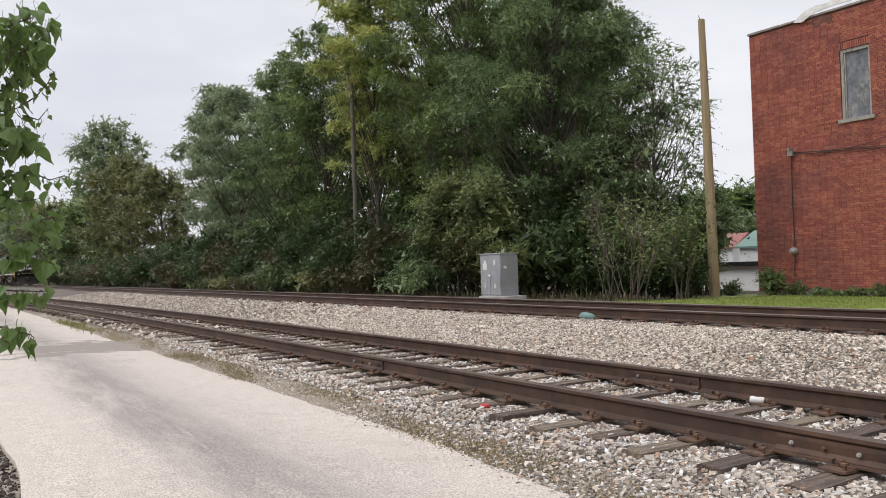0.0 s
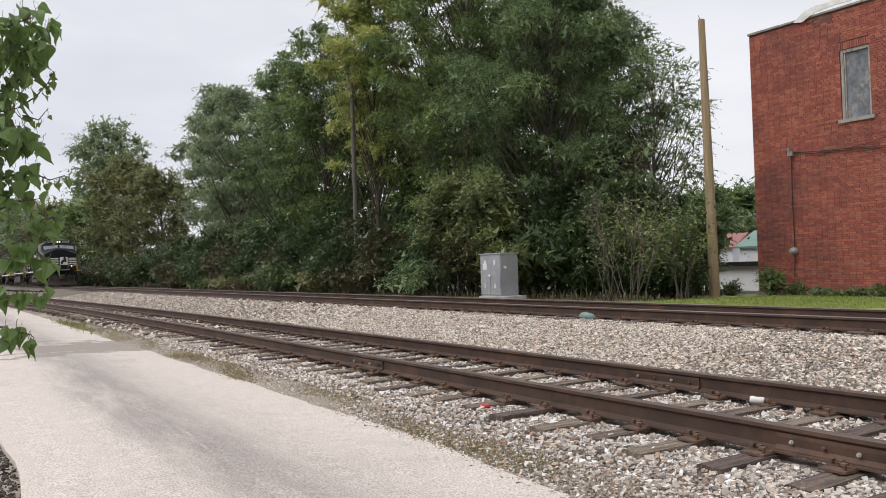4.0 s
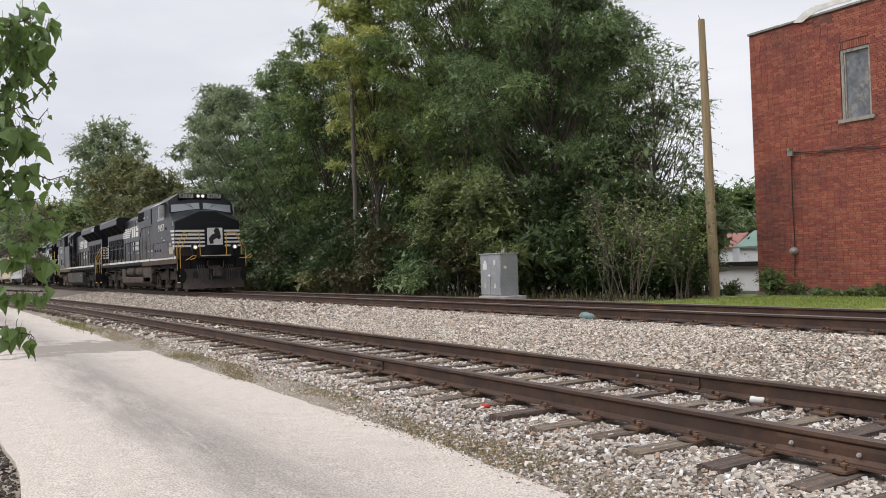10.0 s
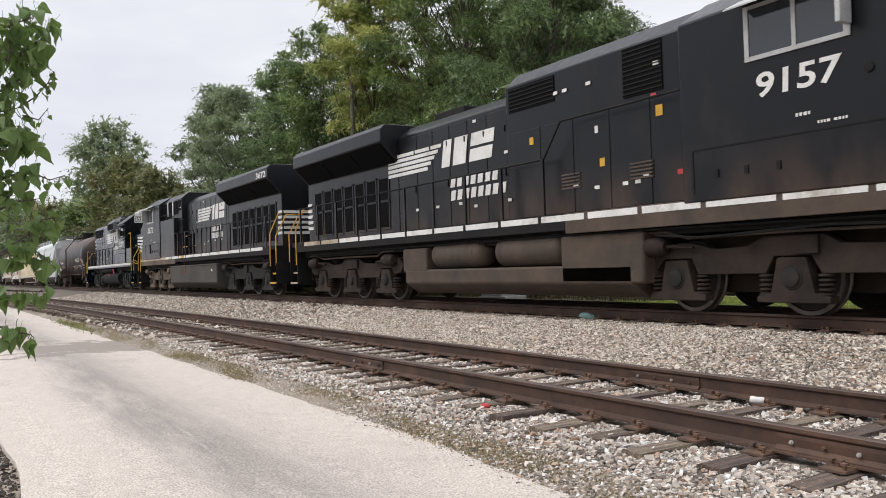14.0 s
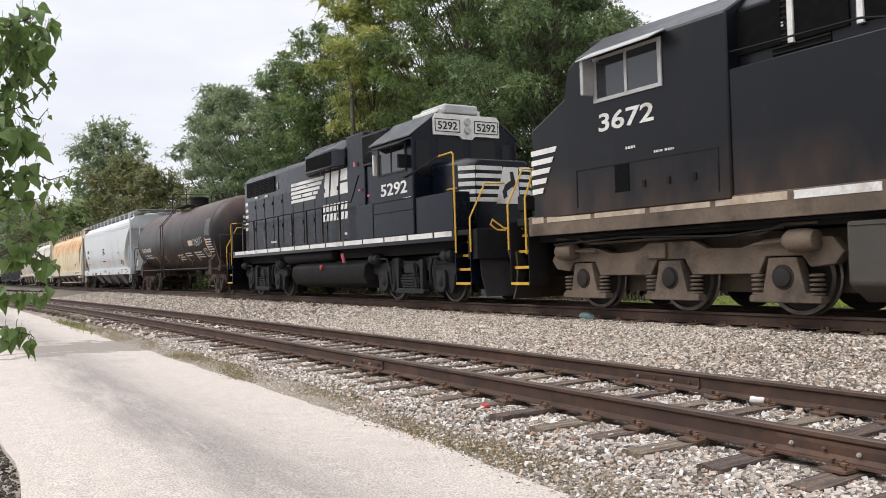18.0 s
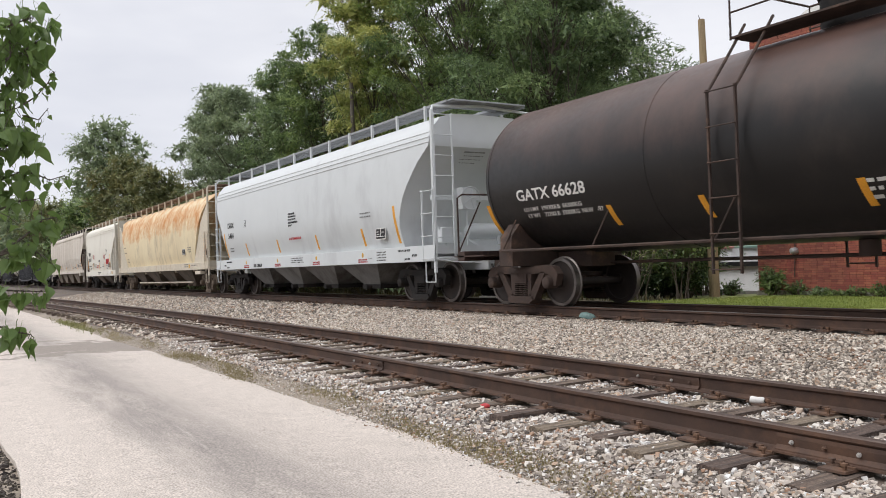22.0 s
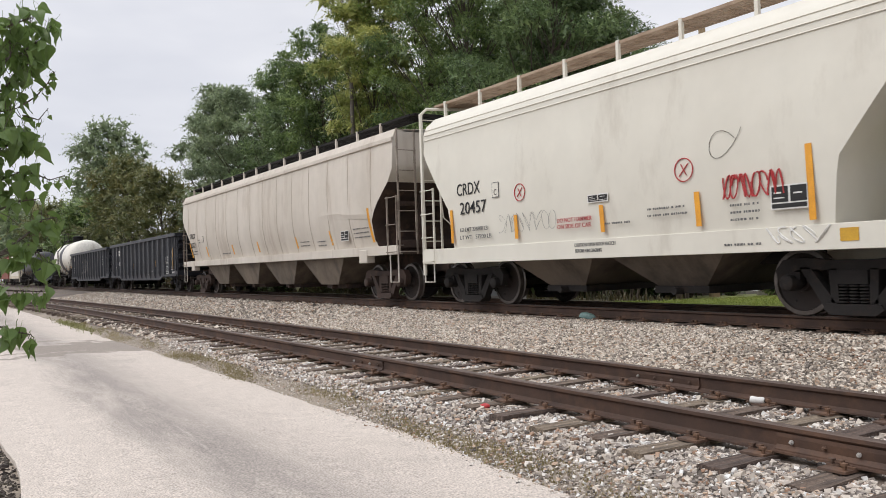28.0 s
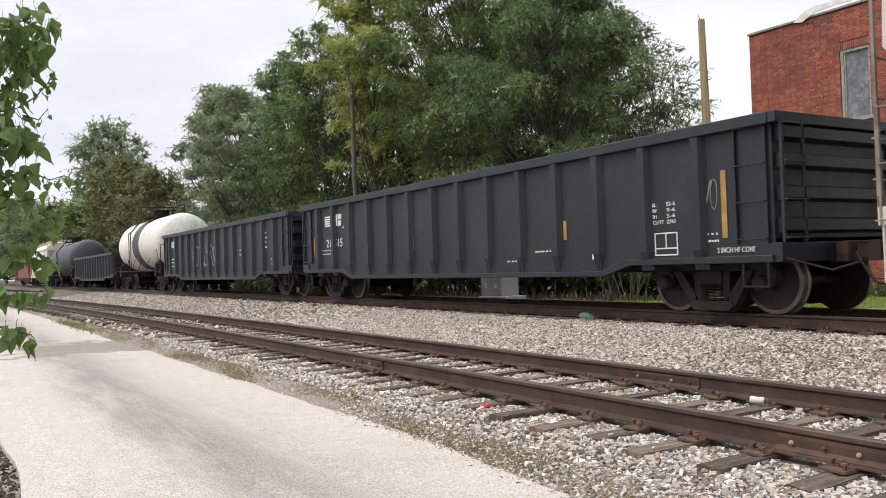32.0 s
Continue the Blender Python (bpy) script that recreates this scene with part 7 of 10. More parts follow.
    part("toolbox", wk, B, car, bevel=0.02)
    # ends
    for e_ in (1, -1):
        pb = Mesh()
        pb.box(min(e_ * 8.1, e_ * 8.45), max(e_ * 8.1, e_ * 8.45), -1.45, 1.45, 0.95, 1.57)
        part("pilot", pb, D, car, bevel=0.01)
        pw = Mesh()
        pw.loft([[(e_ * x, -1.35, z), (e_ * (x - 0.04), -1.35, z), (e_ * (x - 0.04), 1.35, z), (e_ * x, 1.35, z)] for x, z in ((8.40, 1.0), (8.45, 0.6), (8.62, 0.18))])
        part("snow_plough", pw, M["truck_dark"], car)
        coupler(car, e_ * 8.96, e_, M["grime"], 0.85)
        ho = Mesh()
        for y in (-0.7, -0.58, 0.5, 0.62):
            ho.tube([(e_ * 8.46, y, 1.15), (e_ * 8.66, y * 1.02, 0.8), (e_ * 8.74, y, 0.45), (e_ * 8.82, y * 0.95, 0.32)], 0.022, 6)
        part("brake_hose", ho, M["cable"], car)
        for s2 in (-1, 1):
            steps(car, min(e_ * 7.7, e_ * 8.25), max(e_ * 7.7, e_ * 8.25), s2 * 1.5, 1.57, s2, B, M["yellow"])
            gr = Mesh()
            zt = 3.2 if e_ > 0 else 2.6
            grab(gr, [(e_ * 7.72, s2 * 1.5, 1.1), (e_ * 7.72, s2 * 1.5, zt), (e_ * 7.62, s2 * 1.48, zt + 0.04), (e_ * 7.1, s2 * 1.48, zt + 0.02)], 0.02)
            grab(gr, [(e_ * 8.28, s2 * 1.5, 1.1), (e_ * 8.28, s2 * 1.5, 1.8), (e_ * 8.28, s2 * 1.1, 2.52), (e_ * 8.28, s2 * 0.6, 2.54)], 0.02)
            part("grab_rail", gr, M["yellow"], car, "yellow grab rail")
    st = Mesh()
    for z0 in (2.52, 2.36, 2.12):
        st.box(6.75, 7.1, -1.08, -1.02, z0, z0 + 0.03)
    part("nose_step", st, M["yellow"], car, smooth=False)
    hr = Mesh()
    hr.tube([(5.6, -1.53, 2.92), (6.2, -1.5, 3.02), (7.1, -1.48, 3.22)], 0.016, 6)
    part("cab_rail", hr, D, car)
    # tank, trucks
    t = Mesh()
    t.loft([[(x, -0.9, 0.30), (x, -1.3, 0.42), (x, -1.42, 0.65), (x, -1.38, 0.92), (x, -1.15, 1.06), (x, 1.15, 1.06), (x, 1.38, 0.92), (x, 1.42, 0.65), (x, 1.3, 0.42), (x, 0.9, 0.30)] for x in (-1.95, 3.1)])
    ft = part("fuel_tank", t, D, car, "black rounded fuel tank", bevel=0.03)
    for s in (-1, 1):
        rv = Mesh()
        rv.lathe([(0.03, -2.9), (0.13, -2.85), (0.18, -2.7), (0.18, 0.8), (0.13, 0.95), (0.03, 1.0)], "x", (0, s * 1.2, 1.24), 16)
        part("air_reservoir", rv, D, ft)
    vl = Mesh()
    vl.tube([(1.9, -1.4, 1.0), (1.9, -1.45, 1.25)], 0.05, 8)
    part("filler", vl, M["pink"], ft)
    vl = Mesh()
    vl.lathe([(0.02, -1.46), (0.07, -1.455), (0.08, -1.42)], "y", (0.4, 0, 0.9), 12)
    part("gauge", vl, M["red"], ft)
    two_axle_loco_truck(car, 5.18, M["truck_grey"])
    two_axle_loco_truck(car, -5.18, M["truck_grey"])
    return car


# ---- freight cars ----
def end_platform_gear(car, x, s, mat):
    """Brake wheel and stand on a car's end."""
    m = Mesh()
    for k in range(5):
        a = 6.2832 * k / 5
        m.tube([(x, -0.45, 2.35), (x, -0.45 + 0.24 * math.cos(a), 2.35 + 0.24 * math.sin(a))], 0.012, 5)
    ring = [(x, -0.45 + 0.26 * math.cos(6.2832 * k / 16), 2.35 + 0.26 * math.sin(6.2832 * k / 16)) for k in range(17)]
    m.tube(ring, 0.016, 5)
    part("brake_wheel", m, mat, car)
    b = Mesh()
    b.box(min(x, x - s * 0.22), max(x, x - s * 0.22), -0.68, -0.30, 2.1, 2.6).tube([(x - s * 0.1, -0.5, 2.1), (x - s * 0.1, -0.5, 1.1)], 0.02, 6)
    part("brake_housing", b, mat, car, bevel=0.02)
    r = Mesh()
    xr = x - s * 0.55
    r.lathe([(0.03, -0.25), (0.13, -0.21), (0.19, -0.10), (0.19, 0.62), (0.13, 0.73), (0.03, 0.77)], "y", (xr, 0, 1.62), 18)
    part("air_reservoir", r, mat, car)
    v = Mesh()
    v.box(xr - 0.16, xr + 0.16, -1.02, -0.62, 1.36, 1.72).lathe([(0.03, -0.60), (0.12, -0.58), (0.12, -0.42), (0.05, -0.38)], "y", (xr, 0, 1.50), 12)
    part("brake_valve", v, mat, car, bevel=0.025)
    p = Mesh()
    p.tube([(xr, -0.82, 1.36), (xr + s * 0.1, -0.86, 1.22), (xr - s * 0.35, -0.9, 1.16), (xr - s * 1.2, -0.9, 1.12)], 0.02, 6)
    p.tube([(xr, -0.4, 1.52), (xr + s * 0.16, -0.32, 1.44), (xr + s * 0.22, -0.1, 1.3), (xr + s * 0.3, 0.1, 0.95)], 0.018, 6)
    p.tube([(xr + s * 0.05, -1.0, 1.66), (xr + s * 0.2, -1.2, 1.9), (xr + s * 0.25, -1.25, 2.6)], 0.013, 6)
    part("brake_pipe", p, mat, car)
    k = Mesh()
    k.tube([(x + s * 0.02, -1.46, 1.0), (x + s * 0.22, -1.1, 0.92), (x + s * 0.36, -0.5, 0.88), (x + s * 0.45, -0.2, 0.98)], 0.016, 6)
    part("uncoupling_lever", k, mat, car)


def tank_car(label, body, half, r, cz, tx, truck_mat, band=None, marks=True, ladder_x=-1.0, seed=0):
    car = thing("tank_car", label, "tank car", "freight cars of the train")
    m = Mesh()
    prof = [(0.02, -half)]
    for k in range(1, 7):
        a = k / 6 * math.pi / 2
        prof.append((r * math.sin(a), -half + 0.62 * (1 - math.cos(a))))
    if band:
        prof += [(r, -band), (r, band)]
    prof += [(q[0], -q[1]) for q in prof[:7][::-1]]
    m.lathe(prof, "x", (0, 0, cz), 48)
    mats = [body]
    if band:
        mats.append(M["tank_dark"])
        for i in range(len(m.f)):
            if i // 48 == 7:
                m.mi[i] = 1
    tank = part("tank", m, mats, car)
    for x in (-half + 0.62, -half * 0.35, half * 0.33, half - 0.62):
        seams = Mesh()
        seams.lathe([(r + 0.001, x - 0.012), (r + 0.007, x - 0.006), (r + 0.007, x + 0.006), (r + 0.001, x + 0.012)], "x", (0, 0, cz), 48)
        part("weld_seam", seams, mats[0], tank)
    for e in (-1, 1):
        x0, x1 = sorted((e * (tx - 1.2), e * (half + 0.95)))
        sill = part("stub_sill", Mesh().box(x0, x1, -0.30, 0.30, 0.74, 1.05), truck_mat, car, bevel=0.01)
        part("bolster", Mesh().box(e * tx - 0.22, e * tx + 0.22, -1.42, 1.42, 0.78, 1.12), truck_mat, sill, bevel=0.01)
        for y in (-1, 1):
            part("saddle", Mesh().prism([(y * 0.3, 1.05), (y * 1.42, 1.08), (y * 1.40, 1.35), (y * 1.18, 1.62), (y * 0.9, 1.3), (y * 0.3, 1.06)], e * tx - 0.18, e * tx + 0.18, "x"), truck_mat, sill, bevel=0.01)
        x0, x1 = sorted((e * (half + 0.35), e * (half + 0.6)))
        part("end_beam", Mesh().box(x0, x1, -1.48, 1.48, 0.92, 1.12), truck_mat, sill, bevel=0.01)
    for e in (-1, 1):
        coupler(car, e * (half + 0.9), e, truck_mat)
        x = e * (half + 0.6)
        rl = Mesh()
        rl.tube([(x, -1.45, 1.1), (x, -1.45, 2.25), (x - e * 0.1, -1.40, 2.32), (x, 0, 2.34), (x - e * 0.1, 1.40, 2.32), (x, 1.45, 2.25), (x, 1.45, 1.1)], 0.02, 6)
        rl.tube([(x, -1.45, 1.1), (x - e * 0.85, -1.45, 2.1)], 0.016, 6)
        part("end_rail", rl, truck_mat, car)
        wk = Mesh()
        wk.box(min(e * (half - 0.35), e * (half + 0.75)), max(e * (half - 0.35), e * (half + 0.75)), -1.48, 1.48, 1.0, 1.03)
        part("end_platform", wk, truck_mat, car)
    for y in (-1, 1):
        hr = Mesh()
        hr.tube([(-tx, y * 1.50, 1.08), (tx, y * 1.50, 1.04)], 0.028, 6)
        for x in [-tx + 2 * tx * k / 5 for k in range(6)]:
            hr.tube([(x, y * 1.50, 1.06), (x + 0.25, y * 1.33, cz - r * 0.55)], 0.016, 5)
        part("side_rail", hr, truck_mat, car)
        side_ladder(car, ladder_x - 0.24, ladder_x + 0.24, y * (r + 0.09), (0.6, cz + 0.7), truck_mat)
        lt = Mesh()
        for x in (ladder_x - 0.24, ladder_x + 0.24):
            lt.tube([(x, y * (r + 0.09), cz + 0.65), (x, y * (r * 0.72), cz + r * 0.85), (x, y * 0.7, cz + r + 0.25)], 0.022, 6)
        part("ladder_top", lt, truck_mat, car)
    d = Mesh()
    d.lathe([(0.42, cz + r - 0.1), (0.42, cz + r + 0.40), (0.45, cz + r + 0.41), (0.45, cz + r + 0.47), (0.2, cz + r + 0.53), (0.02, cz + r + 0.54)], "z", (0.0, 0, 0), 20)
    part("manway_dome", d, M["black_dull"], car)
    pf = Mesh()
    pf.box(-1.3, 1.3, -0.95, -0.45, cz + r + 0.02, cz + r + 0.05).box(-1.3, 1.3, 0.45, 0.95, cz + r + 0.02, cz + r + 0.05)
    pl = part("top_platform", pf, truck_mat, car)
    tr = Mesh()
    for y in (-0.95, 0.95):
        tr.tube([(-1.3, y, cz + r), (-1.3, y, cz + r + 0.75), (1.3, y, cz + r + 0.75), (1.3, y, cz + r)], 0.018, 6)
        tr.tube([(-1.3, y, cz + r + 0.4), (1.3, y, cz + r + 0.4)], 0.014, 6)
    tr.tube([(-1.3, -0.95, cz + r + 0.75), (-1.3, 0.95, cz + r + 0.75)], 0.018, 6)
    part("platform_rail", tr, truck_mat, pl)
    under = Mesh()
    under.lathe([(0.03, 2.2), (0.16, 2.25), (0.16, 3.2), (0.03, 3.25)], "x", (0, -0.3, 0.85), 12).tube([(-tx + 1, 0.2, 0.8), (tx - 1, 0.2, 0.8)], 0.03, 6).lathe([(0.14, cz - r - 0.22), (0.14, cz - r + 0.1)], "z", (0.1, 0, 0), 12)
    part("brake_gear", under, truck_mat, car)
    freight_truck(car, tx, M["truck_rust"] if truck_mat is M["truck_rust"] else M["truck_dark"])
    freight_truck(car, -tx, M["truck_rust"] if truck_mat is M["truck_rust"] else M["truck_dark"])

    def curved(x0, x1, z0, z1, dx=0.0, off=0.006):
        """A patch laid on the round shell."""
        q = Mesh()
        n = 5
        vs = []
        for k in range(n):
            z = z0 + (z1 - z0) * k / (n - 1)
            y = -math.sqrt(max(r * r - (z - cz) ** 2, 0)) - off
            for x in (x0 + dx * k / (n - 1), x1 + dx * k / (n - 1)):
                vs += [(x, y, z), (x, y + 0.01, z)]
        fs = []
        for k in range(n - 1):
            a, b = k * 4, k * 4 + 4
            fs += [(a, a + 2, b + 2, b), (a + 1, b + 1, b + 3, a + 3), (a, b, b + 1, a + 1), (a + 2, a + 3, b + 3, b + 2)]
        q.add(vs, fs + [(0, 1, 3, 2), (4 * n - 4, 4 * n - 2, 4 * n - 1, 4 * n - 3)])
        return q
    if marks:
        for x, z0, z1 in ((-6.98, 1.35, 2.0), (-3.65, 1.42, 1.76), (-1.7, 1.42, 1.75), (0.75, 1.4, 1.74), (2.15, 1.38, 1.75), (3.75, 1.4, 1.78), (5.95, 1.4, 2.28)):
            if abs(x) < half - 0.1:
                part("reflector_strip", curved(x, x + 0.11, z0, z1, -0.02), M["orange_tape"], tank)
        part("bare_patch", curved(6.0, 6.62, 2.38, 3.05), M["patch_grey"], tank, "pale square patch")
        for x0, x1, z0, z1 in ((3.3, 3.95, 2.05, 2.27),):
            part("notice", curved(x0, x1, z0, z1), M["car_tan_plain"], tank)
        for text, x0, z0, w, h in (("GATX 66628", -5.95, 2.0, 1.92, 0.215), ("LD LMT  190300LB  86300KG", -5.85, 1.80, 1.62, 0.075), ("LT WT    72700LB  33000KG  NEW   -97", -5.80, 1.68, 2.05, 0.075)):
            v, faces = letter_mesh(text, 0.018 if h > 0.1 else 0.006)
            lo, hi = v.min(0), v.max(0)
            q = (v - lo) / (hi - lo)
            zz = z0 + q[:, 1] * h
            mb = Mesh()
            mb.add(np.stack([x0 + q[:, 0] * w, -np.sqrt(r * r - (zz - cz) ** 2) - 0.001 - 0.004 * q[:, 2], zz], -1), faces)
            part("lettering", mb, M["white"], tank, "white car marks", smooth=False)
        rng = random.Random(seed)
        tb = Mesh()
        for bx, bz, w, rows in ((0.85, 1.68, 0.8, 3), (2.25, 1.72, 0.9, 2), (3.8, 1.72, 1.1, 3), (6.0, 2.18, 1.0, 6), (5.4, 1.55, 0.5, 1)):
            for q in range(rows):
                u = 0.0
                while u < w:
                    ww = rng.uniform(0.06, 0.2)
                    if bx + u + ww < half - 0.55:
                        c = curved(bx + u, bx + u + ww, bz - q * 0.10, bz - q * 0.10 + 0.045)
                        tb.add(c.v, c.f)
                    u += ww + 0.04
        part("small_text", tb, M["white"], tank, smooth=False)
        fr = Mesh()
        for x0, x1, z0, z1 in ((5.28, 5.72, 1.52, 1.54), (5.28, 5.72, 1.84, 1.86), (5.28, 5.30, 1.54, 1.84), (5.70, 5.72, 1.54, 1.84), (5.48, 5.50, 1.54, 1.84)):
            c = curved(x0, x1, z0, z1)
            fr.add(c.v, c.f)
        part("stencil_frame", fr, M["white"], tank, smooth=False)
        gf = Mesh()
        path = []
        for k in range(60):
            u = k / 59
            x = 4.1 + 1.3 * u + 0.10 * math.sin(u * 47)
            z = 2.18 + 0.13 * math.sin(u * 39) + 0.06 * math.sin(u * 83)
            path.append((x, -math.sqrt(r * r - (z - cz) ** 2) - 0.008, z))
        gf.tube(path, 0.010, 4)
        part("graffiti_stroke", gf, M["silver"], tank, "thin white scrawl", smooth=False)
        eb = Mesh()
        for k, (z0, w) in enumerate(((3.0, 0.85), (2.84, 0.62), (2.70, 0.7), (2.56, 0.6))):
            for j in range(6):
                y0 = -0.30 + w * j / 6
                d = math.sqrt(max(1 - ((z0 - cz) ** 2 + y0 ** 2) / (r * r), 0))
                x = half - 0.62 + 0.62 * d + 0.012
                eb.box(x - 0.008, x, y0, y0 + w / 6 * 0.75, z0, z0 + (0.10 if k == 0 else 0.055))
        part("end_text", eb, M["white"], tank, smooth=False)
    else:
        for x in (-half * 0.6, -half * 0.1, half * 0.4, half * 0.85):
            part("reflector_strip", curved(x, x + 0.11, 1.4, 1.8), M["orange_tape"], tank)
    return car


def barrel_width(z, z0, z1, tuck, most=1.54):
    """Half width of a side that swells out from the sill to its fullest below mid-height."""
    q = (z - z0) / (z1 - z0)
    return most - tuck * (1 - math.sin(math.pi / 2 * min(1.0, max(0.0, q / 0.45)))) - 0.05 * max(0.0, (q - 0.55) / 0.45) ** 2


def curved_strip(car, x, z0, z1, w, slant, skin):
    """An amber strip that follows the swell of the side."""
    m = Mesh()
    n = 5
    rows = []
    for k in range(n):
        z = z0 + (z1 - z0) * k / (n - 1)
        dx, y = slant * k / (n - 1), -skin(z)
        rows.append([(x + dx - w / 2, y - 0.006, z), (x + dx + w / 2, y - 0.006, z), (x + dx + w / 2, y + 0.004, z), (x + dx - w / 2, y + 0.004, z)])
    m.loft(rows)
    part("reflector_strip", m, M["orange_tape"], car, smooth=False)


def hopper_car(label, mat, frame_mat, L, tx, truck_mat, side_top=3.62, top=4.28, bulge=0.06, cut=((1.3, 6.75), (2.02, 6.69), (2.87, 7.5), (3.62, 8.1)), end_mat=None, sill=(0.94, 1.30), ribs=0, hoppers=4, walk_mat=None, flat_end=False, hw=1.5, posts=True, lines=True, chute=None, tuck=0.0, gear=None, rounded=False, barrel=0.0, shift=0.0, walk_z=0.13, ladder_mat=None, brake_ends=(-1, 1), chute_y=0.90):
    """A covered hopper: bellied side sheets that slope in at the ends, roof with walkway, side sills, ladders, outlet gates."""
    chute = chute or M["chute_grey"]
    gear = gear or frame_mat
    ladder_mat = ladder_mat or gear
    car = thing("covered_hopper", label, "hopper car", "freight cars of the train")
    m = Mesh()
    zs = [sill[1], 1.42, 1.55, 1.8, 2.03, 2.25, 2.45, 2.7, 2.9, 3.2, 3.35, 3.52, side_top]
    lv = []
    for z in zs:
        q = (z - sill[1]) / (side_top - sill[1])
        xe = float(np.interp(z, [q_[0] for q_ in cut], [q_[1] for q_ in cut]))
        lv.append((z, xe, hw - tuck + bulge * math.sin(math.pi * min(1, q * 1.1)) - 0.02))
    if barrel:
        lv = [(z, xe, barrel_width(z, sill[1], side_top, barrel)) for z, xe, w in lv]
    if rounded:
        # one continuous barrel curve from the sill to the roof
        lv = [(z, xe, float(np.interp(z, (1.3, 1.55, 1.8, 2.45, 2.9, 3.2, 3.35, 3.75), (1.37, 1.43, 1.475, 1.52, 1.515, 1.475, 1.445, 1.31)))) for z, xe, w in lv]
        lv += [(side_top + 0.12, L - 0.15, 1.24), (side_top + 0.28, L - 0.15, 1.08), (top - 0.10, L - 0.15, 0.85), (top, L - 0.15, 0.35)]
    else:
        lv += [(side_top + 0.10, L - 0.15, hw - 0.02), (side_top + 0.30, L - 0.15, hw - 0.10), (top - 0.10, L - 0.15, 1.16), (top - 0.02, L - 0.15, 0.85), (top, L - 0.15, 0.35)]
    nx = 14
    rings = []
    for z, xe, w in lv:
        dx = shift * min(1.0, max(0.0, (3.5 - z) / 0.4))
        ring = [(dx - xe + 2 * xe * k / nx, -w, z) for k in range(nx + 1)] + [(dx + xe - 2 * xe * k / nx, w, z) for k in range(nx + 1)]
        rings.append(ring)
    m.loft(rings)
    per = 2 * nx + 2
    for i in range(len(m.mi)):
        level, col = divmod(i, per)
        if end_mat and level < len(lv) - 1 and col in (nx, per - 1) and lv[level][0] < cut[-2][0] - 0.05:
            m.mi[i] = 1
    body = part("body", m, [mat, end_mat] if end_mat else mat, car, bevel=0.0)
    if lines:
        for dz in (0.02, 0.13, 0.25):
            z = side_top - 0.04 + dz
            w = float(np.interp(z, [q[0] for q in lv], [q[2] for q in lv]))
            for s in (-1, 1):
                part("roof_bead", Mesh().tube([(-L + 0.16, s * (w + 0.004), z), (L - 0.16, s * (w + 0.004), z)], 0.013, 5), mat, body)
    elif not rounded:
        ln = Mesh()
        for s in (-1, 1):
            ln.box(-L + 0.15, L - 0.15, min(s * (hw - 0.05), s * (hw + 0.03)), max(s * (hw - 0.05), s * (hw + 0.03)), side_top, side_top + 0.11)
        part("top_chord", ln, frame_mat, body, bevel=0.01)
    for k in range(ribs):
        x = -L + 1.1 + (2 * L - 2.4) * k / (ribs - 1)
        for s in (-1, 1):
            rb = Mesh()
            pts = []
            for z, xe, w in lv[:len(zs)]:
                if abs(x) < xe:
                    pts.append((x, s * (w + 0.0), z))
            if len(pts) > 2:
                rb.tube(pts, 0.012, 5)
                part("side_seam", rb, M["car_seam"], body)
    # end bulkheads, slope stiffeners
    for e in (-1, 1):
        b = Mesh()
        x = e * (L - 0.55)
        b.box(min(x, x + e * 0.05), max(x, x + e * 0.05), -0.62, -0.54, sill[1], 2.6).box(min(x, x + e * 0.05), max(x, x + e * 0.05), 0.54, 0.62, sill[1], 2.6)
        b.box(min(x - e * 0.1, x), max(x - e * 0.1, x), -1.2, 1.2, 2.35, 2.45)
        part("end_brace", b, gear, car)
        if flat_end:
            for s in (-1, 1):
                fe = Mesh()
                fe.prism([(e * (cut[0][1] - 0.1), sill[1]), (e * (L - 0.14), sill[1]), (e * (L - 0.14), side_top), (e * (cut[2][1] + 0.05), cut[2][0])], min(s * (hw - 0.10), s * (hw - 0.06)), max(s * (hw - 0.10), s * (hw - 0.06)))
                part("end_sheet", fe, frame_mat, car)
        pf = Mesh()
        pf.box(min(e * (L - 1.7), e * L), max(e * (L - 1.7), e * L), -hw, hw, sill[0] + 0.1, sill[0] + 0.16)
        pf.box(min(e * (L - 0.12), e * L), max(e * (L - 0.12), e * L), -hw, hw, sill[0], sill[0] + 0.34)
        pf.box(min(e * (L - 2.2), e * (L + 0.3)), max(e * (L - 2.2), e * (L + 0.3)), -0.3, 0.3, 0.72, sill[0] + 0.1)
        part("end_platform", pf, gear, car)
        coupler(car, e * (L + 0.57), e, truck_mat)
        for s in (-1, 1):
            if posts:
                po = Mesh()
                po.box(min(e * (L - 0.08), e * L), max(e * (L - 0.08), e * L), min(s * (hw - 0.05), s * hw), max(s * (hw - 0.05), s * hw), sill[0] - 0.25, top + 0.02)
                po.tube([(e * (L - 0.04), s * (hw - 0.03), top), (e * (L - 0.14), s * (hw - 0.12), top + 0.12), (e * (L - 0.14), 0, top + 0.2)], 0.035, 6)
                part("corner_post", po, frame_mat, car)
            end_ladder(car, e * L, e, s * (hw - 0.04), s * (hw - 0.52), (sill[0], top - 0.05), ladder_mat)
            side_ladder(car, min(e * (L - 0.04), e * (L - 0.52)), max(e * (L - 0.04), e * (L - 0.52)), s * (hw - 0.0), (sill[0], 2.55), ladder_mat)
            stp = Mesh()
            stp.tube([(e * (L - 0.05), s * (hw - 0.02), sill[0]), (e * (L - 0.05), s * (hw - 0.02), 0.48), (e * (L - 0.45), s * (hw - 0.02), 0.48), (e * (L - 0.45), s * (hw - 0.02), sill[0])], 0.018, 6)
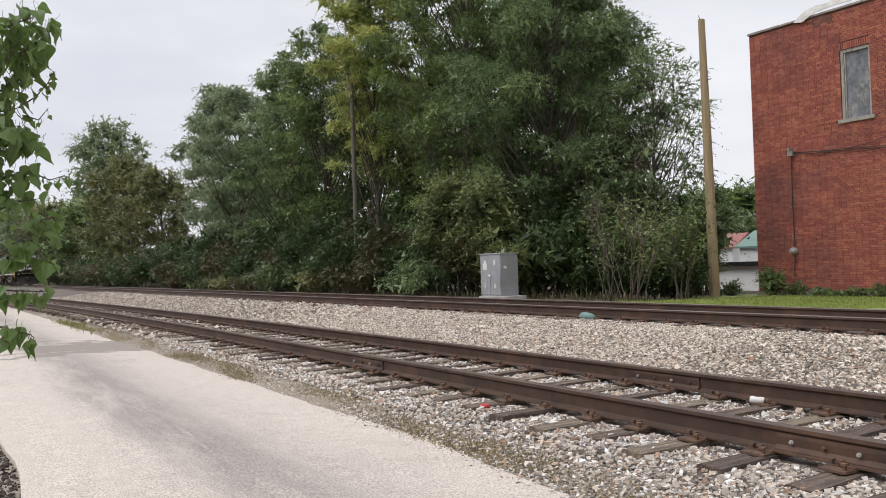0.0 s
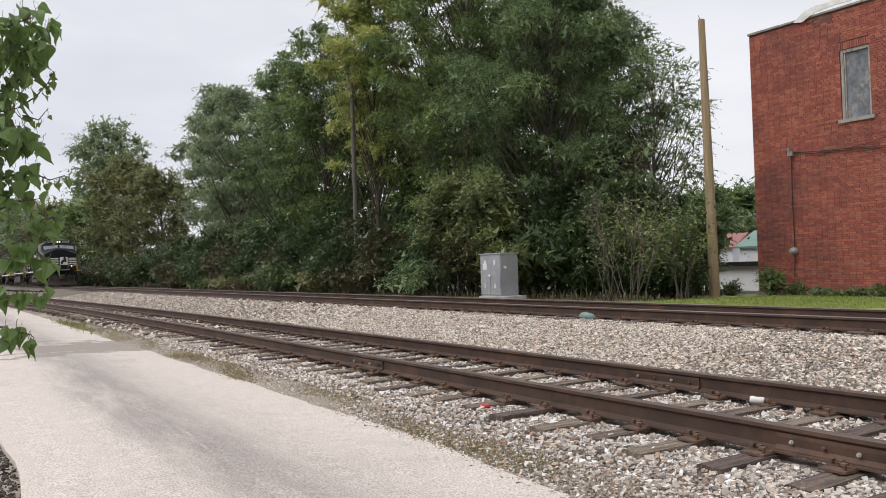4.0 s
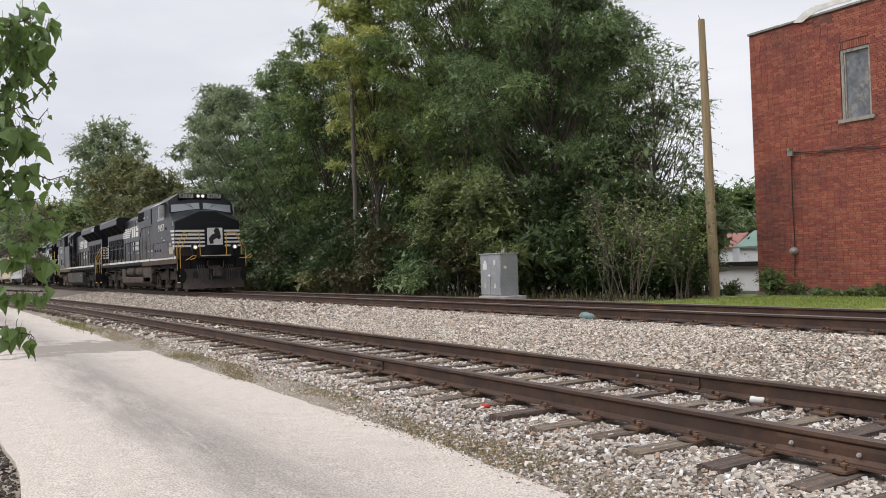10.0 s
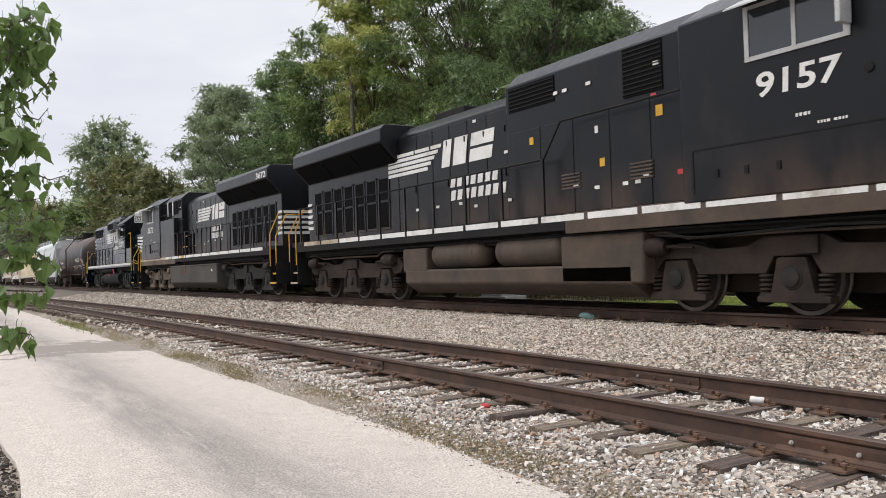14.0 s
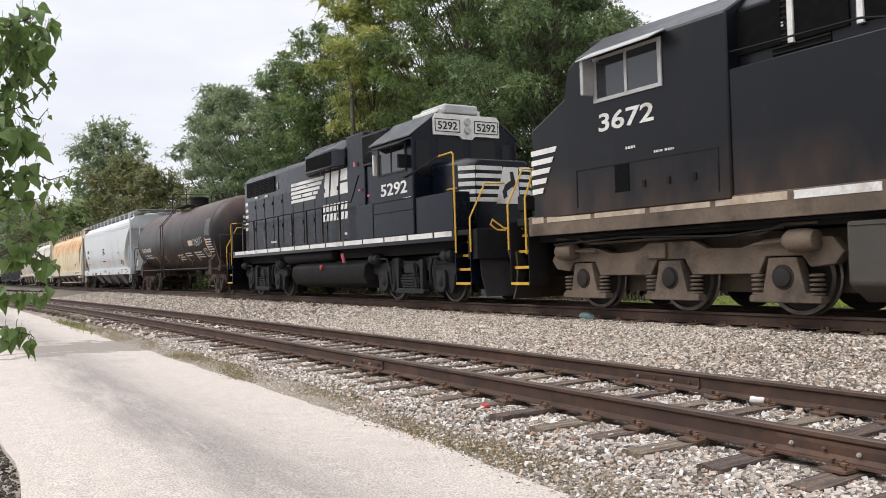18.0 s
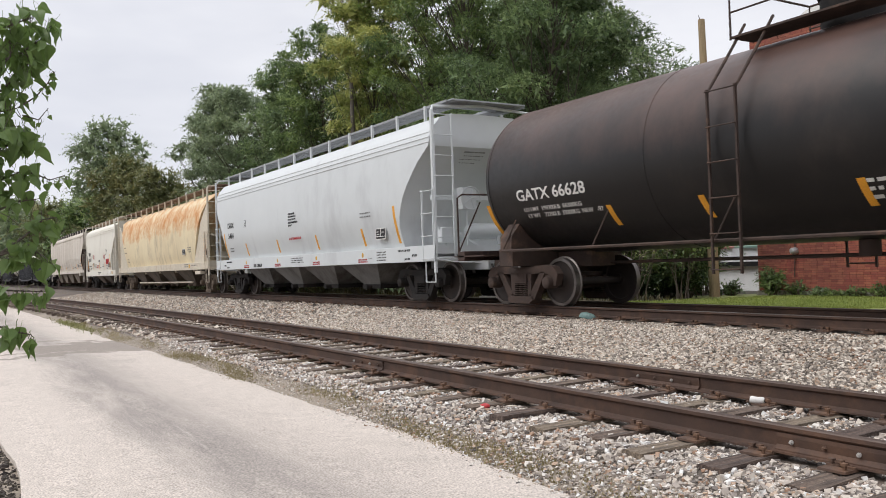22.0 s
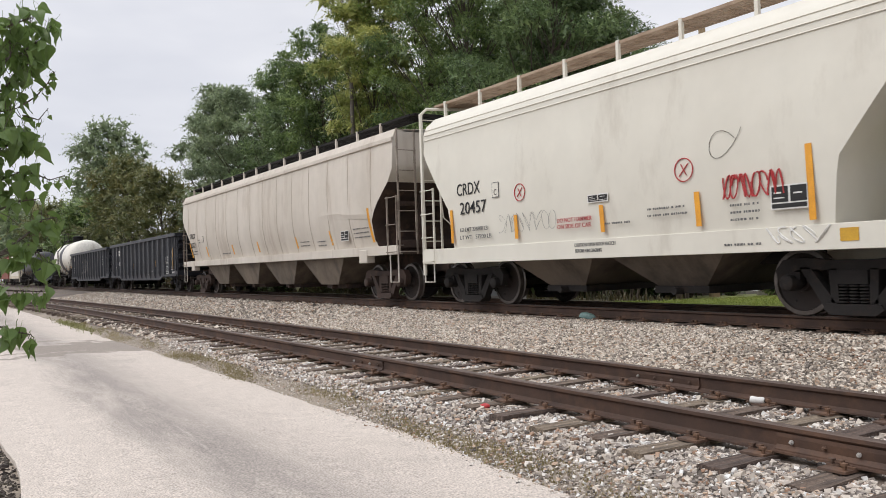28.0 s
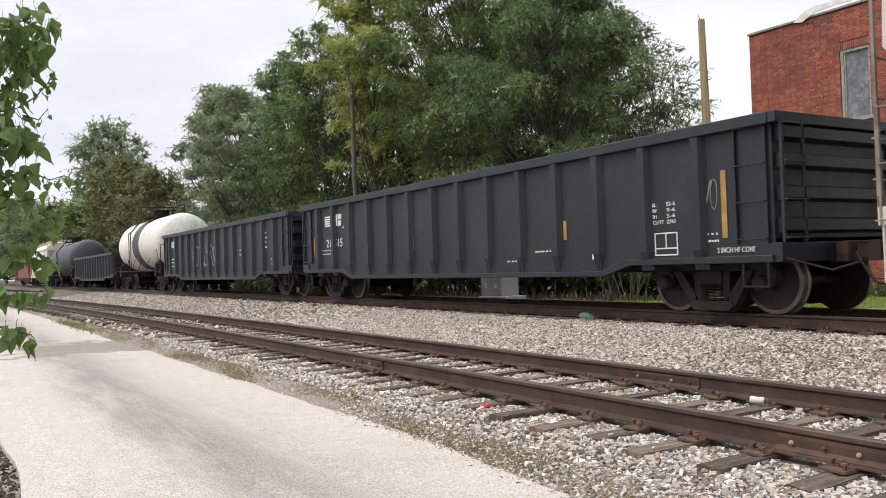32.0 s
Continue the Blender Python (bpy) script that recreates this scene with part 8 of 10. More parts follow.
            part("sill_step", stp, frame_mat, car)
        if e in brake_ends:
            end_platform_gear(car, e * (L - 0.1), e, gear)
    for s in (-1, 1):
        sl = Mesh()
        a, b = sorted((s * (hw - 0.02), s * (hw + 0.01)))
        sl.box(-L, L, a, b, sill[0], sill[1])
        ss = part("side_sill", sl, frame_mat, car, bevel=0.006)
        part("lower_flange", Mesh().box(-L, L, min(s * (hw - 0.12), s * (hw - 0.022)), max(s * (hw - 0.12), s * (hw - 0.022)), sill[0], sill[0] + 0.02), frame_mat, ss, smooth=False)
        part("upper_flange", Mesh().box(-L, L, min(s * (hw - 0.16), s * (hw - 0.022)), max(s * (hw - 0.16), s * (hw - 0.022)), sill[1] - 0.015, sill[1] + 0.005), frame_mat, ss, smooth=False)
    # outlets
    span = tx - 1.55
    for k in range(hoppers):
        x = -span + span * 2 * (k + 0.5) / hoppers
        w = span / hoppers
        h = Mesh()
        zt = sill[0] + 0.12
        h.loft([[(x - w * 0.92, -1.40, zt), (x + w * 0.92, -1.40, zt), (x + w * 0.92, 1.40, zt), (x - w * 0.92, 1.40, zt)], [(x - w * 0.34, -chute_y, 0.40), (x + w * 0.34, -chute_y, 0.40), (x + w * 0.34, chute_y, 0.40), (x - w * 0.34, chute_y, 0.40)]])
        hp = part("outlet_chute", h, chute, car)
        fl = Mesh()
        fl.add([(x - w * 0.95, -1.42, zt), (x + w * 0.95, -1.42, zt), (x + w * 0.36, -chute_y - 0.02, 0.40), (x - w * 0.36, -chute_y - 0.02, 0.40), (x - w * 0.95, -1.405, zt), (x + w * 0.95, -1.405, zt), (x + w * 0.36, -chute_y - 0.005, 0.40), (x - w * 0.36, -chute_y - 0.005, 0.40)],
               [(0, 1, 2, 3), (4, 7, 6, 5), (0, 3, 7, 4), (1, 5, 6, 2), (0, 4, 5, 1), (3, 2, 6, 7)])
        part("chute_face", fl, chute, hp, smooth=False)
        g = Mesh()
        g.box(x - w * 0.40, x + w * 0.40, -0.95, 0.95, 0.29, 0.40).lathe([(0.06, -1.12), (0.06, -0.9)], "y", (x, 0, 0.33), 10)
        part("outlet_gate", g, truck_mat, hp)
    cs = Mesh()
    cs.box(-L + 1.5, L - 1.5, -0.2, 0.2, 0.7, 0.98)
    part("centre_sill", cs, truck_mat, car)
    # roof walkway
    wm = walk_mat or frame_mat
    for s in (-1, 1):
        wk = Mesh()
        y0, y1 = sorted((s * 0.52, s * 1.08))
        n = int(L * 2 / 0.075)
        zw = top + walk_z
        for k in range(n):
            x = -L + 0.1 + (2 * L - 0.2) * k / (n - 1)
            wk.box(x - 0.018, x + 0.018, y0, y1, zw, zw + 0.03)
        for y in (y0, 0.5 * (y0 + y1), y1):
            wk.box(-L, L, y - 0.015, y + 0.015, zw - 0.01, zw + 0.04)
        w_ = part("roof_walkway", wk, wm, car, "slatted roof walkway", smooth=False)
        for k in range(int(L * 2 / 1.35)):
            x = -L + 0.5 + k * 1.37
            sp = Mesh()
            zz = side_top + 0.25
            sp.box(x - 0.03, x + 0.03, min(s * 1.06, s * 1.12), max(s * 1.06, s * 1.12), zz, zw + 0.05)
            part("walkway_post", sp, frame_mat, w_)
    hx = Mesh()
    n = max(3, int(L / 1.9))
    for k in range(n):
        x = -L + 1.5 + (2 * L - 3) * k / (n - 1)
        hx.lathe([(0.42, top - 0.05), (0.42, top + 0.1), (0.3, top + 0.14), (0.02, top + 0.15)], "z", (x, 0, 0), 16)
    part("roof_hatch", hx, mat, car)
    for e in (-1, 1):
        pl = Mesh()
        pl.box(min(e * (L - 0.75), e * (L + 0.12)), max(e * (L - 0.75), e * (L + 0.12)), -1.02, 1.02, top + walk_z + 0.01, top + walk_z + 0.05)
        part("end_walkway", pl, wm, car, bevel=0.01)
        freight_truck(car, e * tx, truck_mat)
    return car


def gondola(label, L, top, ribs_x, truck_mat, tx):
    car = thing("gondola_car", label, "gondola car", "freight cars of the train")
    G = M["gon_black"]
    for s in (-1, 1):
        m = Mesh()
        a, b = sorted((s * 1.40, s * 1.43))
        xb = L - 2.75
        m.prism([(-L, 0.80), (-xb, 0.80), (-xb + 0.55, 0.62), (xb - 0.55, 0.62), (xb, 0.80), (L, 0.80), (L, top - 0.05), (-L, top - 0.05)], a, b)
        sd = part("side_sheet", m, G, car)
        t = Mesh()
        a, b = sorted((s * 1.38, s * 1.55))
        t.box(-L - 0.02, L + 0.02, a, b, top - 0.16, top)
        part("top_chord", t, G, sd, bevel=0.012)
        q = Mesh()
        a, b = sorted((s * 1.42, s * 1.50))
        q.prism([(-L, 0.74), (-xb - 0.1, 0.74), (-xb + 0.5, 0.57), (xb - 0.5, 0.57), (xb + 0.1, 0.74), (L, 0.74), (L, 0.84), (xb, 0.84), (xb - 0.55, 0.66), (-xb + 0.55, 0.66), (-xb, 0.84), (-L, 0.84)], a, b)
        part("side_sill", q, G, sd, bevel=0.008)
        for x in ribs_x:
            r = Mesh()
            r.loft([[(x - 0.13, s * 1.43, z), (x - 0.07, s * (1.43 + d), z), (x + 0.07, s * (1.43 + d), z), (x + 0.13, s * 1.43, z)] for z, d in ((0.66, 0.03), (0.95, 0.10), (top - 0.14, 0.10))])
            part("side_rib", r, G, sd, smooth=False)
    fl = Mesh()
    fl.box(-L, L, -1.4, 1.4, 1.0, 1.06).box(-L, L, -0.25, 0.25, 0.7, 1.0)
    for x in (-tx, tx):
        fl.box(x - 0.2, x + 0.2, -1.4, 1.4, 0.72, 1.0)
    part("floor", fl, M["black_dull"], car)
    for e in (-1, 1):
        m = Mesh()
        m.box(min(e * (L - 0.03), e * L), max(e * (L - 0.03), e * L), -1.4, 1.4, 0.85, top - 0.04)
        en = part("end_sheet", m, G, car)
        for z in (1.12, 1.55, 1.98, 2.35):
            if z < top - 0.25:
                part("end_rib", Mesh().prism([(e * L, z), (e * (L + 0.16), z + 0.04), (e * (L + 0.16), z + 0.18), (e * L, z + 0.22)], -1.36, 1.36), G, en, smooth=False)
        c = Mesh()
        c.box(min(e * (L - 0.02), e * (L + 0.14)), max(e * (L - 0.02), e * (L + 0.14)), -1.53, 1.53, top - 0.15, top)
        part("end_chord", c, G, en, bevel=0.01)
        part("end_beam", Mesh().box(min(e * (L - 0.3), e * (L + 0.12)), max(e * (L - 0.3), e * (L + 0.12)), -1.46, 1.46, 0.74, 1.0), G, en, bevel=0.01)
        part("striker", Mesh().box(min(e * (L + 0.12), e * (L + 0.3)), max(e * (L + 0.12), e * (L + 0.3)), -0.3, 0.3, 0.72, 1.0), M["truck_rust"], en, bevel=0.01)
        coupler(car, e * (L + 0.62), e, M["truck_rust"])
        for s in (-1, 1):
            side_ladder(car, min(e * (L - 0.08), e * (L - 0.58)), max(e * (L - 0.08), e * (L - 0.58)), s * 1.46, (1.0, top - 0.12), G)
            end_ladder(car, e * (L + 0.14), e, s * 1.42, s * 0.98, (1.0, top - 0.12), G)
            stp = Mesh()
            stp.tube([(e * (L - 0.1), s * 1.46, 0.8), (e * (L - 0.1), s * 1.46, 0.42), (e * (L - 0.5), s * 1.46, 0.42), (e * (L - 0.5), s * 1.46, 0.8)], 0.018, 6)
            part("sill_step", stp, G, car)
        freight_truck(car, e * tx, truck_mat)
        cl = Mesh()
        cl.tube([(e * (L + 0.1), -1.4, 0.8), (e * (L + 0.45), -0.9, 0.62), (e * (L + 0.5), -0.3, 0.72)], 0.016, 6)
        part("uncoupling_lever", cl, M["truck_rust"], car)
    return car


def graffiti(car, x0, z0, w, h, y, seed, r, strokes, mat, label):
    """Spray-paint scribble: plain looping strokes without letters, each a part."""
    rng = random.Random(seed)
    for q in range(strokes):
        cx = x0 + w * (q + 0.5) / strokes
        a, b, c = rng.uniform(4, 8), rng.uniform(5, 10), rng.uniform(0, 6)
        m = Mesh()
        m.tube([(cx + w / strokes * 0.55 * math.sin(a * k / 14 + c), y, z0 + h * (0.5 + 0.48 * math.cos(b * k / 14 + c * 2))) for k in range(15)], r, 4)
        part("graffiti_stroke", m, mat, car, label, smooth=False)


TRAIN = []


def build_train():
    black_label = "black six-axle diesel with white nose stripes, headlights lit"
    a = big_diesel(black_label, "9157", -1, 0.65, M["grime_light"], M["grime"], False)
    TRAIN.append((a, 36.65, 0))
    b = big_diesel("black six-axle diesel running cab-last, dusty fuel tank", "3672", 1, 2.04, M["truck_dust"], M["tank_dust"], True)
    TRAIN.append((b, 14.36, 180))
    TRAIN.append((small_diesel(), -5.795, 0))
    t = tank_car("dark brown tank car with amber strips and grey scrawl", M["tank_brown"], 7.42, 1.49, 2.49, 6.39, M["truck_rust"], seed=3)
    TRAIN.append((t, -23.1, 0))

    # pale grey hopper
    h = hopper_car("clean pale grey covered hopper car", M["car_grey"], M["car_grey"], 8.25, 6.85, M["truck_dark"], cut=((1.3, 6.86), (1.85, 6.86), (2.1, 6.98), (2.55, 7.2), (2.95, 7.6), (3.45, 8.02), (3.55, 8.1)), barrel=0.2, shift=-0.25, walk_z=0.22, walk_mat=M["walk_grey"])

    def grey_skin(z):
        return barrel_width(z, 1.3, 3.62, 0.2)
    y = -1.545
    lettering("DAKX", -6.57, 2.46, 0.70, 0.20, y, h, M["mark_black"], bold=0.002)
    lettering("5464", -6.52, 2.08, 0.60, 0.20, y + 0.005, h, M["mark_black"], bold=0.002)
    for x, z0, z1 in ((-7.02, 1.40, 2.28), (-4.68, 1.41, 1.84), (-1.58, 1.42, 1.84), (1.58, 1.41, 1.84), (4.6, 1.40, 1.85), (6.46, 1.40, 2.30)):
        curved_strip(h, x, z0, z1, 0.10, -0.03, grey_skin)
    for x in (-4.64, -1.53, 1.62, 4.65):
        ring = [(x + 0.06 * math.cos(k * math.pi / 10), 1.165 + 0.06 * math.sin(k * math.pi / 10)) for k in range(20)]
        part("yellow_spot", Mesh().prism(ring, -1.512, -1.506), M["yellow"], h, "round yellow marking", smooth=False)
        lettering("ALL CAPS TO BE SECURED", x - 0.25, 1.035, 0.5, 0.036, -1.510, h, M["red"], bold=0.002)
        lettering("PRIOR TO RELEASE OF CAR", x - 0.25, 0.98, 0.52, 0.036, -1.510, h, M["red"], bold=0.002)
    data_panel(h, 5.42, 1.53, 0.52, 0.28, -1.50)
    tb = Mesh()
    for k in range(2):
        word_bars(tb, 4.62, 2.22 - 0.09 * k, 0.6, 0.045, y, 46 + k)
    for k in range(2):
        word_bars(tb, -6.55, 1.70 - 0.10 * k, 0.45, 0.06, -grey_skin(1.74 - 0.1 * k) - 0.003, 31 + k)
    for x, z, w, n in ((-0.35, 1.19, 1.0, 3), (5.0, 1.06, 0.2, 1), (5.45, 1.2, 0.5, 4)):
        for k in range(n):
            word_bars(tb, x, z - 0.065 * k, w, 0.045, -1.512, int(x * 7) + k)
    for k, (text, w) in enumerate((("CAUTION: DO NOT USE", 0.52), ("STEAM, BOILING WATER OR", 0.62), ("SHARP OBJECTS TO CLEAN.", 0.61), ("ENTER CAR WITH RUBBER SOLED", 0.76), ("SHOES ONLY", 0.28))):
        lettering(text, -0.42, 2.545 - 0.088 * k, w, 0.055, -1.544, h, M["mark_black"], bold=0.002)
    lettering("DO NOT HAMMER ON CAR", -0.42, 1.77, 0.95, 0.08, -1.522, h, M["red"], bold=0.002)
    lettering("CENTER FLOW", -3.5, 0.99, 0.5, 0.11, -1.510, h, M["mark_black"], bold=0.002)
    plaque(tb, -3.86, -3.58, 0.99, 1.10, -1.510)
    for x, dx in ((-6.9, -1), (6.55, 1)):
        lettering("2 INCH HF COMP SHOES", x, 1.19, 0.6, 0.05, -1.510, h, M["mark_black"], bold=0.002)
        lettering("LIFT HERE", x + (-0.3 if dx < 0 else 0.68), 1.07, 0.22, 0.05, -1.510, h, M["mark_black"], bold=0.002)
        lettering("JACK HERE", x + (0.03 if dx < 0 else 0.32), 0.985, 0.26, 0.05, -1.510, h, M["mark_black"], bold=0.002)
    plate = part("class_plate", Mesh().box(-4.70, -4.50, -1.546, -1.538, 2.42, 2.66), M["mark_black"], h, "small framed letter plate", smooth=False)
    part("plate_face", Mesh().box(-4.69, -4.51, -1.549, -1.546, 2.43, 2.65), M["car_grey"], plate, smooth=False)
    lettering("C", -4.64, 2.46, 0.08, 0.1, -1.549, h, M["mark_black"], bold=0.002)
    part("small_text", tb, M["mark_grey"], h, smooth=False)
    # small stencilled lines on the sloping end sheet
    eb, rng = Mesh(), random.Random(5)
    for k in range(7):
        z = 3.42 - 0.068 * k
        xe = 7.35 + (z - 2.95) * 0.84 + 0.25 * max(0.0, (z - 3.1) / 0.4)
        u, stop = -0.55 + rng.uniform(0, 0.15), 0.05 + rng.uniform(-0.15, 0.1)
        while u < stop:
            w = rng.uniform(0.03, 0.07)
            eb.prism([(xe - 0.02, z), (xe + 0.008, z), (xe + 0.036, z + 0.035), (xe + 0.01, z + 0.035)], u, u + w)
            u += w + rng.choice((0.015, 0.04))
    part("small_text", eb, M["mark_grey"], h, smooth=False)
    TRAIN.append((h, -40.25, 0))

    # tan rusted hopper
    o = hopper_car("tan covered hopper car streaked with orange rust", M["car_tan"], M["car_tan_plain"], 9.45, 8.0, M["truck_dust"], side_top=3.75, top=4.25, bulge=0.17, cut=((1.3, 7.2), (1.46, 7.19), (2.9, 8.1), (3.75, 8.75)), flat_end=True, lines=False, walk_mat=M["rust_walk"], hoppers=4, sill=(1.0, 1.3), chute=M["chute_tan"], tuck=0.09, rounded=True)
    data_panel(o, 5.35, 1.68, 0.5, 0.26, -1.488)
    tb = Mesh()
    for x, z, w, n in ((6.2, 1.95, 0.6, 3), (5.7, 1.22, 0.7, 2), (6.9, 1.18, 0.8, 1), (-7.6, 2.4, 0.5, 1), (-7.5, 2.1, 0.5, 1), (-6.9, 1.75, 0.4, 3)):
        for k in range(n):
            word_bars(tb, x, z - 0.09 * k, w, 0.05, -float(np.interp(z - 0.09 * k + 0.04, (1.3, 1.55, 1.8, 2.45), (1.37, 1.43, 1.475, 1.52))) - 0.004 if z > 1.3 else -1.512, int(x * 10) + k)
    part("small_text", tb, M["mark_grey"], o, smooth=False)
    reflector(o, 8.85, 1.42, 2.28, -1.49, 0.08)
    reflector(o, 6.55, 1.08, 1.24, -1.512, 0.2, mat=M["yellow"])
    pi = Mesh()
    pi.tube([(-6.5, -1.2, 0.92), (6.5, -1.2, 0.98)], 0.05, 8)
    pi.tube([(-5.5, -1.1, 0.42), (5.5, -1.1, 0.46)], 0.04, 8)
    part("unloading_pipe", pi, M["car_tan_plain"], o)
    bk = Mesh()
    bk.box(7.6, 8.35, -1.55, -1.35, 0.80, 0.95)
    part("bracket", bk, M["car_tan_plain"], o, bevel=0.02)
    # a black disc on the uncut sheet paints the hole's dark inside
    hole = [(9.12 + 0.13 * math.cos(k * math.pi / 10), 1.66 + 0.19 * math.sin(k * math.pi / 10)) for k in range(20)]
    part("access_hole", Mesh().prism(hole, -1.448, -1.438), M["screen"], o, "dark oval disc painting the shade in the access hole", smooth=False)
    TRAIN.append((o, -59.1, 0))

    # short cream hopper
    r = hopper_car("short cream covered hopper car with red scrawl", M["car_cream"], M["car_cream"], 5.65, 4.3, M["truck_dark"], side_top=3.65, top=4.25, cut=((1.2, 4.35), (2.0, 4.45), (3.19, 5.40), (3.3, 5.5)), hoppers=2, walk_mat=M["tan_walk"], walk_z=0.20, sill=(0.88, 1.2), chute=M["chute_tan"])
    y = -1.545
    lettering("CRDX", -4.08, 2.27, 0.85, 0.25, y, r, M["mark_black"], bold=0.002)
    lettering("20457", -3.98, 1.88, 0.95, 0.25, y, r, M["mark_black"], bold=0.002)
    for x, z0, z1 in ((-4.3, 1.3, 2.0), (-2.05, 1.3, 1.75), (0.3, 1.3, 1.75), (2.3, 1.28, 1.78), (4.1, 1.26, 2.22)):
        reflector(r, x, z0, z1, y, 0.095, -0.03)
    reflector(r, 4.55, 0.98, 1.14, -1.512, 0.24, mat=M["yellow"])
    data_panel(r, 3.5, 1.42, 0.55, 0.32, y)
    data_panel(r, -0.05, 1.80, 0.5, 0.14, y, M["mark_black"])
    for x, z, q in ((-1.92, 2.16, 0.16), (2.05, 2.12, 0.17)):
        ring = Mesh()
        ring.tube([(x + q * math.cos(6.2832 * k / 20), y - 0.004, z + q * math.sin(6.2832 * k / 20)) for k in range(21)], 0.009, 4)
        ring.tube([(x - q * 0.5, y - 0.004, z - q * 0.5), (x + q * 0.5, y - 0.004, z + q * 0.5)], 0.009, 4)
        ring.tube([(x + q * 0.3, y - 0.004, z - q * 0.5), (x - q * 0.3, y - 0.004, z + q * 0.5)], 0.008, 4)
        part("round_sign", ring, M["red"], r, "red-ringed round sign", smooth=False)
    graffiti(r, 2.75, 1.62, 0.95, 0.34, y - 0.004, 5, 0.013, 8, M["red"], "red spray scrawl")
    graffiti(r, 3.4, 0.98, 0.9, 0.22, -1.515, 9, 0.012, 5, M["white"], "white spray scrawl")
    graffiti(r, -2.6, 1.42, 1.7, 0.36, y - 0.001, 15, 0.0028, 9, M["mark_grey"], "thin grey scrawl")
    graffiti(r, 2.55, 2.2, 0.5, 0.4, y - 0.003, 16, 0.004, 1, M["grime"], "thin grey scrawl")
    tb = Mesh()
    for x, z, w, n in ((1.3, 1.58, 0.8, 2), (2.85, 1.52, 0.5, 3), (0.32, 1.42, 0.6, 1), (2.7, 0.98, 0.6, 1)):
        for k in range(n):
            word_bars(tb, x, z - 0.10 * k, w, 0.05, y if z > 1.2 else -1.512, int(x * 10) + k)
    lettering("DO NOT HAMMER", -0.86, 1.52, 0.90, 0.075, y, r, M["red"], bold=0.002)
    lettering("ON SIDE OF CAR", -0.86, 1.41, 0.88, 0.075, y, r, M["red"], bold=0.002)
    for text, x, z, w, h, q in (("LD LMT 226800 LB", -4.0, 1.52, 1.0, 0.085, y), ("LT WT   57200 LB", -4.0, 1.36, 1.12, 0.085, y), ("CAUTION OPEN ROOF HATCH", -0.46, 1.085, 1.0, 0.06, -1.512), ("BEFORE UNLOADING", -0.44, 0.985, 0.66, 0.06, -1.512)):
        lettering(text, x, z, w, h, q, r, M["mark_grey"], bold=0.002)
    plate = part("class_plate", Mesh().box(-2.80, -2.58, y - 0.010, y - 0.002, 2.13, 2.43), M["mark_grey"], r, "small framed letter plate", smooth=False)
    part("plate_face", Mesh().box(-2.785, -2.595, y - 0.013, y - 0.010, 2.145, 2.415), M["car_cream"], plate, smooth=False)
    lettering("C", -2.735, 2.18, 0.09, 0.11, y - 0.013, r, M["mark_grey"], bold=0.002)
    part("small_text", tb, M["mark_grey"], r, smooth=False)
    TRAIN.append((r, -75.3, 0))

    # dusty white ribbed hopper
    s = hopper_car("long dusty white covered hopper car with dented side", M["car_dusty"], M["car_dusty"], 9.9, 8.35, M["truck_rust"], side_top=3.86, top=4.2, barrel=0.2, cut=((1.36, 8.60), (1.55, 8.50), (2.04, 8.55), (2.37, 8.84), (2.94, 9.58), (3.0, 9.75)), end_mat=M["truck_rust"], ribs=14, hoppers=4, lines=False, walk_mat=M["black_dull"], sill=(1.14, 1.36), chute=M["chute_dust"], gear=M["truck_rust"], ladder_mat=M["ladder_dust"], posts=False, walk_z=0.27, brake_ends=(-1,), chute_y=1.15)
    y = -1.535
    def skin(z):
        return barrel_width(z, 1.36, 3.86, 0.2)
    lettering("STLX", -8.60, 2.30, 0.80, 0.21, -1.546, s, M["mark_black"], bold=0.002)
    lettering("9222", -8.56, 1.93, 0.76, 0.21, -1.532, s, M["mark_black"], bold=0.002)
    for x, z0, z1 in ((-8.68, 1.5, 2.12), (-6.35, 1.5, 1.9), (-3.0, 1.5, 1.85), (-0.2, 1.5, 1.85), (3.3, 1.5, 1.85), (5.9, 1.5, 1.9), (8.42, 1.48, 2.35)):
        curved_strip(s, x, z0, z1, 0.11, -0.03, skin)
    data_panel(s, 6.62, 1.58, 0.5, 0.28, -skin(1.86) - 0.003)
    tb = Mesh()
    for x, z, w, n in ((-8.55, 1.75, 0.8, 2), (7.4, 1.85, 0.9, 3), (-7.35, 2.2, 0.25, 2), (3.6, 1.66, 0.7, 2), (4.9, 1.62, 0.6, 2), (-4.4, 1.55, 1.0, 1)):
        for k in range(n):
            word_bars(tb, x, z - 0.11 * k, w, 0.05, -skin(z - 0.11 * k + 0.03) - 0.003, int(x * 10) + k)
    part("small_text", tb, M["mark_grey"], s, smooth=False)
    plate = part("class_plate", Mesh().box(-6.79, -6.57, -1.546, -1.538, 2.10, 2.34), M["mark_grey"], s, "small framed letter plate", smooth=False)
    part("plate_face", Mesh().box(-6.775, -6.585, -1.549, -1.546, 2.115, 2.325), M["car_dusty"], plate, smooth=False)
    # a creased dent: a swelling under a peaked fold, with a sharp lower lip
    dn = Mesh()
    fold = [(5.23, 2.36), (5.9, 2.56), (6.6, 2.74), (7.2, 3.0), (7.6, 2.72), (8.0, 2.42), (8.36, 2.14)]
    upper = [(x, -skin(z) - 0.001, z) for x, z in fold]
    lip = [(x, -skin(2.3) - (0.004, 0.014, 0.020, 0.022, 0.020, 0.014, 0.004)[k], 2.32 - 0.02 * k + (0.05 if k in (1, 2) else 0)) for k, (x, z) in enumerate(fold)]
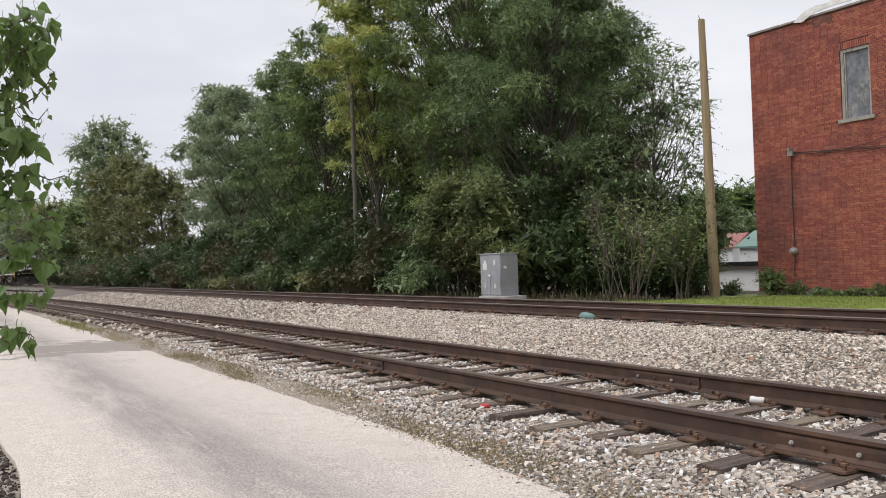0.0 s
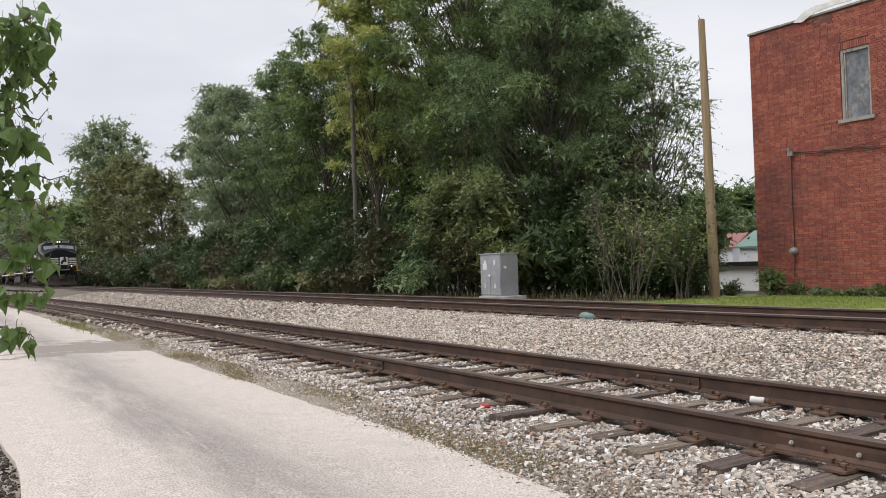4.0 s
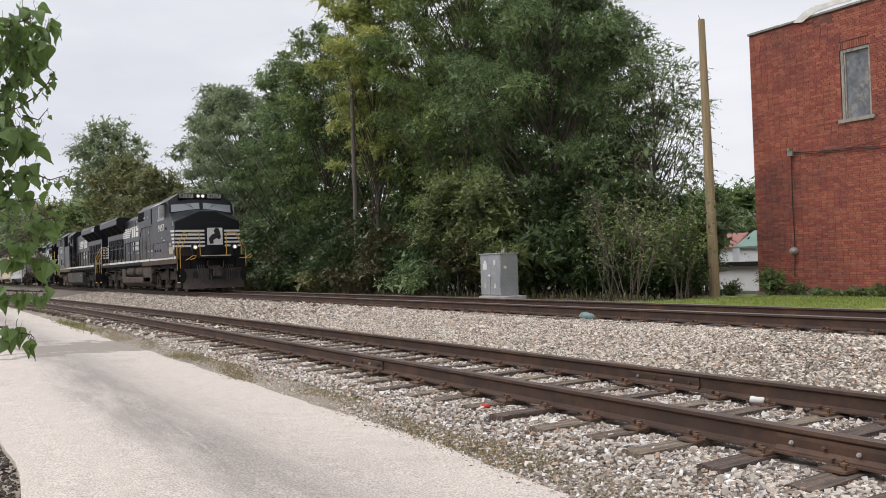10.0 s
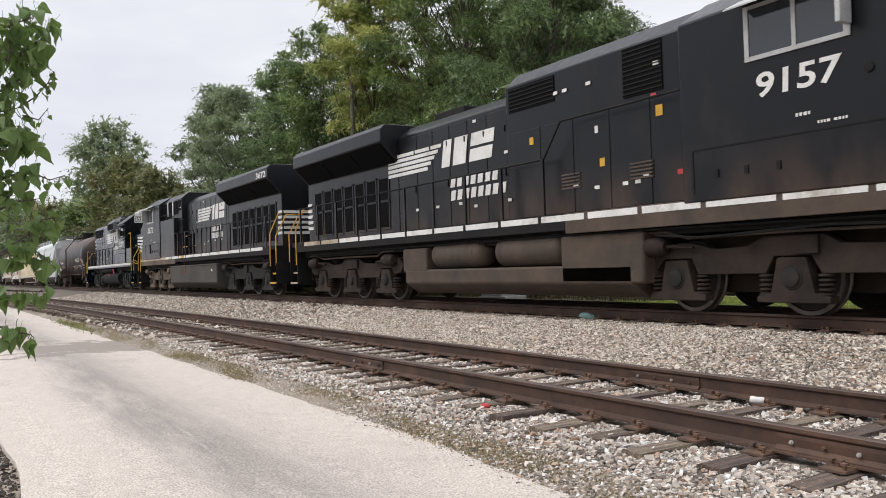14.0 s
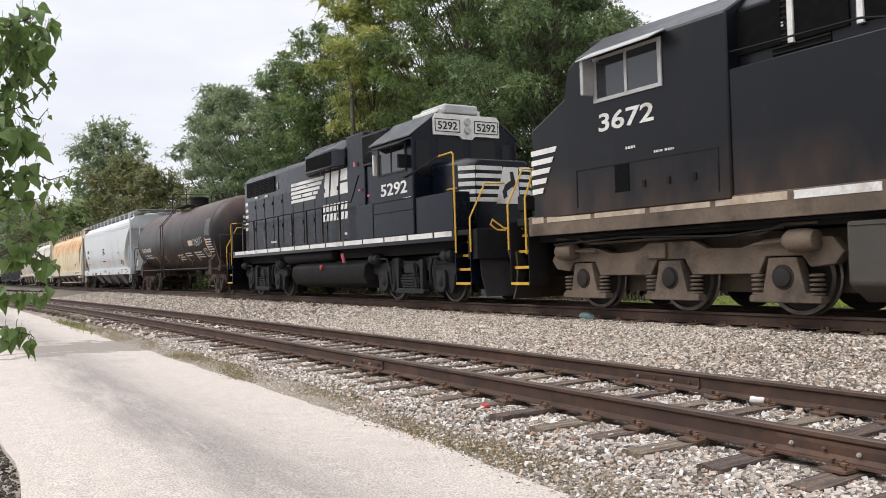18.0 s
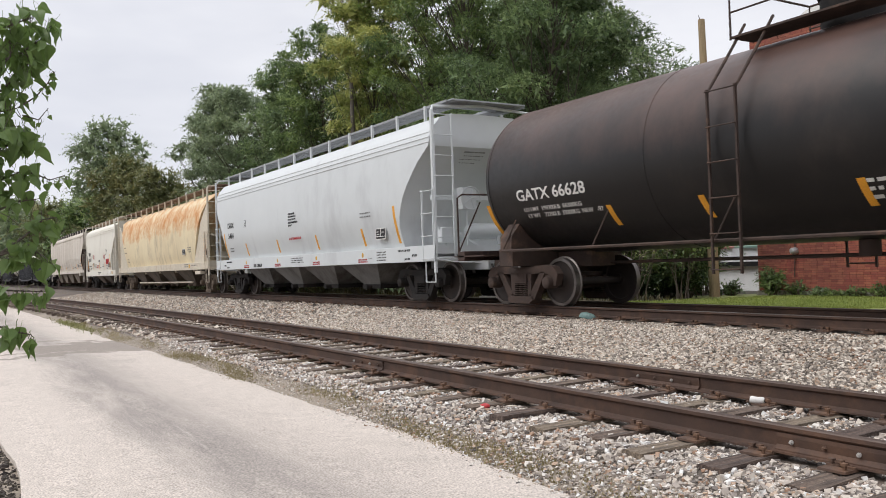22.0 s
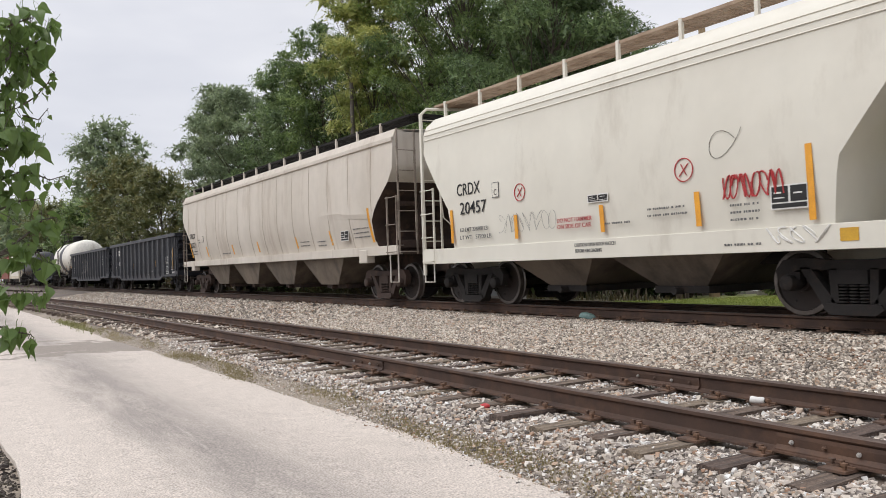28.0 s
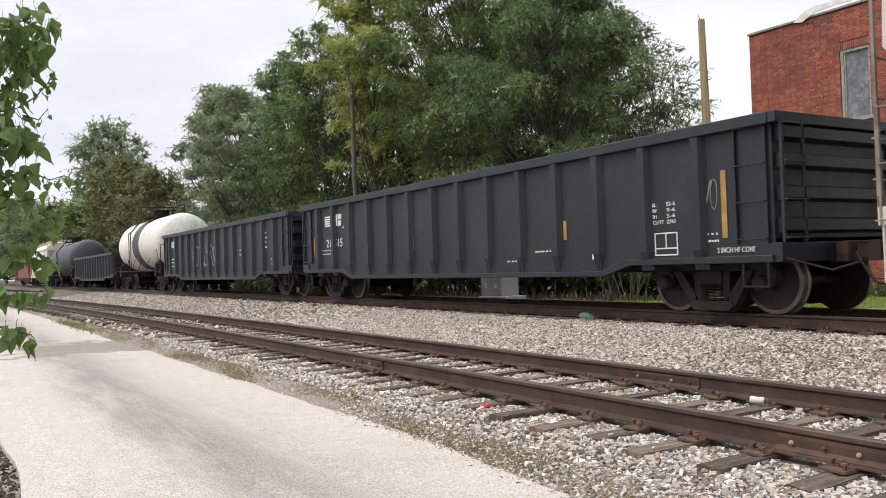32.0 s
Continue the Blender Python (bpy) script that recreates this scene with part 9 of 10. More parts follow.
    under = [(x, -skin(2.2) + 0.004, 2.20 - 0.02 * k) for k, (x, z) in enumerate(fold)]
    dn.add(upper + lip + under, [(k, k + 1, k + 8, k + 7) for k in range(6)] + [(k + 7, k + 8, k + 15, k + 14) for k in range(6)])
    part("dented_panel", dn, M["car_dusty"], s, "creased dented side panel", smooth=False)
    for x in (7.82, -8.5):
        part("bracket", Mesh().box(x, x + 0.45, -1.535, -1.3, 0.96, 1.30), M["car_dusty"], s, bevel=0.02)
    TRAIN.append((s, -92.0, 0))

    # black gondolas
    rib = [-7.0 + 1.067 * k for k in range(14)]
    g = gondola("black steel gondola car with white data stencils", 8.1, 2.73, [x for x in rib if abs(x) < 7.3], M["truck_dark"], 6.72)
    y = -1.435
    logo_blocks(g, -6.58, 2.02, 1.15, 0.32, y, -1, 0.5)
    lettering("210515", -6.49, 1.45, 1.06, 0.22, y, g, M["white"], bold=0.004)
    for k, (a_, b_) in enumerate((("IL", "52-6"), ("IW", "9-6"), ("IH", "5-6"), ("CU FT", "2743"))):
        z = 1.63 - k * 0.09
        lettering(a_, 5.95, z, 0.08 if k < 3 else 0.22, 0.06, y, g, M["white"], bold=0.004)
        lettering(b_, 6.23, z, 0.17, 0.06, y, g, M["white"], bold=0.004)
    fr = Mesh()
    for x0, x1, z0, z1 in ((5.97, 6.43, 0.88, 0.90), (5.97, 6.43, 1.21, 1.23), (5.97, 5.99, 0.90, 1.21), (6.41, 6.43, 0.90, 1.21), (6.19, 6.21, 0.99, 1.21), (5.99, 6.41, 0.98, 1.0)):
        plaque(fr, x0, x1, z0, z1, y)
    part("stencil_frame", fr, M["white"], g, smooth=False)
    lettering("2 INCH HF COMP SHOES", 7.16, 0.89, 0.92, 0.075, -1.44, g, M["white"], bold=0.004)
    for x, z0, z1, w in ((7.30, 1.1, 2.05, 0.09), (3.86, 1.22, 1.55, 0.08), (1.54, 1.22, 1.55, 0.08), (-1.57, 1.22, 1.5, 0.08), (-3.92, 1.15, 1.4, 0.08), (-7.35, 1.2, 1.75, 0.06)):
        reflector(g, x, z0, z1, y, w, mat=M["tape_dusty"])
    tb = Mesh()
    for x, z, w, n in ((6.90, 1.15, 0.32, 2), (2.1, 0.86, 0.5, 1), (3.0, 1.02, 0.6, 1), (-6.8, 1.35, 0.8, 2), (-5.4, 1.95, 0.12, 1)):
        for k in range(n):
            word_bars(tb, x, z - 0.10 * k, w, 0.05, y, int(x * 10) + k)
    part("small_text", tb, M["white"], g, smooth=False)
    wp = Mesh()
    plaque(wp, 4.54, 4.8, 0.86, 0.95, y)
    part("notice", wp, M["white"], g, smooth=False)
    graffiti(g, 6.86, 1.5, 0.32, 0.45, y - 0.003, 21, 0.004, 3, M["silver"], "thin chalk scrawl")
    TRAIN.append((g, -111.45, 0))
    g2 = gondola("black steel gondola car with pale scrawl", 8.2, 2.70, [x for x in rib if abs(x) < 7.3], M["truck_dark"], 6.8)
    logo_blocks(g2, -7.2, 2.05, 0.95, 0.3, y, -1, 0.5)
    graffiti(g2, -3.2, 1.1, 3.6, 0.9, y - 0.006, 31, 0.014, 8, M["limestone"], "pale spray scrawl")
    tb = Mesh()
    for x, z, w, n in ((5.6, 2.1, 0.5, 4), (-6.9, 1.5, 0.9, 3), (6.5, 1.2, 0.5, 2), (3.2, 1.6, 0.15, 2)):
        for k in range(n):
            word_bars(tb, x, z - 0.16 * k, w, 0.09, y, int(x * 10) + k)
    part("small_text", tb, M["white"], g2, smooth=False)
    TRAIN.append((g2, -128.95, 0))
    w = tank_car("cream white tank car with a black middle band", M["tank_white"], 5.3, 1.45, 2.5, 4.5, M["truck_dark"], band=0.85, marks=False)
    TRAIN.append((w, -143.9, 0))
    g3 = gondola("low black gondola car", 8.1, 2.32, [x for x in rib if abs(x) < 7.3], M["truck_dark"], 6.72)
    TRAIN.append((g3, -158.8, 0))
    d = tank_car("dark grey tank car", M["tank_dark"], 7.0, 1.45, 2.48, 6.2, M["truck_dark"], marks=False)
    TRAIN.append((d, -176.1, 0))
    h2 = hopper_car("dusty beige covered hopper car", M["car_cream"], M["car_tan_plain"], 8.25, 6.85, M["truck_dark"], lines=False)
    TRAIN.append((h2, -193.2, 0))
    h3 = hopper_car("oxide red covered hopper car", M["boxcar_red"], M["boxcar_red"], 8.25, 6.85, M["truck_dark"], lines=False)
    TRAIN.append((h3, -211.0, 0))


# ---- brick building, pole, cabinet ----
def build_building():
    X0, X1, Y0, Y1, Z0, Z1 = -17.0, -3.0, 12.0, 26.0, -0.55, 7.78
    b = thing("brick_building", "two-storey red brick building with a boarded window", "building")
    wx0, wx1, wz0, wz1 = -13.98, -13.10, 4.62, 6.60
    w = Mesh()
    # front wall with the opening, in four blocks
    for x0, x1, z0, z1 in ((X0, wx0, Z0, Z1), (wx1, X1, Z0, Z1), (wx0, wx1, Z0, wz0), (wx0, wx1, wz1, Z1)):
        w.box(x0, x1, Y0 + 0.012, Y0 + 0.35, z0, z1)
    wall = part("wall", w, M["mortar"], b, "red brick front wall", smooth=False)
    for x0, x1, y0, y1 in ((X0 + 0.012, X0 + 0.35, Y0 + 0.35, Y1), (X1 - 0.35, X1, Y0 + 0.35, Y1), (X0 + 0.35, X1 - 0.35, Y1 - 0.35, Y1)):
        part("wall", Mesh().box(x0, x1, y0, y1, Z0, Z1), M["brick"], b, smooth=False)
    part("roof", Mesh().box(X0 + 0.35, X1 - 0.35, Y0 + 0.35, Y1 - 0.35, Z1 - 0.9, Z1 - 0.7), M["concrete"], b, smooth=False)
    part("floor", Mesh().box(X0 + 0.35, X1 - 0.35, Y0 + 0.35, Y1 - 0.35, 3.4, 3.6), M["concrete"], b, smooth=False)
    # parapet cap, ragged and broken where the membrane hangs over
    x = X0 - 0.03
    rng = random.Random(8)
    while x < X1:
        ww = rng.uniform(0.55, 0.75)
        part("parapet_cap", Mesh().box(x, x + ww - 0.02, Y0 - 0.05, Y0 + 0.40, Z1, Z1 + 0.05 + rng.uniform(0, 0.015)), M["limestone"], b, smooth=False)
        x += ww
    me = Mesh()
    pts = [(-15.35, 0.0), (-15.1, 0.16), (-14.95, 0.24), (-14.6, 0.30), (-14.3, 0.27), (-14.0, 0.30), (-13.75, 0.24), (-13.55, 0.26)]
    low = [(-15.35, -0.03), (-15.05, -0.08), (-14.85, 0.02), (-14.62, 0.10), (-14.3, 0.12), (-14.0, 0.14), (-13.75, 0.13), (-13.55, 0.12)]
    vs = []
    for (x, z), (x2, z2) in zip(pts, low):
        vs += [(x, Y0 + 0.25, Z1 + z + 0.02), (x, Y0 - 0.07, Z1 + z), (x2, Y0 - 0.09, Z1 + z2), (x2, Y0 - 0.075, Z1 + z2 - 0.01)]
    fs = []
    for k in range(len(pts) - 1):
        a, c = 4 * k, 4 * k + 4
        fs += [(a, a + 1, c + 1, c), (a + 1, a + 2, c + 2, c + 1), (a + 2, a + 3, c + 3, c + 2), (a + 3, a, c, c + 3)]
    me.add(vs, fs)
    part("roof_membrane", me, M["membrane"], b, "torn white roof membrane over the edge")
    x = X0 - 0.04
    while x < X1:
        ww = rng.uniform(0.4, 0.75)
        part("foundation_stone", Mesh().box(x, x + ww - 0.015, Y0 - 0.06 - rng.uniform(0, 0.02), Y0 + 0.012, Z0, -0.27 + rng.uniform(-0.01, 0.01)), M["limestone"], b, "grey foundation stone", smooth=False)
        x += ww
    # window
    wn = part("window", Mesh().box(wx0, wx1, Y0 + 0.10, Y0 + 0.13, wz0, wz1), M["plywood"], b, "window boarded with weathered sheet")
    fr = Mesh()
    fr.box(wx0, wx0 + 0.09, Y0 + 0.03, Y0 + 0.10, wz0, wz1).box(wx1 - 0.06, wx1, Y0 + 0.03, Y0 + 0.10, wz0, wz1).box(wx0 + 0.09, wx1 - 0.06, Y0 + 0.03, Y0 + 0.10, wz1 - 0.09, wz1)
    fr.box(wx0 + 0.09, wx0 + 0.13, Y0 + 0.06, Y0 + 0.10, wz0, wz1 - 0.09)
    part("window_frame", fr, M["oldpaint"], wn, "flaking grey frame", bevel=0.006)
    si = Mesh()
    si.box(wx0 - 0.10, wx1 + 0.10, Y0 - 0.06, Y0 + 0.10, wz0 - 0.11, wz0)
    part("window_sill", si, M["limestone"], wn, "worn stone sill", bevel=0.012)
    # cable, bracket and meter
    ca = Mesh()
    ca.tube([(-15.63, Y0 - 0.05, 3.86), (-15.66, Y0 - 0.04, 2.4), (-15.64, Y0 - 0.04, 1.0), (-15.68, Y0 - 0.05, 0.15)], 0.014, 6)
    part("cable", ca, M["cable"], b)
    ca = Mesh()
    ca.tube([(-15.6, Y0 - 0.05, 3.90), (-14.6, Y0 - 0.05, 3.80), (-13.6, Y0 - 0.05, 3.72), (-12.0, Y0 - 0.05, 3.60)], 0.011, 6)
    ca.tube([(-15.6, Y0 - 0.06, 3.83), (-14.5, Y0 - 0.06, 3.76), (-13.3, Y0 - 0.06, 3.82), (-12.0, Y0 - 0.05, 4.1)], 0.008, 6)
    ca.tube([(-15.6, Y0 - 0.04, 3.87), (-13.9, Y0 - 0.04, 3.78), (-12.0, Y0 - 0.04, 3.66)], 0.009, 6)
    part("cable", ca, M["cable"], b)
    br = Mesh()
    br.box(-15.72, -15.56, Y0 - 0.12, Y0, 3.80, 3.95).lathe([(0.02, Y0 - 0.2), (0.05, Y0 - 0.19), (0.05, Y0 - 0.1)], "y", (-15.64, 0, 3.99), 10)
    part("cable_bracket", br, M["limestone"], b)
    mt = Mesh()
    mt.lathe([(0.02, Y0 - 0.20), (0.07, Y0 - 0.19), (0.10, Y0 - 0.15), (0.11, Y0 - 0.05), (0.11, Y0)], "y", (-15.66, 0, 0.93), 16)
    part("meter", mt, M["steelbox"], b, "round grey meter")
    return b, wall, (wx0, wx1, wz0, wz1)


def build_bricks(wall, hole):
    """Single bricks: a stretch of the wall as pieces, the rest joined."""
    wx0, wx1, wz0, wz1 = hole
    X0, Y0 = -17.0, 12.0
    one = Mesh()
    one.box(-0.0985, 0.0985, -0.004, 0.05, -0.0293, 0.0293)
    piece = one.data("brick", M["brick_part"], False)
    rest_v, rest_f = [], []
    rng = random.Random(12)
    row, z = 0, -0.2365
    while z < 7.74:
        x = X0 + (0.10 if row % 2 == 0 else 0.0)
        header = row % 7 == 6
        step = 0.1085 if header else 0.2065
        hw = 0.0500 if header else 0.0985
        x = X0 + (hw if row % 2 == 0 else hw * 0.5)
        while x < -12.5:
            a, c = x - hw, x + hw
            inside = c > wx0 - 0.005 and a < wx1 + 0.005 and wz0 - 0.11 < z < wz1 + 0.21
            if inside:
                if a < wx0 - 0.06:
                    c = wx0 - 0.006
                elif c > wx1 + 0.06:
                    a = wx1 + 0.006
                else:
                    a = c
                if wz0 - 0.12 < z < wz0 + 0.0 and c > wx0 - 0.12:
                    a = c
            lost = z > 7.45 and -14.9 < x < -14.1 and rng.random() < 0.45
            if c - a > 0.03 and not lost:
                d = rng.uniform(-0.003, 0.003)
                if x > -13.95 and 0.2 < z < 3.35 and not header:
                    part("brick", piece, None, wall, at=pose(x, Y0 + d, z, 0, 0, rng.uniform(-0.6, 0.6)))
                else:
                    o = len(rest_v)
                    a = max(a, X0)
                    rest_v += [(q, y, k) for q in (a, c) for y in (Y0 - 0.004 + d, Y0 + 0.05) for k in (z - 0.0293, z + 0.0293)]
                    rest_f += [[o + i for i in f] for f in ((0, 1, 3, 2), (4, 6, 7, 5), (0, 4, 5, 1), (2, 3, 7, 6), (0, 2, 6, 4), (1, 5, 7, 3))]
            x += step
        row += 1
        z += 0.0677
    # upright bricks over the window
    m = Mesh()
    x = wx0 - 0.02
    while x < wx1 + 0.02:
        m.box(x, x + 0.058, Y0 - 0.006, Y0 + 0.05, wz1 + 0.005, wz1 + 0.20)
        x += 0.068
    o = len(rest_v)
    rest_v += m.v
    rest_f += [[o + i for i in f] for f in m.f]
    me = bpy.data.meshes.new("brickwork")
    me.from_pydata(rest_v, [], rest_f)
    me.materials.append(M["brick"])
    ob = part("brickwork", me, None, wall)
    tagged(ob, kind="stuff")


def build_pole():
    p = thing("utility_pole", "bare wooden utility pole without wires", "pole", at=pose(-17.06, 10.0, -0.4))
    m = Mesh()
    m.tube([(0, 0, -0.3), (-0.02, 0, 2.5), (-0.06, 0, 5.5), (-0.10, 0, 8.5)], [0.165, 0.15, 0.125, 0.10], 14)
    part("shaft", m, M["pole"], p)
    k = Mesh()
    k.tube([(-0.10, -0.05, 8.45), (-0.12, -0.09, 8.62)], 0.012, 5)
    part("bolt", k, M["rust"], p)
    part("bolt", Mesh().tube([(0.02, -0.02, 6.6), (0.22, -0.04, 6.62)], 0.014, 5), M["rust"], p)
    q = thing("utility_pole", "old dark weathered pole among the trees", "pole", at=pose(-35.6, 7.0, -0.3))
    m = Mesh()
    m.tube([(0, 0, -0.3), (0.0, 0, 4), (-0.05, 0, 10.0)], [0.13, 0.115, 0.09], 12)
    part("shaft", m, M["old_pole"], q)


def build_cabinet():
    x0, x1, y0, y1, z0, z1 = -21.0, -19.95, 4.15, 4.78, -0.14, 1.12
    pad = Mesh()
    pad.box(x0 - 0.05, x1 + 0.25, y0 - 0.06, y1 + 0.10, -0.4, -0.13)
    tagged(part("concrete_pad", pad, M["concrete"], bevel=0.01), "low concrete pad under the cabinet", "pad")
    c = thing("signal_cabinet", "silver metal trackside cabinet with closed doors", "cabinet")
    b = Mesh()
    b.box(x0, x1, y0, y1, z0, z1)
    part("body", b, M["steelbox"], c, bevel=0.008)
    r = Mesh()
    r.box(x0 - 0.04, x1 + 0.04, y0 - 0.05, y1 + 0.04, z1, z1 + 0.035)
    part("lid", r, M["steelbox"], c, bevel=0.006)
    xm = (x0 + x1) / 2
    for a, d in ((x0 + 0.02, xm - 0.006), (xm + 0.006, x1 - 0.02)):
        door = part("door", Mesh().box(a, d, y0 - 0.02, y0, z0 + 0.05, z1 - 0.02), M["steelbox"], c, bevel=0.006)
        for zz in (z0 + 0.25, z1 - 0.32):
            part("hinge", Mesh().box((a + d) / 2 - 0.05, (a + d) / 2 + 0.05, y0 - 0.032, y0 - 0.02, zz, zz + 0.14), M["white"], door, "white notice plate", smooth=False)
    h = Mesh()
    h.tube([(xm - 0.02, y0 - 0.02, 0.5), (xm - 0.02, y0 - 0.08, 0.5), (xm + 0.1, y0 - 0.08, 0.46)], 0.022, 6)
    part("handle", h, M["white"], c)
    part("notice", Mesh().box(x0 + 0.16, x0 + 0.36, y0 - 0.03, y0 - 0.02, 0.66, 0.86), M["white"], c, "white paper notice", smooth=False)
    e = Mesh()
    e.tube([(x1 - 0.2, y0 + 0.2, z1 + 0.03), (x1 - 0.2, y0 + 0.2, z1 + 0.12), (x1 - 0.08, y0 + 0.2, z1 + 0.12), (x1 - 0.08, y0 + 0.2, z1 + 0.03)], 0.016, 6)
    part("lifting_eye", e, M["steelbox"], c)
    v = Mesh()
    v.lathe([(0.02, x1 + 0.03), (0.045, x1 + 0.03), (0.05, x1)], "x", (0, y0 + 0.15, 0.72), 12)
    part("vent", v, M["white"], c)


def house(label, x, y, w, d, zb, ze, zr, roof, turn):
    h = thing("house", label, "house", at=pose(x, y, 0, rz=turn))
    part("wall", Mesh().prism([(-w / 2, zb), (w / 2, zb), (w / 2, ze), (0, zr - 0.05), (-w / 2, ze)], -d / 2, d / 2), M["siding_white"], h, smooth=False)
    r = Mesh()
    for s in (-1, 1):
        r.prism([(s * (w / 2 + 0.25), ze - 0.12), (s * (w / 2 + 0.25), ze - 0.0), (0, zr + 0.1), (0, zr - 0.02)], -d / 2 - 0.3, d / 2 + 0.3)
    part("roof", r, roof, h, smooth=False)
    for k in (-1, 1):
        wn = part("window", Mesh().box(k * w * 0.22 - 0.4, k * w * 0.22 + 0.4, -d / 2 - 0.03, -d / 2, zb + 0.9, zb + 2.2), M["window"], h, smooth=False)
        part("window_frame", Mesh().box(k * w * 0.22 - 0.5, k * w * 0.22 + 0.5, -d / 2 - 0.045, -d / 2 - 0.03, zb + 2.2, zb + 2.32), M["white"], wn, smooth=False)
    return h


def build_distance():
    house("white house with a faded red roof", -47.7, 45.3, 4.4, 7.0, -1.9, 1.55, 2.6, M["roof_red"], -78.5)
    house("white house with a green roof", -36.7, 43.7, 6.0, 8.0, -1.9, 1.5, 2.62, M["roof_green"], -78.5)
    s = thing("white_shed", "long low white shed with a dark flat roof edge", "shed")
    part("wall", Mesh().box(-46, -32, 35.0, 37.5, -1.9, 0.15), M["siding_white"], s, smooth=False)
    part("roof", Mesh().box(-46.3, -31.8, 34.6, 37.8, 0.15, 0.42), M["black_dull"], s, smooth=False)
    for k, (x, y, h, r) in enumerate(((-71.5, 79, 12, 7), (-80, 82, 12, 7), (-88, 80, 10.5, 7), (-62, 82, 13.5, 7), (-74, 66, 7.5, 5), (-66, 64, 7, 4.5), (-60, 66, 6.5, 4))):
        tree("tree", "distant leafy tree behind the houses", x, y, h, r, M["leaf_far" if k > 3 else "leaf_deep"], 70 + k, 7000, 0.6, 0.25, 0.03)


# ---- small plants ----
def twig_shrub(label, x, y, h, r, seed, leaves, mat):
    rng = random.Random(seed)
    t = thing("bush", label, "bush", group="bushes along the track", at=pose(x, y, ground_z(y) - 0.02))
    m, ends = Mesh(), []
    for k in range(10):
        a = rng.uniform(0, 6.283)
        q = rng.uniform(0.3, 1.0) * r
        e = Vector((math.cos(a) * q, math.sin(a) * q * 0.7, h * rng.uniform(0.55, 1.0)))
        b = Vector((math.cos(a) * 0.4 * rng.random(), math.sin(a) * 0.4 * rng.random(), 0))
        mid = b.lerp(e, 0.5) + Vector((rng.gauss(0, .22), rng.gauss(0, .2), 0.06 * h))
        m.tube([b, mid, e], [0.015, 0.010, 0.003], 5)
        for j in range(15):
            g = rng.uniform(0.2, 1)
            s = b.lerp(mid, g * 2) if g < 0.5 else mid.lerp(e, 2 * g - 1)
            d = s + Vector((rng.gauss(0, 0.28), rng.gauss(0, 0.25), rng.uniform(0.05, 0.5)))
            m.tube([s, d], [0.007, 0.003], 4)
            ends.append(d)
    part("branchwork", m, M["twig"], t)
    leaf_cloud("crown", [tuple(c) for c in ends], 0.16, max(1, leaves // len(ends)), 0.085, mat, seed, 0.9, t)


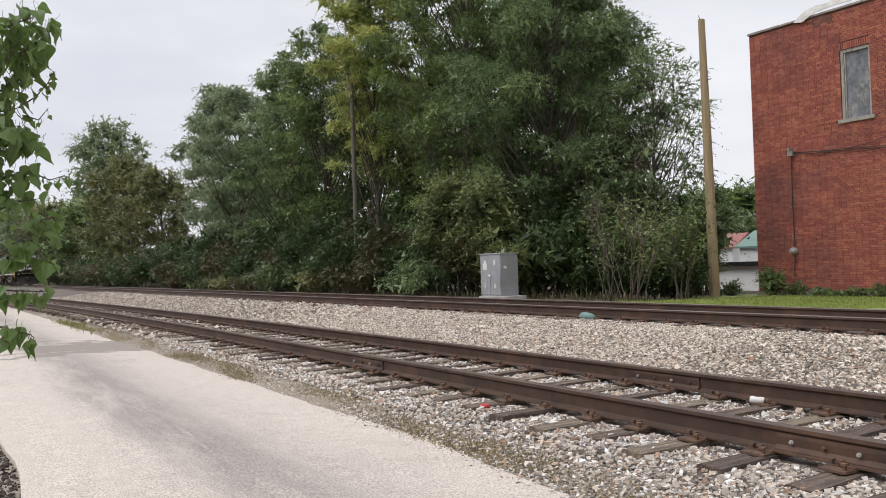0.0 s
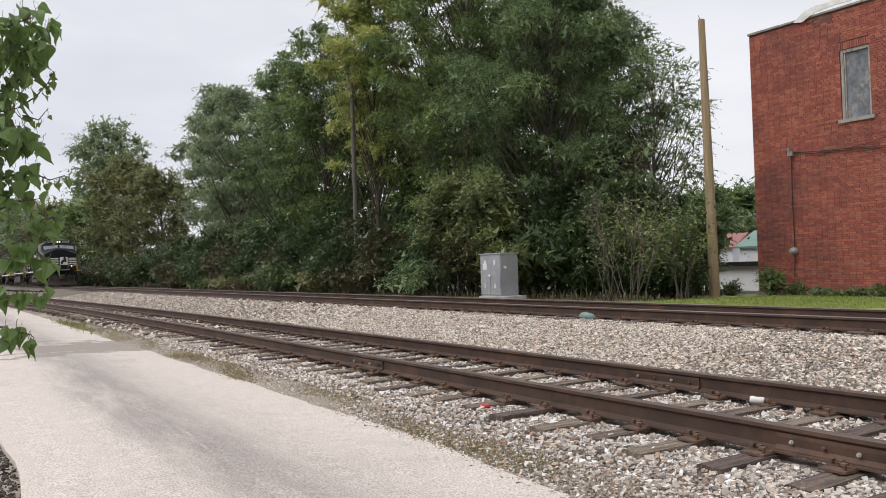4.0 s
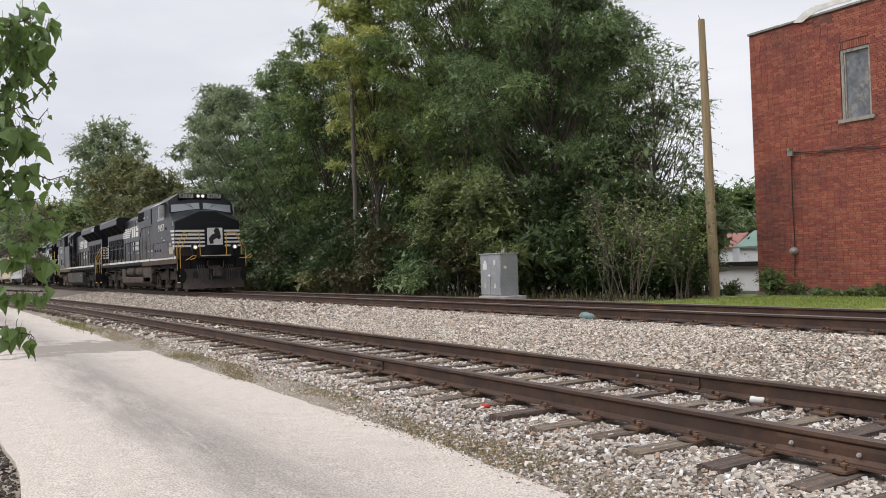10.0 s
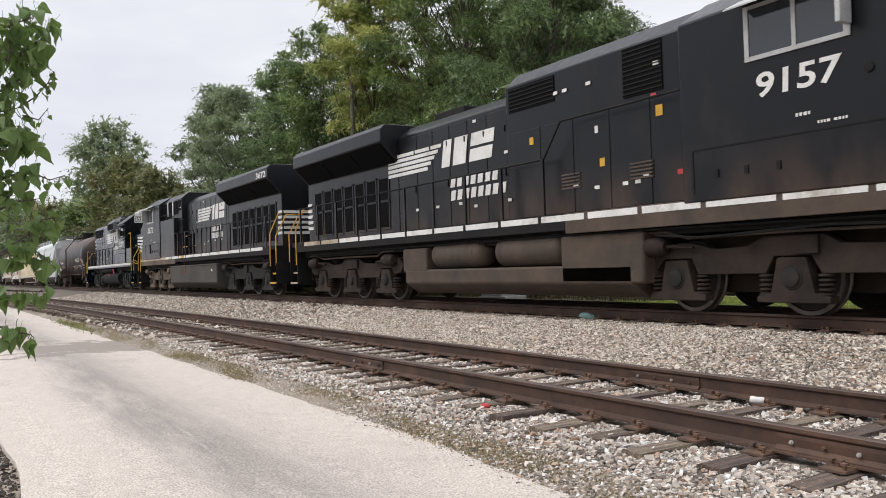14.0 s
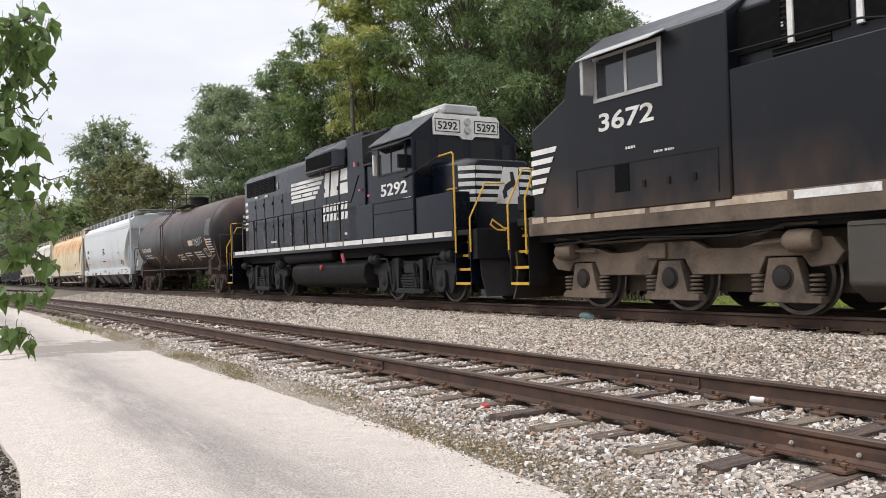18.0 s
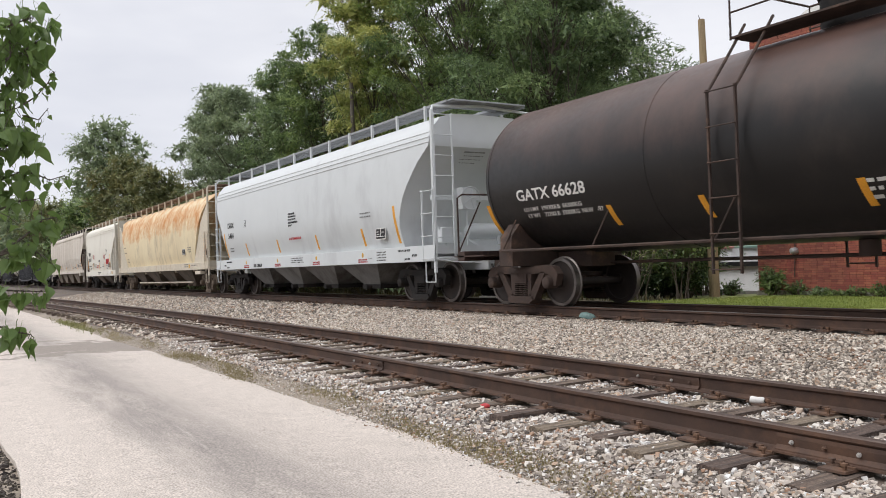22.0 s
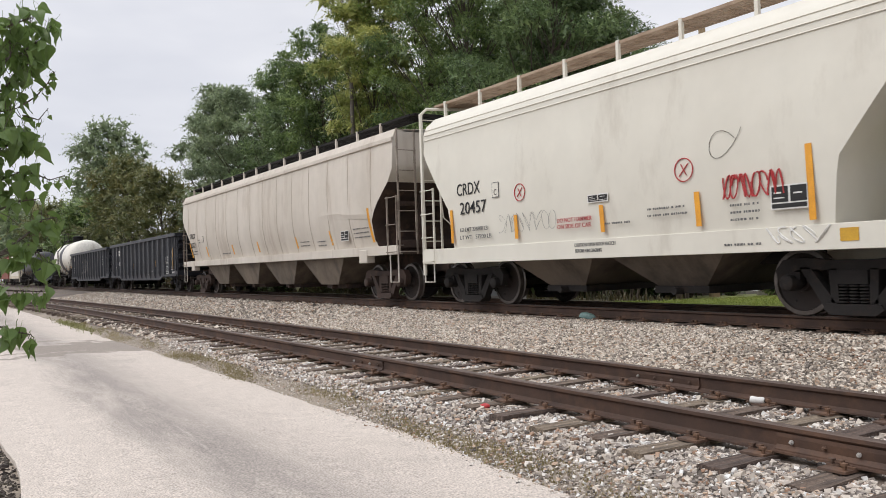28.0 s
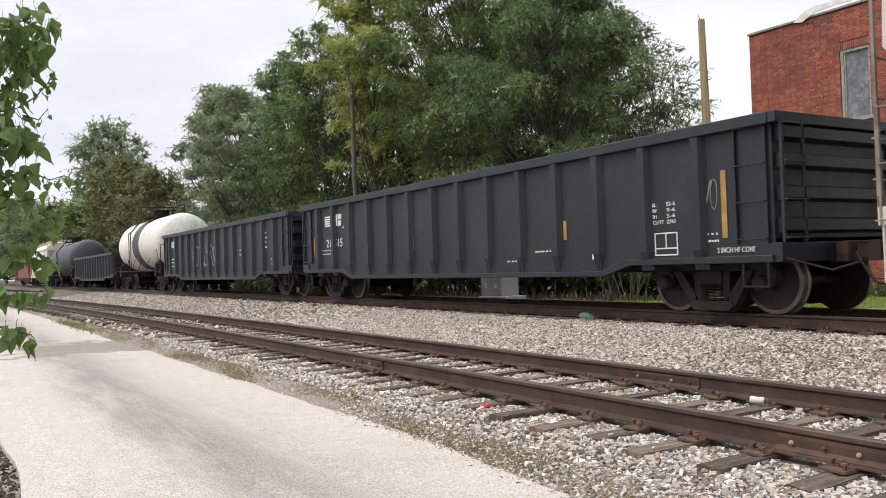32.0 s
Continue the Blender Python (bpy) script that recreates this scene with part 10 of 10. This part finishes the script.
def build_undergrowth():
    twig_shrub("bare twiggy bush with a few leaves", -16.8, 6.3, 3.6, 1.4, 1, 600, M["leaf_pale"])
    twig_shrub("twiggy bush with thinning leaves", -18.2, 6.9, 4.4, 1.5, 2, 750, M["leaf_pale"])
    twig_shrub("twiggy bush with thinning leaves", -16.4, 7.8, 3.4, 1.2, 3, 2000, M["leaf_deep"])
    thicket("low dark weeds under the trees", -17.9, 7.5, 1.3, 1.0, M["leaf_painted_shade"], 511, 3000, 0.09)
    thicket("low dark weeds under the trees", -16.9, 8.6, 1.3, 0.8, M["leaf_painted_shade"], 512, 2600, 0.09)
    thicket("low dark weeds under the trees", -19.6, 7.2, 1.5, 1.1, M["leaf_painted_shade"], 513, 3000, 0.09)
    thicket("dark bush under the slim tree", -19.2, 9.0, 3.2, 1.5, M["leaf_painted_shade"], 506, 5200, 0.11)
    thicket("dark bush under the slim tree", -18.1, 9.6, 3.6, 1.1, M["leaf_painted_shade"], 507, 4200, 0.11)
    thicket("dark bush under the slim tree", -20.6, 8.6, 4.0, 1.6, M["leaf_painted_shade"], 508, 5200, 0.12)
    thicket("weedy bush against the brick wall", -16.1, 11.4, 1.0, 0.42, M["leaf_deep"], 501, 2200, 0.055)
    thicket("weedy bush beside the pole", -17.4, 11.2, 0.55, 0.3, M["leaf_locust"], 502, 420, 0.06)
    thicket("low weeds against the brick wall", -13.6, 11.75, 0.32, 0.28, M["leaf_deep"], 503, 600, 0.045)
    for k, (x, h) in enumerate(((-15.5, 0.5), (-14.7, 0.3), (-12.9, 0.4), (-12.2, 0.3), (-14.2, 0.22))):
        thicket("low weeds against the brick wall", x, 11.72, h, 0.22 + 0.3 * h, M["leaf_locust" if k % 2 else "leaf_deep"], 530 + k, 700, 0.045)
    thicket("leafy bush behind the pole", -18.9, 11.5, 4.2, 1.2, M["leaf_locust"], 504, 5200, 0.11)
    tree("tree", "pale-leaved sapling at the edge of the thicket", -25.6, 6.3, 4.6, 1.5, M["leaf_pale"], 521, 9000, 0.15, 0.05, 0.3, sparse=1.0)
    tree("tree", "pale-leaved sapling at the edge of the thicket", -23.3, 6.2, 4.1, 1.3, M["leaf_pale"], 522, 7000, 0.14, 0.05, 0.3, sparse=1.0)
    thicket("pale-leaved bush beside the cabinet", -21.6, 5.6, 2.2, 0.9, M["leaf_pale"], 523, 2600, 0.12)
    thicket("low weedy bush beside the line", -41.0, 4.9, 1.6, 1.9, M["leaf_far"], 524, 4200, 0.09)
    thicket("fresh green bush beside the pole", -17.6, 8.3, 2.6, 0.9, M["leaf_fresh"], 525, 3600, 0.10)
    thicket("fresh green bush beside the pole", -18.9, 7.9, 3.0, 0.9, M["leaf_deep"], 526, 3600, 0.10)
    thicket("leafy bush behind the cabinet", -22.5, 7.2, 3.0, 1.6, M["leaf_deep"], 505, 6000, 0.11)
    rng = np.random.RandomState(3)
    n = 34000
    P = np.stack([rng.uniform(-15.8, -9.0, n), rng.uniform(3.4, 11.9, n), np.zeros(n)], -1)
    P = P[P[:, 0] > -15.2 + 0.35 * np.sin(P[:, 1] * 2.3) - 0.22 * (P[:, 1] - 4)]
    P[:, 2] = np.interp(P[:, 1], [q[0] for q in GROUND], [q[1] for q in GROUND])
    scatter_blades("lawn_grass", "short green grass beside the brick building", M["grass"], P, 0.03, 1)
    n = 3000
    P = np.stack([rng.uniform(-60, -15, n), rng.uniform(4.6, 6.4, n), np.zeros(n)], -1)
    P[:, 2] = np.interp(P[:, 1], [q[0] for q in GROUND], [q[1] for q in GROUND])
    scatter_blades("tall_weeds", "low weeds under the trees", M["leaf_vine"], P[P[:, 1] > 4.9], 0.16, 2, 0.02)
    n = 30000
    x = -1.5 - 26 * rng.rand(n) ** 1.3
    y = -6.42 + rng.normal(0, 0.10, n) + 0.12 * np.sin(x * 1.3) - 0.12 * np.maximum(x + 5.5, 0) ** 1.3
    ok = np.sin(x * 2.1 + 1) + np.sin(x * 0.83) + rng.normal(0, 0.8, n) > -0.1
    P = np.stack([x, y, np.interp(y, [q[0] for q in GROUND], [q[1] for q in GROUND])], -1)[ok]
    scatter_blades("verge_weeds", "dry moss and weeds along the lane's edge", M["moss"], P, 0.014, 3, 0.007)
    n = 1500
    P = np.stack([rng.normal(-27, 2.0, n), rng.normal(-6.45, 0.16, n), np.full(n, -0.62)], -1)
    scatter_blades("verge_grass", "small dry grass patch beside the siding", M["dry_grass"], P, 0.055, 4, 0.012)
    scatter_stones("mulch", "dark mulch and dirt along the lane's other edge", -14.0, -2.0, -10.7, -9.62, 7000, 0.018, 12, 1.0, lambda x, y: y > -10.25 + 0.3 * np.sin(x * 1.9) + 0.12 * np.sin(x * 7.3) - 0.05 * (x + 8), True, "mulch")


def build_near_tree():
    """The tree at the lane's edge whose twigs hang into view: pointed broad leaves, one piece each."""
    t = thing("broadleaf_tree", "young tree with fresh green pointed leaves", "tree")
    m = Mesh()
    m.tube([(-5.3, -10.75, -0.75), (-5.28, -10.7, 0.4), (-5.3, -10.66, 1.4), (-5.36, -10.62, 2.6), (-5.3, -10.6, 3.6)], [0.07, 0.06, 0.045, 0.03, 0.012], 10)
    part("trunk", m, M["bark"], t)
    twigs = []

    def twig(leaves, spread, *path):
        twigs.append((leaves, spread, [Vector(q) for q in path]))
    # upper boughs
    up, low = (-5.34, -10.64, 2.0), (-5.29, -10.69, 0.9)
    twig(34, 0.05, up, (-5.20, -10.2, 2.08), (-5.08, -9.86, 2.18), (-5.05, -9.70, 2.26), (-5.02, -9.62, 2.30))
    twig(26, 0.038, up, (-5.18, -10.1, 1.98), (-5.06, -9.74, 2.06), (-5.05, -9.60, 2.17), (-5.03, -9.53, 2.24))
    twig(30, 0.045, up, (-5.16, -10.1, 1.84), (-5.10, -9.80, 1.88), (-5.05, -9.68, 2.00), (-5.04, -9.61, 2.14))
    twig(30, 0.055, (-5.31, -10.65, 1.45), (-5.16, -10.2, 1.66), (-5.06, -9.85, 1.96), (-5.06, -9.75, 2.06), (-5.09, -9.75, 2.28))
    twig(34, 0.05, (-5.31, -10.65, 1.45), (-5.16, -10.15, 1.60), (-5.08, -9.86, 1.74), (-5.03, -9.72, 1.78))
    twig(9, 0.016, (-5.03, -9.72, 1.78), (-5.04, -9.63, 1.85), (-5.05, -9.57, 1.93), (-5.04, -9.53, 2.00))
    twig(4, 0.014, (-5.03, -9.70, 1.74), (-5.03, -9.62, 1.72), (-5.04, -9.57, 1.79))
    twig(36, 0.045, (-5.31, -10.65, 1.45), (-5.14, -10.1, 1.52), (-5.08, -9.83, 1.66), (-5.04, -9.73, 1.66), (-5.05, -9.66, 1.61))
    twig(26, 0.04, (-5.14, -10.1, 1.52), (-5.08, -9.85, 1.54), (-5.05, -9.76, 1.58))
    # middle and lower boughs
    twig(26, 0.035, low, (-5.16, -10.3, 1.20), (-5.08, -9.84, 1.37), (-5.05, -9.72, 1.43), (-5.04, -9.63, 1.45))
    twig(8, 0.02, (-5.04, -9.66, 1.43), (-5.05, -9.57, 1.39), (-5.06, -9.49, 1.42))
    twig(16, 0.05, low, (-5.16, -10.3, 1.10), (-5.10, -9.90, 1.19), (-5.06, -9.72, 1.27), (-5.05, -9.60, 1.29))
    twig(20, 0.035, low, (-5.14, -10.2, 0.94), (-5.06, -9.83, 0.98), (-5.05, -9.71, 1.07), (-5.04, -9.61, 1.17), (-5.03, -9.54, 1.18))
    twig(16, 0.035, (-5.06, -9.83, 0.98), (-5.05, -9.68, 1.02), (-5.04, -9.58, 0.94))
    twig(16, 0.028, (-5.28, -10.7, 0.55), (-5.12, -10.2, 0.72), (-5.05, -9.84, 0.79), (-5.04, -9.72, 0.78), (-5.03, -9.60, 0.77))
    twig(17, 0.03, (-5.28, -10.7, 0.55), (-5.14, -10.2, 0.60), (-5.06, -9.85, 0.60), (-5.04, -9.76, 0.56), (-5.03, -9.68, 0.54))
    leaf = Mesh()
    o = [(0.0, 0.0), (0.026, 0.004), (0.039, 0.020), (0.037, 0.040), (0.025, 0.060), (0.011, 0.080), (0.0, 0.102)]
    vs, n = [], len(o)
    for x, y in o:
        bend = -3.4 * y * y
        vs += [(0, y, bend), (x, y + 0.15 * x, bend + x * 0.5 + 0.006 * math.sin(y * 140)), (-x, y + 0.1 * x, bend + x * 0.45 - 0.006 * math.sin(y * 110))]
    fs = []
    for k in range(n - 1):
        a, c = 3 * k, 3 * k + 3
        fs += [(a, a + 1, c + 1, c), (a, c, c + 2, a + 2)]
    leaf.add(vs, [f for f in fs])
    leaf.tube([(0, 0, 0), (0, -0.028, 0.012), (0, -0.04, 0.03)], 0.0014, 4)
    data = leaf.data("leaf", M["leaf_near"], True)
    rng = random.Random(17)
    for count, spread, pts in twigs:
        br = Mesh()
        thick = 0.011 if count > 12 else 0.005
        br.tube(pts, [thick - (thick - 0.002) * k / (len(pts) - 1) for k in range(len(pts))], 5)
        seg = len(pts) - 1
        spots = []
        for k in range(count):
            u = ((0.45 if seg > 2 else 0.2) + (0.55 if seg > 2 else 0.8) * (k + rng.random()) / count) * seg
            i = min(int(u), seg - 1)
            p = pts[i].lerp(pts[i + 1], u - i)
            e = p + Vector((rng.gauss(0, spread * 1.6), rng.gauss(0, spread * 0.75), rng.gauss(-0.02, spread)))
            br.tube([p, p.lerp(e, 0.5) + Vector((0, 0, 0.012)), e], [0.0025, 0.0018, 0.0012], 4)
            spots.append((e, k))
        b = part("branch", br, M["bark"], t)
        for e, k in spots:
            s = rng.uniform(0.7, 1.1) if count > 12 else rng.uniform(0.3, 0.55)
            rot = Matrix.Rotation(radians(rng.uniform(0, 360)), 4, "Z") @ Matrix.Rotation(radians(rng.gauss(-44, 30)), 4, "X") @ Matrix.Rotation(radians(rng.gauss(0, 30)), 4, "Y")
            part("leaf", data, None, b, at=Matrix.Translation(e) @ rot @ Matrix.Diagonal((s, s, s, 1)))


def build_litter():
    m = Mesh()
    m.lathe([(0.02, -0.06), (0.028, -0.058), (0.032, -0.05), (0.030, 0.0), (0.033, 0.05), (0.026, 0.06), (0.01, 0.058)], "x", (0, 0, 0), 14)
    can = part("drink_can", m, M["membrane"], at=pose(-4.68, -4.12, -0.405, 8, 4, 28))
    tagged(can, "crushed white drink can on the ballast", "can")
    r = Mesh()
    r.loft([[(0.05 * math.cos(6.2832 * k / 7) * q * (1 + 0.3 * noise.noise((k, q * 5, 0))), 0.04 * math.sin(6.2832 * k / 7) * q, z + 0.01 * noise.noise((k, z * 40, 3))) for k in range(7)] for q, z in ((1, 0), (0.9, 0.018), (0.4, 0.03))])
    tagged(part("paper_scrap", r, M["red"], at=pose(-6.25, -5.88, -0.455, 0, 0, 20)), "small red scrap of paper on the stones", "litter")

    g = Mesh()
    g.loft([[(0.17 * math.cos(6.2832 * k / 9) * q * (1 + 0.4 * noise.noise((k * 1.7, q * 5, 2))), 0.07 * math.sin(6.2832 * k / 9) * q, z + 0.03 * noise.noise((k * 2.1, z * 30, 7))) for k in range(9)] for q, z in ((1, 0), (1.05, 0.03), (0.85, 0.075), (0.35, 0.095))])
    tagged(part("plastic_scrap", g, M["scrap_green"], at=pose(-11.3, -0.16, -0.19, 0, 8, 6)), "crumpled blue-green plastic scrap beside the rail", "litter")


# ---- all together ----
build_trees()
BUILDING, WALL, HOLE = build_building()
build_pole()
build_cabinet()
build_distance()
build_undergrowth()
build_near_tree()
build_litter()
for jx, jy in ((-5.85, -3.993), (-9.4, -5.498), (-3.0, -5.498)):
    joint_bar(SIDING, jx, jy, -0.248, 0.45)


def off_rails(x, y):
    """Stones lie thickly on the shoulders and thinly between the siding's rails."""
    rng = np.random.RandomState(77)
    shift = -0.00055 * np.minimum(x + 10, 0) ** 2
    ys = y - shift
    inside = (ys > -5.45) & (ys < -4.05)
    near_rail = (np.abs(ys + 5.498) < 0.075) | (np.abs(ys + 3.993) < 0.075)

    def gap(name):
        t = np.sort(np.array(TIES[name]))
        k = np.clip(np.searchsorted(t, x), 1, len(t) - 1)
        return np.minimum(np.abs(t[k] - x), np.abs(t[k - 1] - x))
    on_tie = (gap("siding_track") < 0.125) & (ys > -6.02 + 0.25 * rng.rand(len(x))) & (ys < -3.45)
    on_main = (gap("main_line") < 0.135) & (y > -0.5 + 0.2 * rng.rand(len(x)))
    u = rng.rand(len(x))
    return ~near_rail & (~inside | (rng.rand(len(x)) < 0.7)) & (~on_tie | (u < np.where(ys < -5.6, 0.55, 0.2))) & (~on_main | (u < 0.1))


SHOULDER = -3.75
scatter_stones("ballast_stones", "pale grey crushed stone ballast", -7.0, -0.8, -6.36, SHOULDER, 32000, 0.0170, 1, 1.15, off_rails)
scatter_stones("ballast_stones", "tan crushed stone ballast on the slope", -7.0, -0.8, SHOULDER, -0.2, 24000, 0.0182, 7, 1.0, off_rails, False, "stone_main")
scatter_stones("ballast_stones", "pale grey crushed stone ballast", -18.0, -7.0, -6.30, SHOULDER, 34000, 0.0205, 6, 1.1, off_rails, True)
scatter_stones("ballast_stones", "tan crushed stone ballast on the slope", -18.0, -7.0, SHOULDER, -0.2, 52000, 0.020, 5, 1.1, off_rails, True, "stone_main")
scatter_stones("ballast_stones", "tan crushed stone ballast along the line", -60.0, -18.0, -6.25, -0.15, 32000, 0.036, 2, 1.5, off_rails, True, "stone_main")
scatter_stones("ballast_stones", "rust-tinted ballast between the rails", -40.0, -5.0, 0.2, 1.4, 7000, 0.028, 3, 1.3, None, True, "stone_main")
scatter_stones("ballast_stones", "crushed stone ballast running on along the line", -0.8, 12.0, -6.3, -0.2, 14000, 0.030, 15, 1.0, off_rails, True)
scatter_stones("loose_stones", "loose stones strewn along the lane's edge", -24.0, -1.0, -7.0, -6.25, 21000, 0.0085, 4, 1.3, lambda x, y: np.sin(x * 43.7) * np.sin(y * 57.1) * 0.5 + 0.5 < 0.12 + 1.25 * (y + 6.95 + 0.12 * np.maximum(x + 5.5, 0) ** 1.3), True)
scatter_stones("loose_stones", "stones strewn from the ballast onto the dirt", -8.0, -0.8, -6.85, -6.3, 5200, 0.0125, 31, 1.1, lambda x, y: np.random.RandomState(5).rand(len(x)) < 0.15 + 1.5 * (y + 6.85 + 0.12 * np.maximum(x + 5.5, 0) ** 1.3))
scatter_stones("grit", "dark grit and pebbles lying on the lane", -16.0, -3.0, -9.6, -6.8, 260, 0.010, 21, 1.2, None, True, "mulch")
build_train()
build_bricks(WALL, HOLE)


def travel(t):
    """Metres that the train has gone past its place at 20 s; it slows a little."""
    q = t - 20
    return 8.26925 * q - 0.0207704 * q * q + 0.0000763498 * q ** 3


def motions():
    for car, x, turn in TRAIN:
        walk(car, [(t * 1.0, pose(x + travel(t), 0.7525, 0, 0, 0, turn)) for t in range(33)])
    turned = {car: turn for car, x, turn in TRAIN}
    for ob, x, r in ROLLING:
        s = -1 if turned[ob.parent.parent] else 1
        rows = []
        for k in range(481):
            t = k / 15
            rows.append((t, pose(x, 0, r, 0, math.degrees(s * travel(t) / r) % 360, 0)))
        walk(ob, rows)


motions()
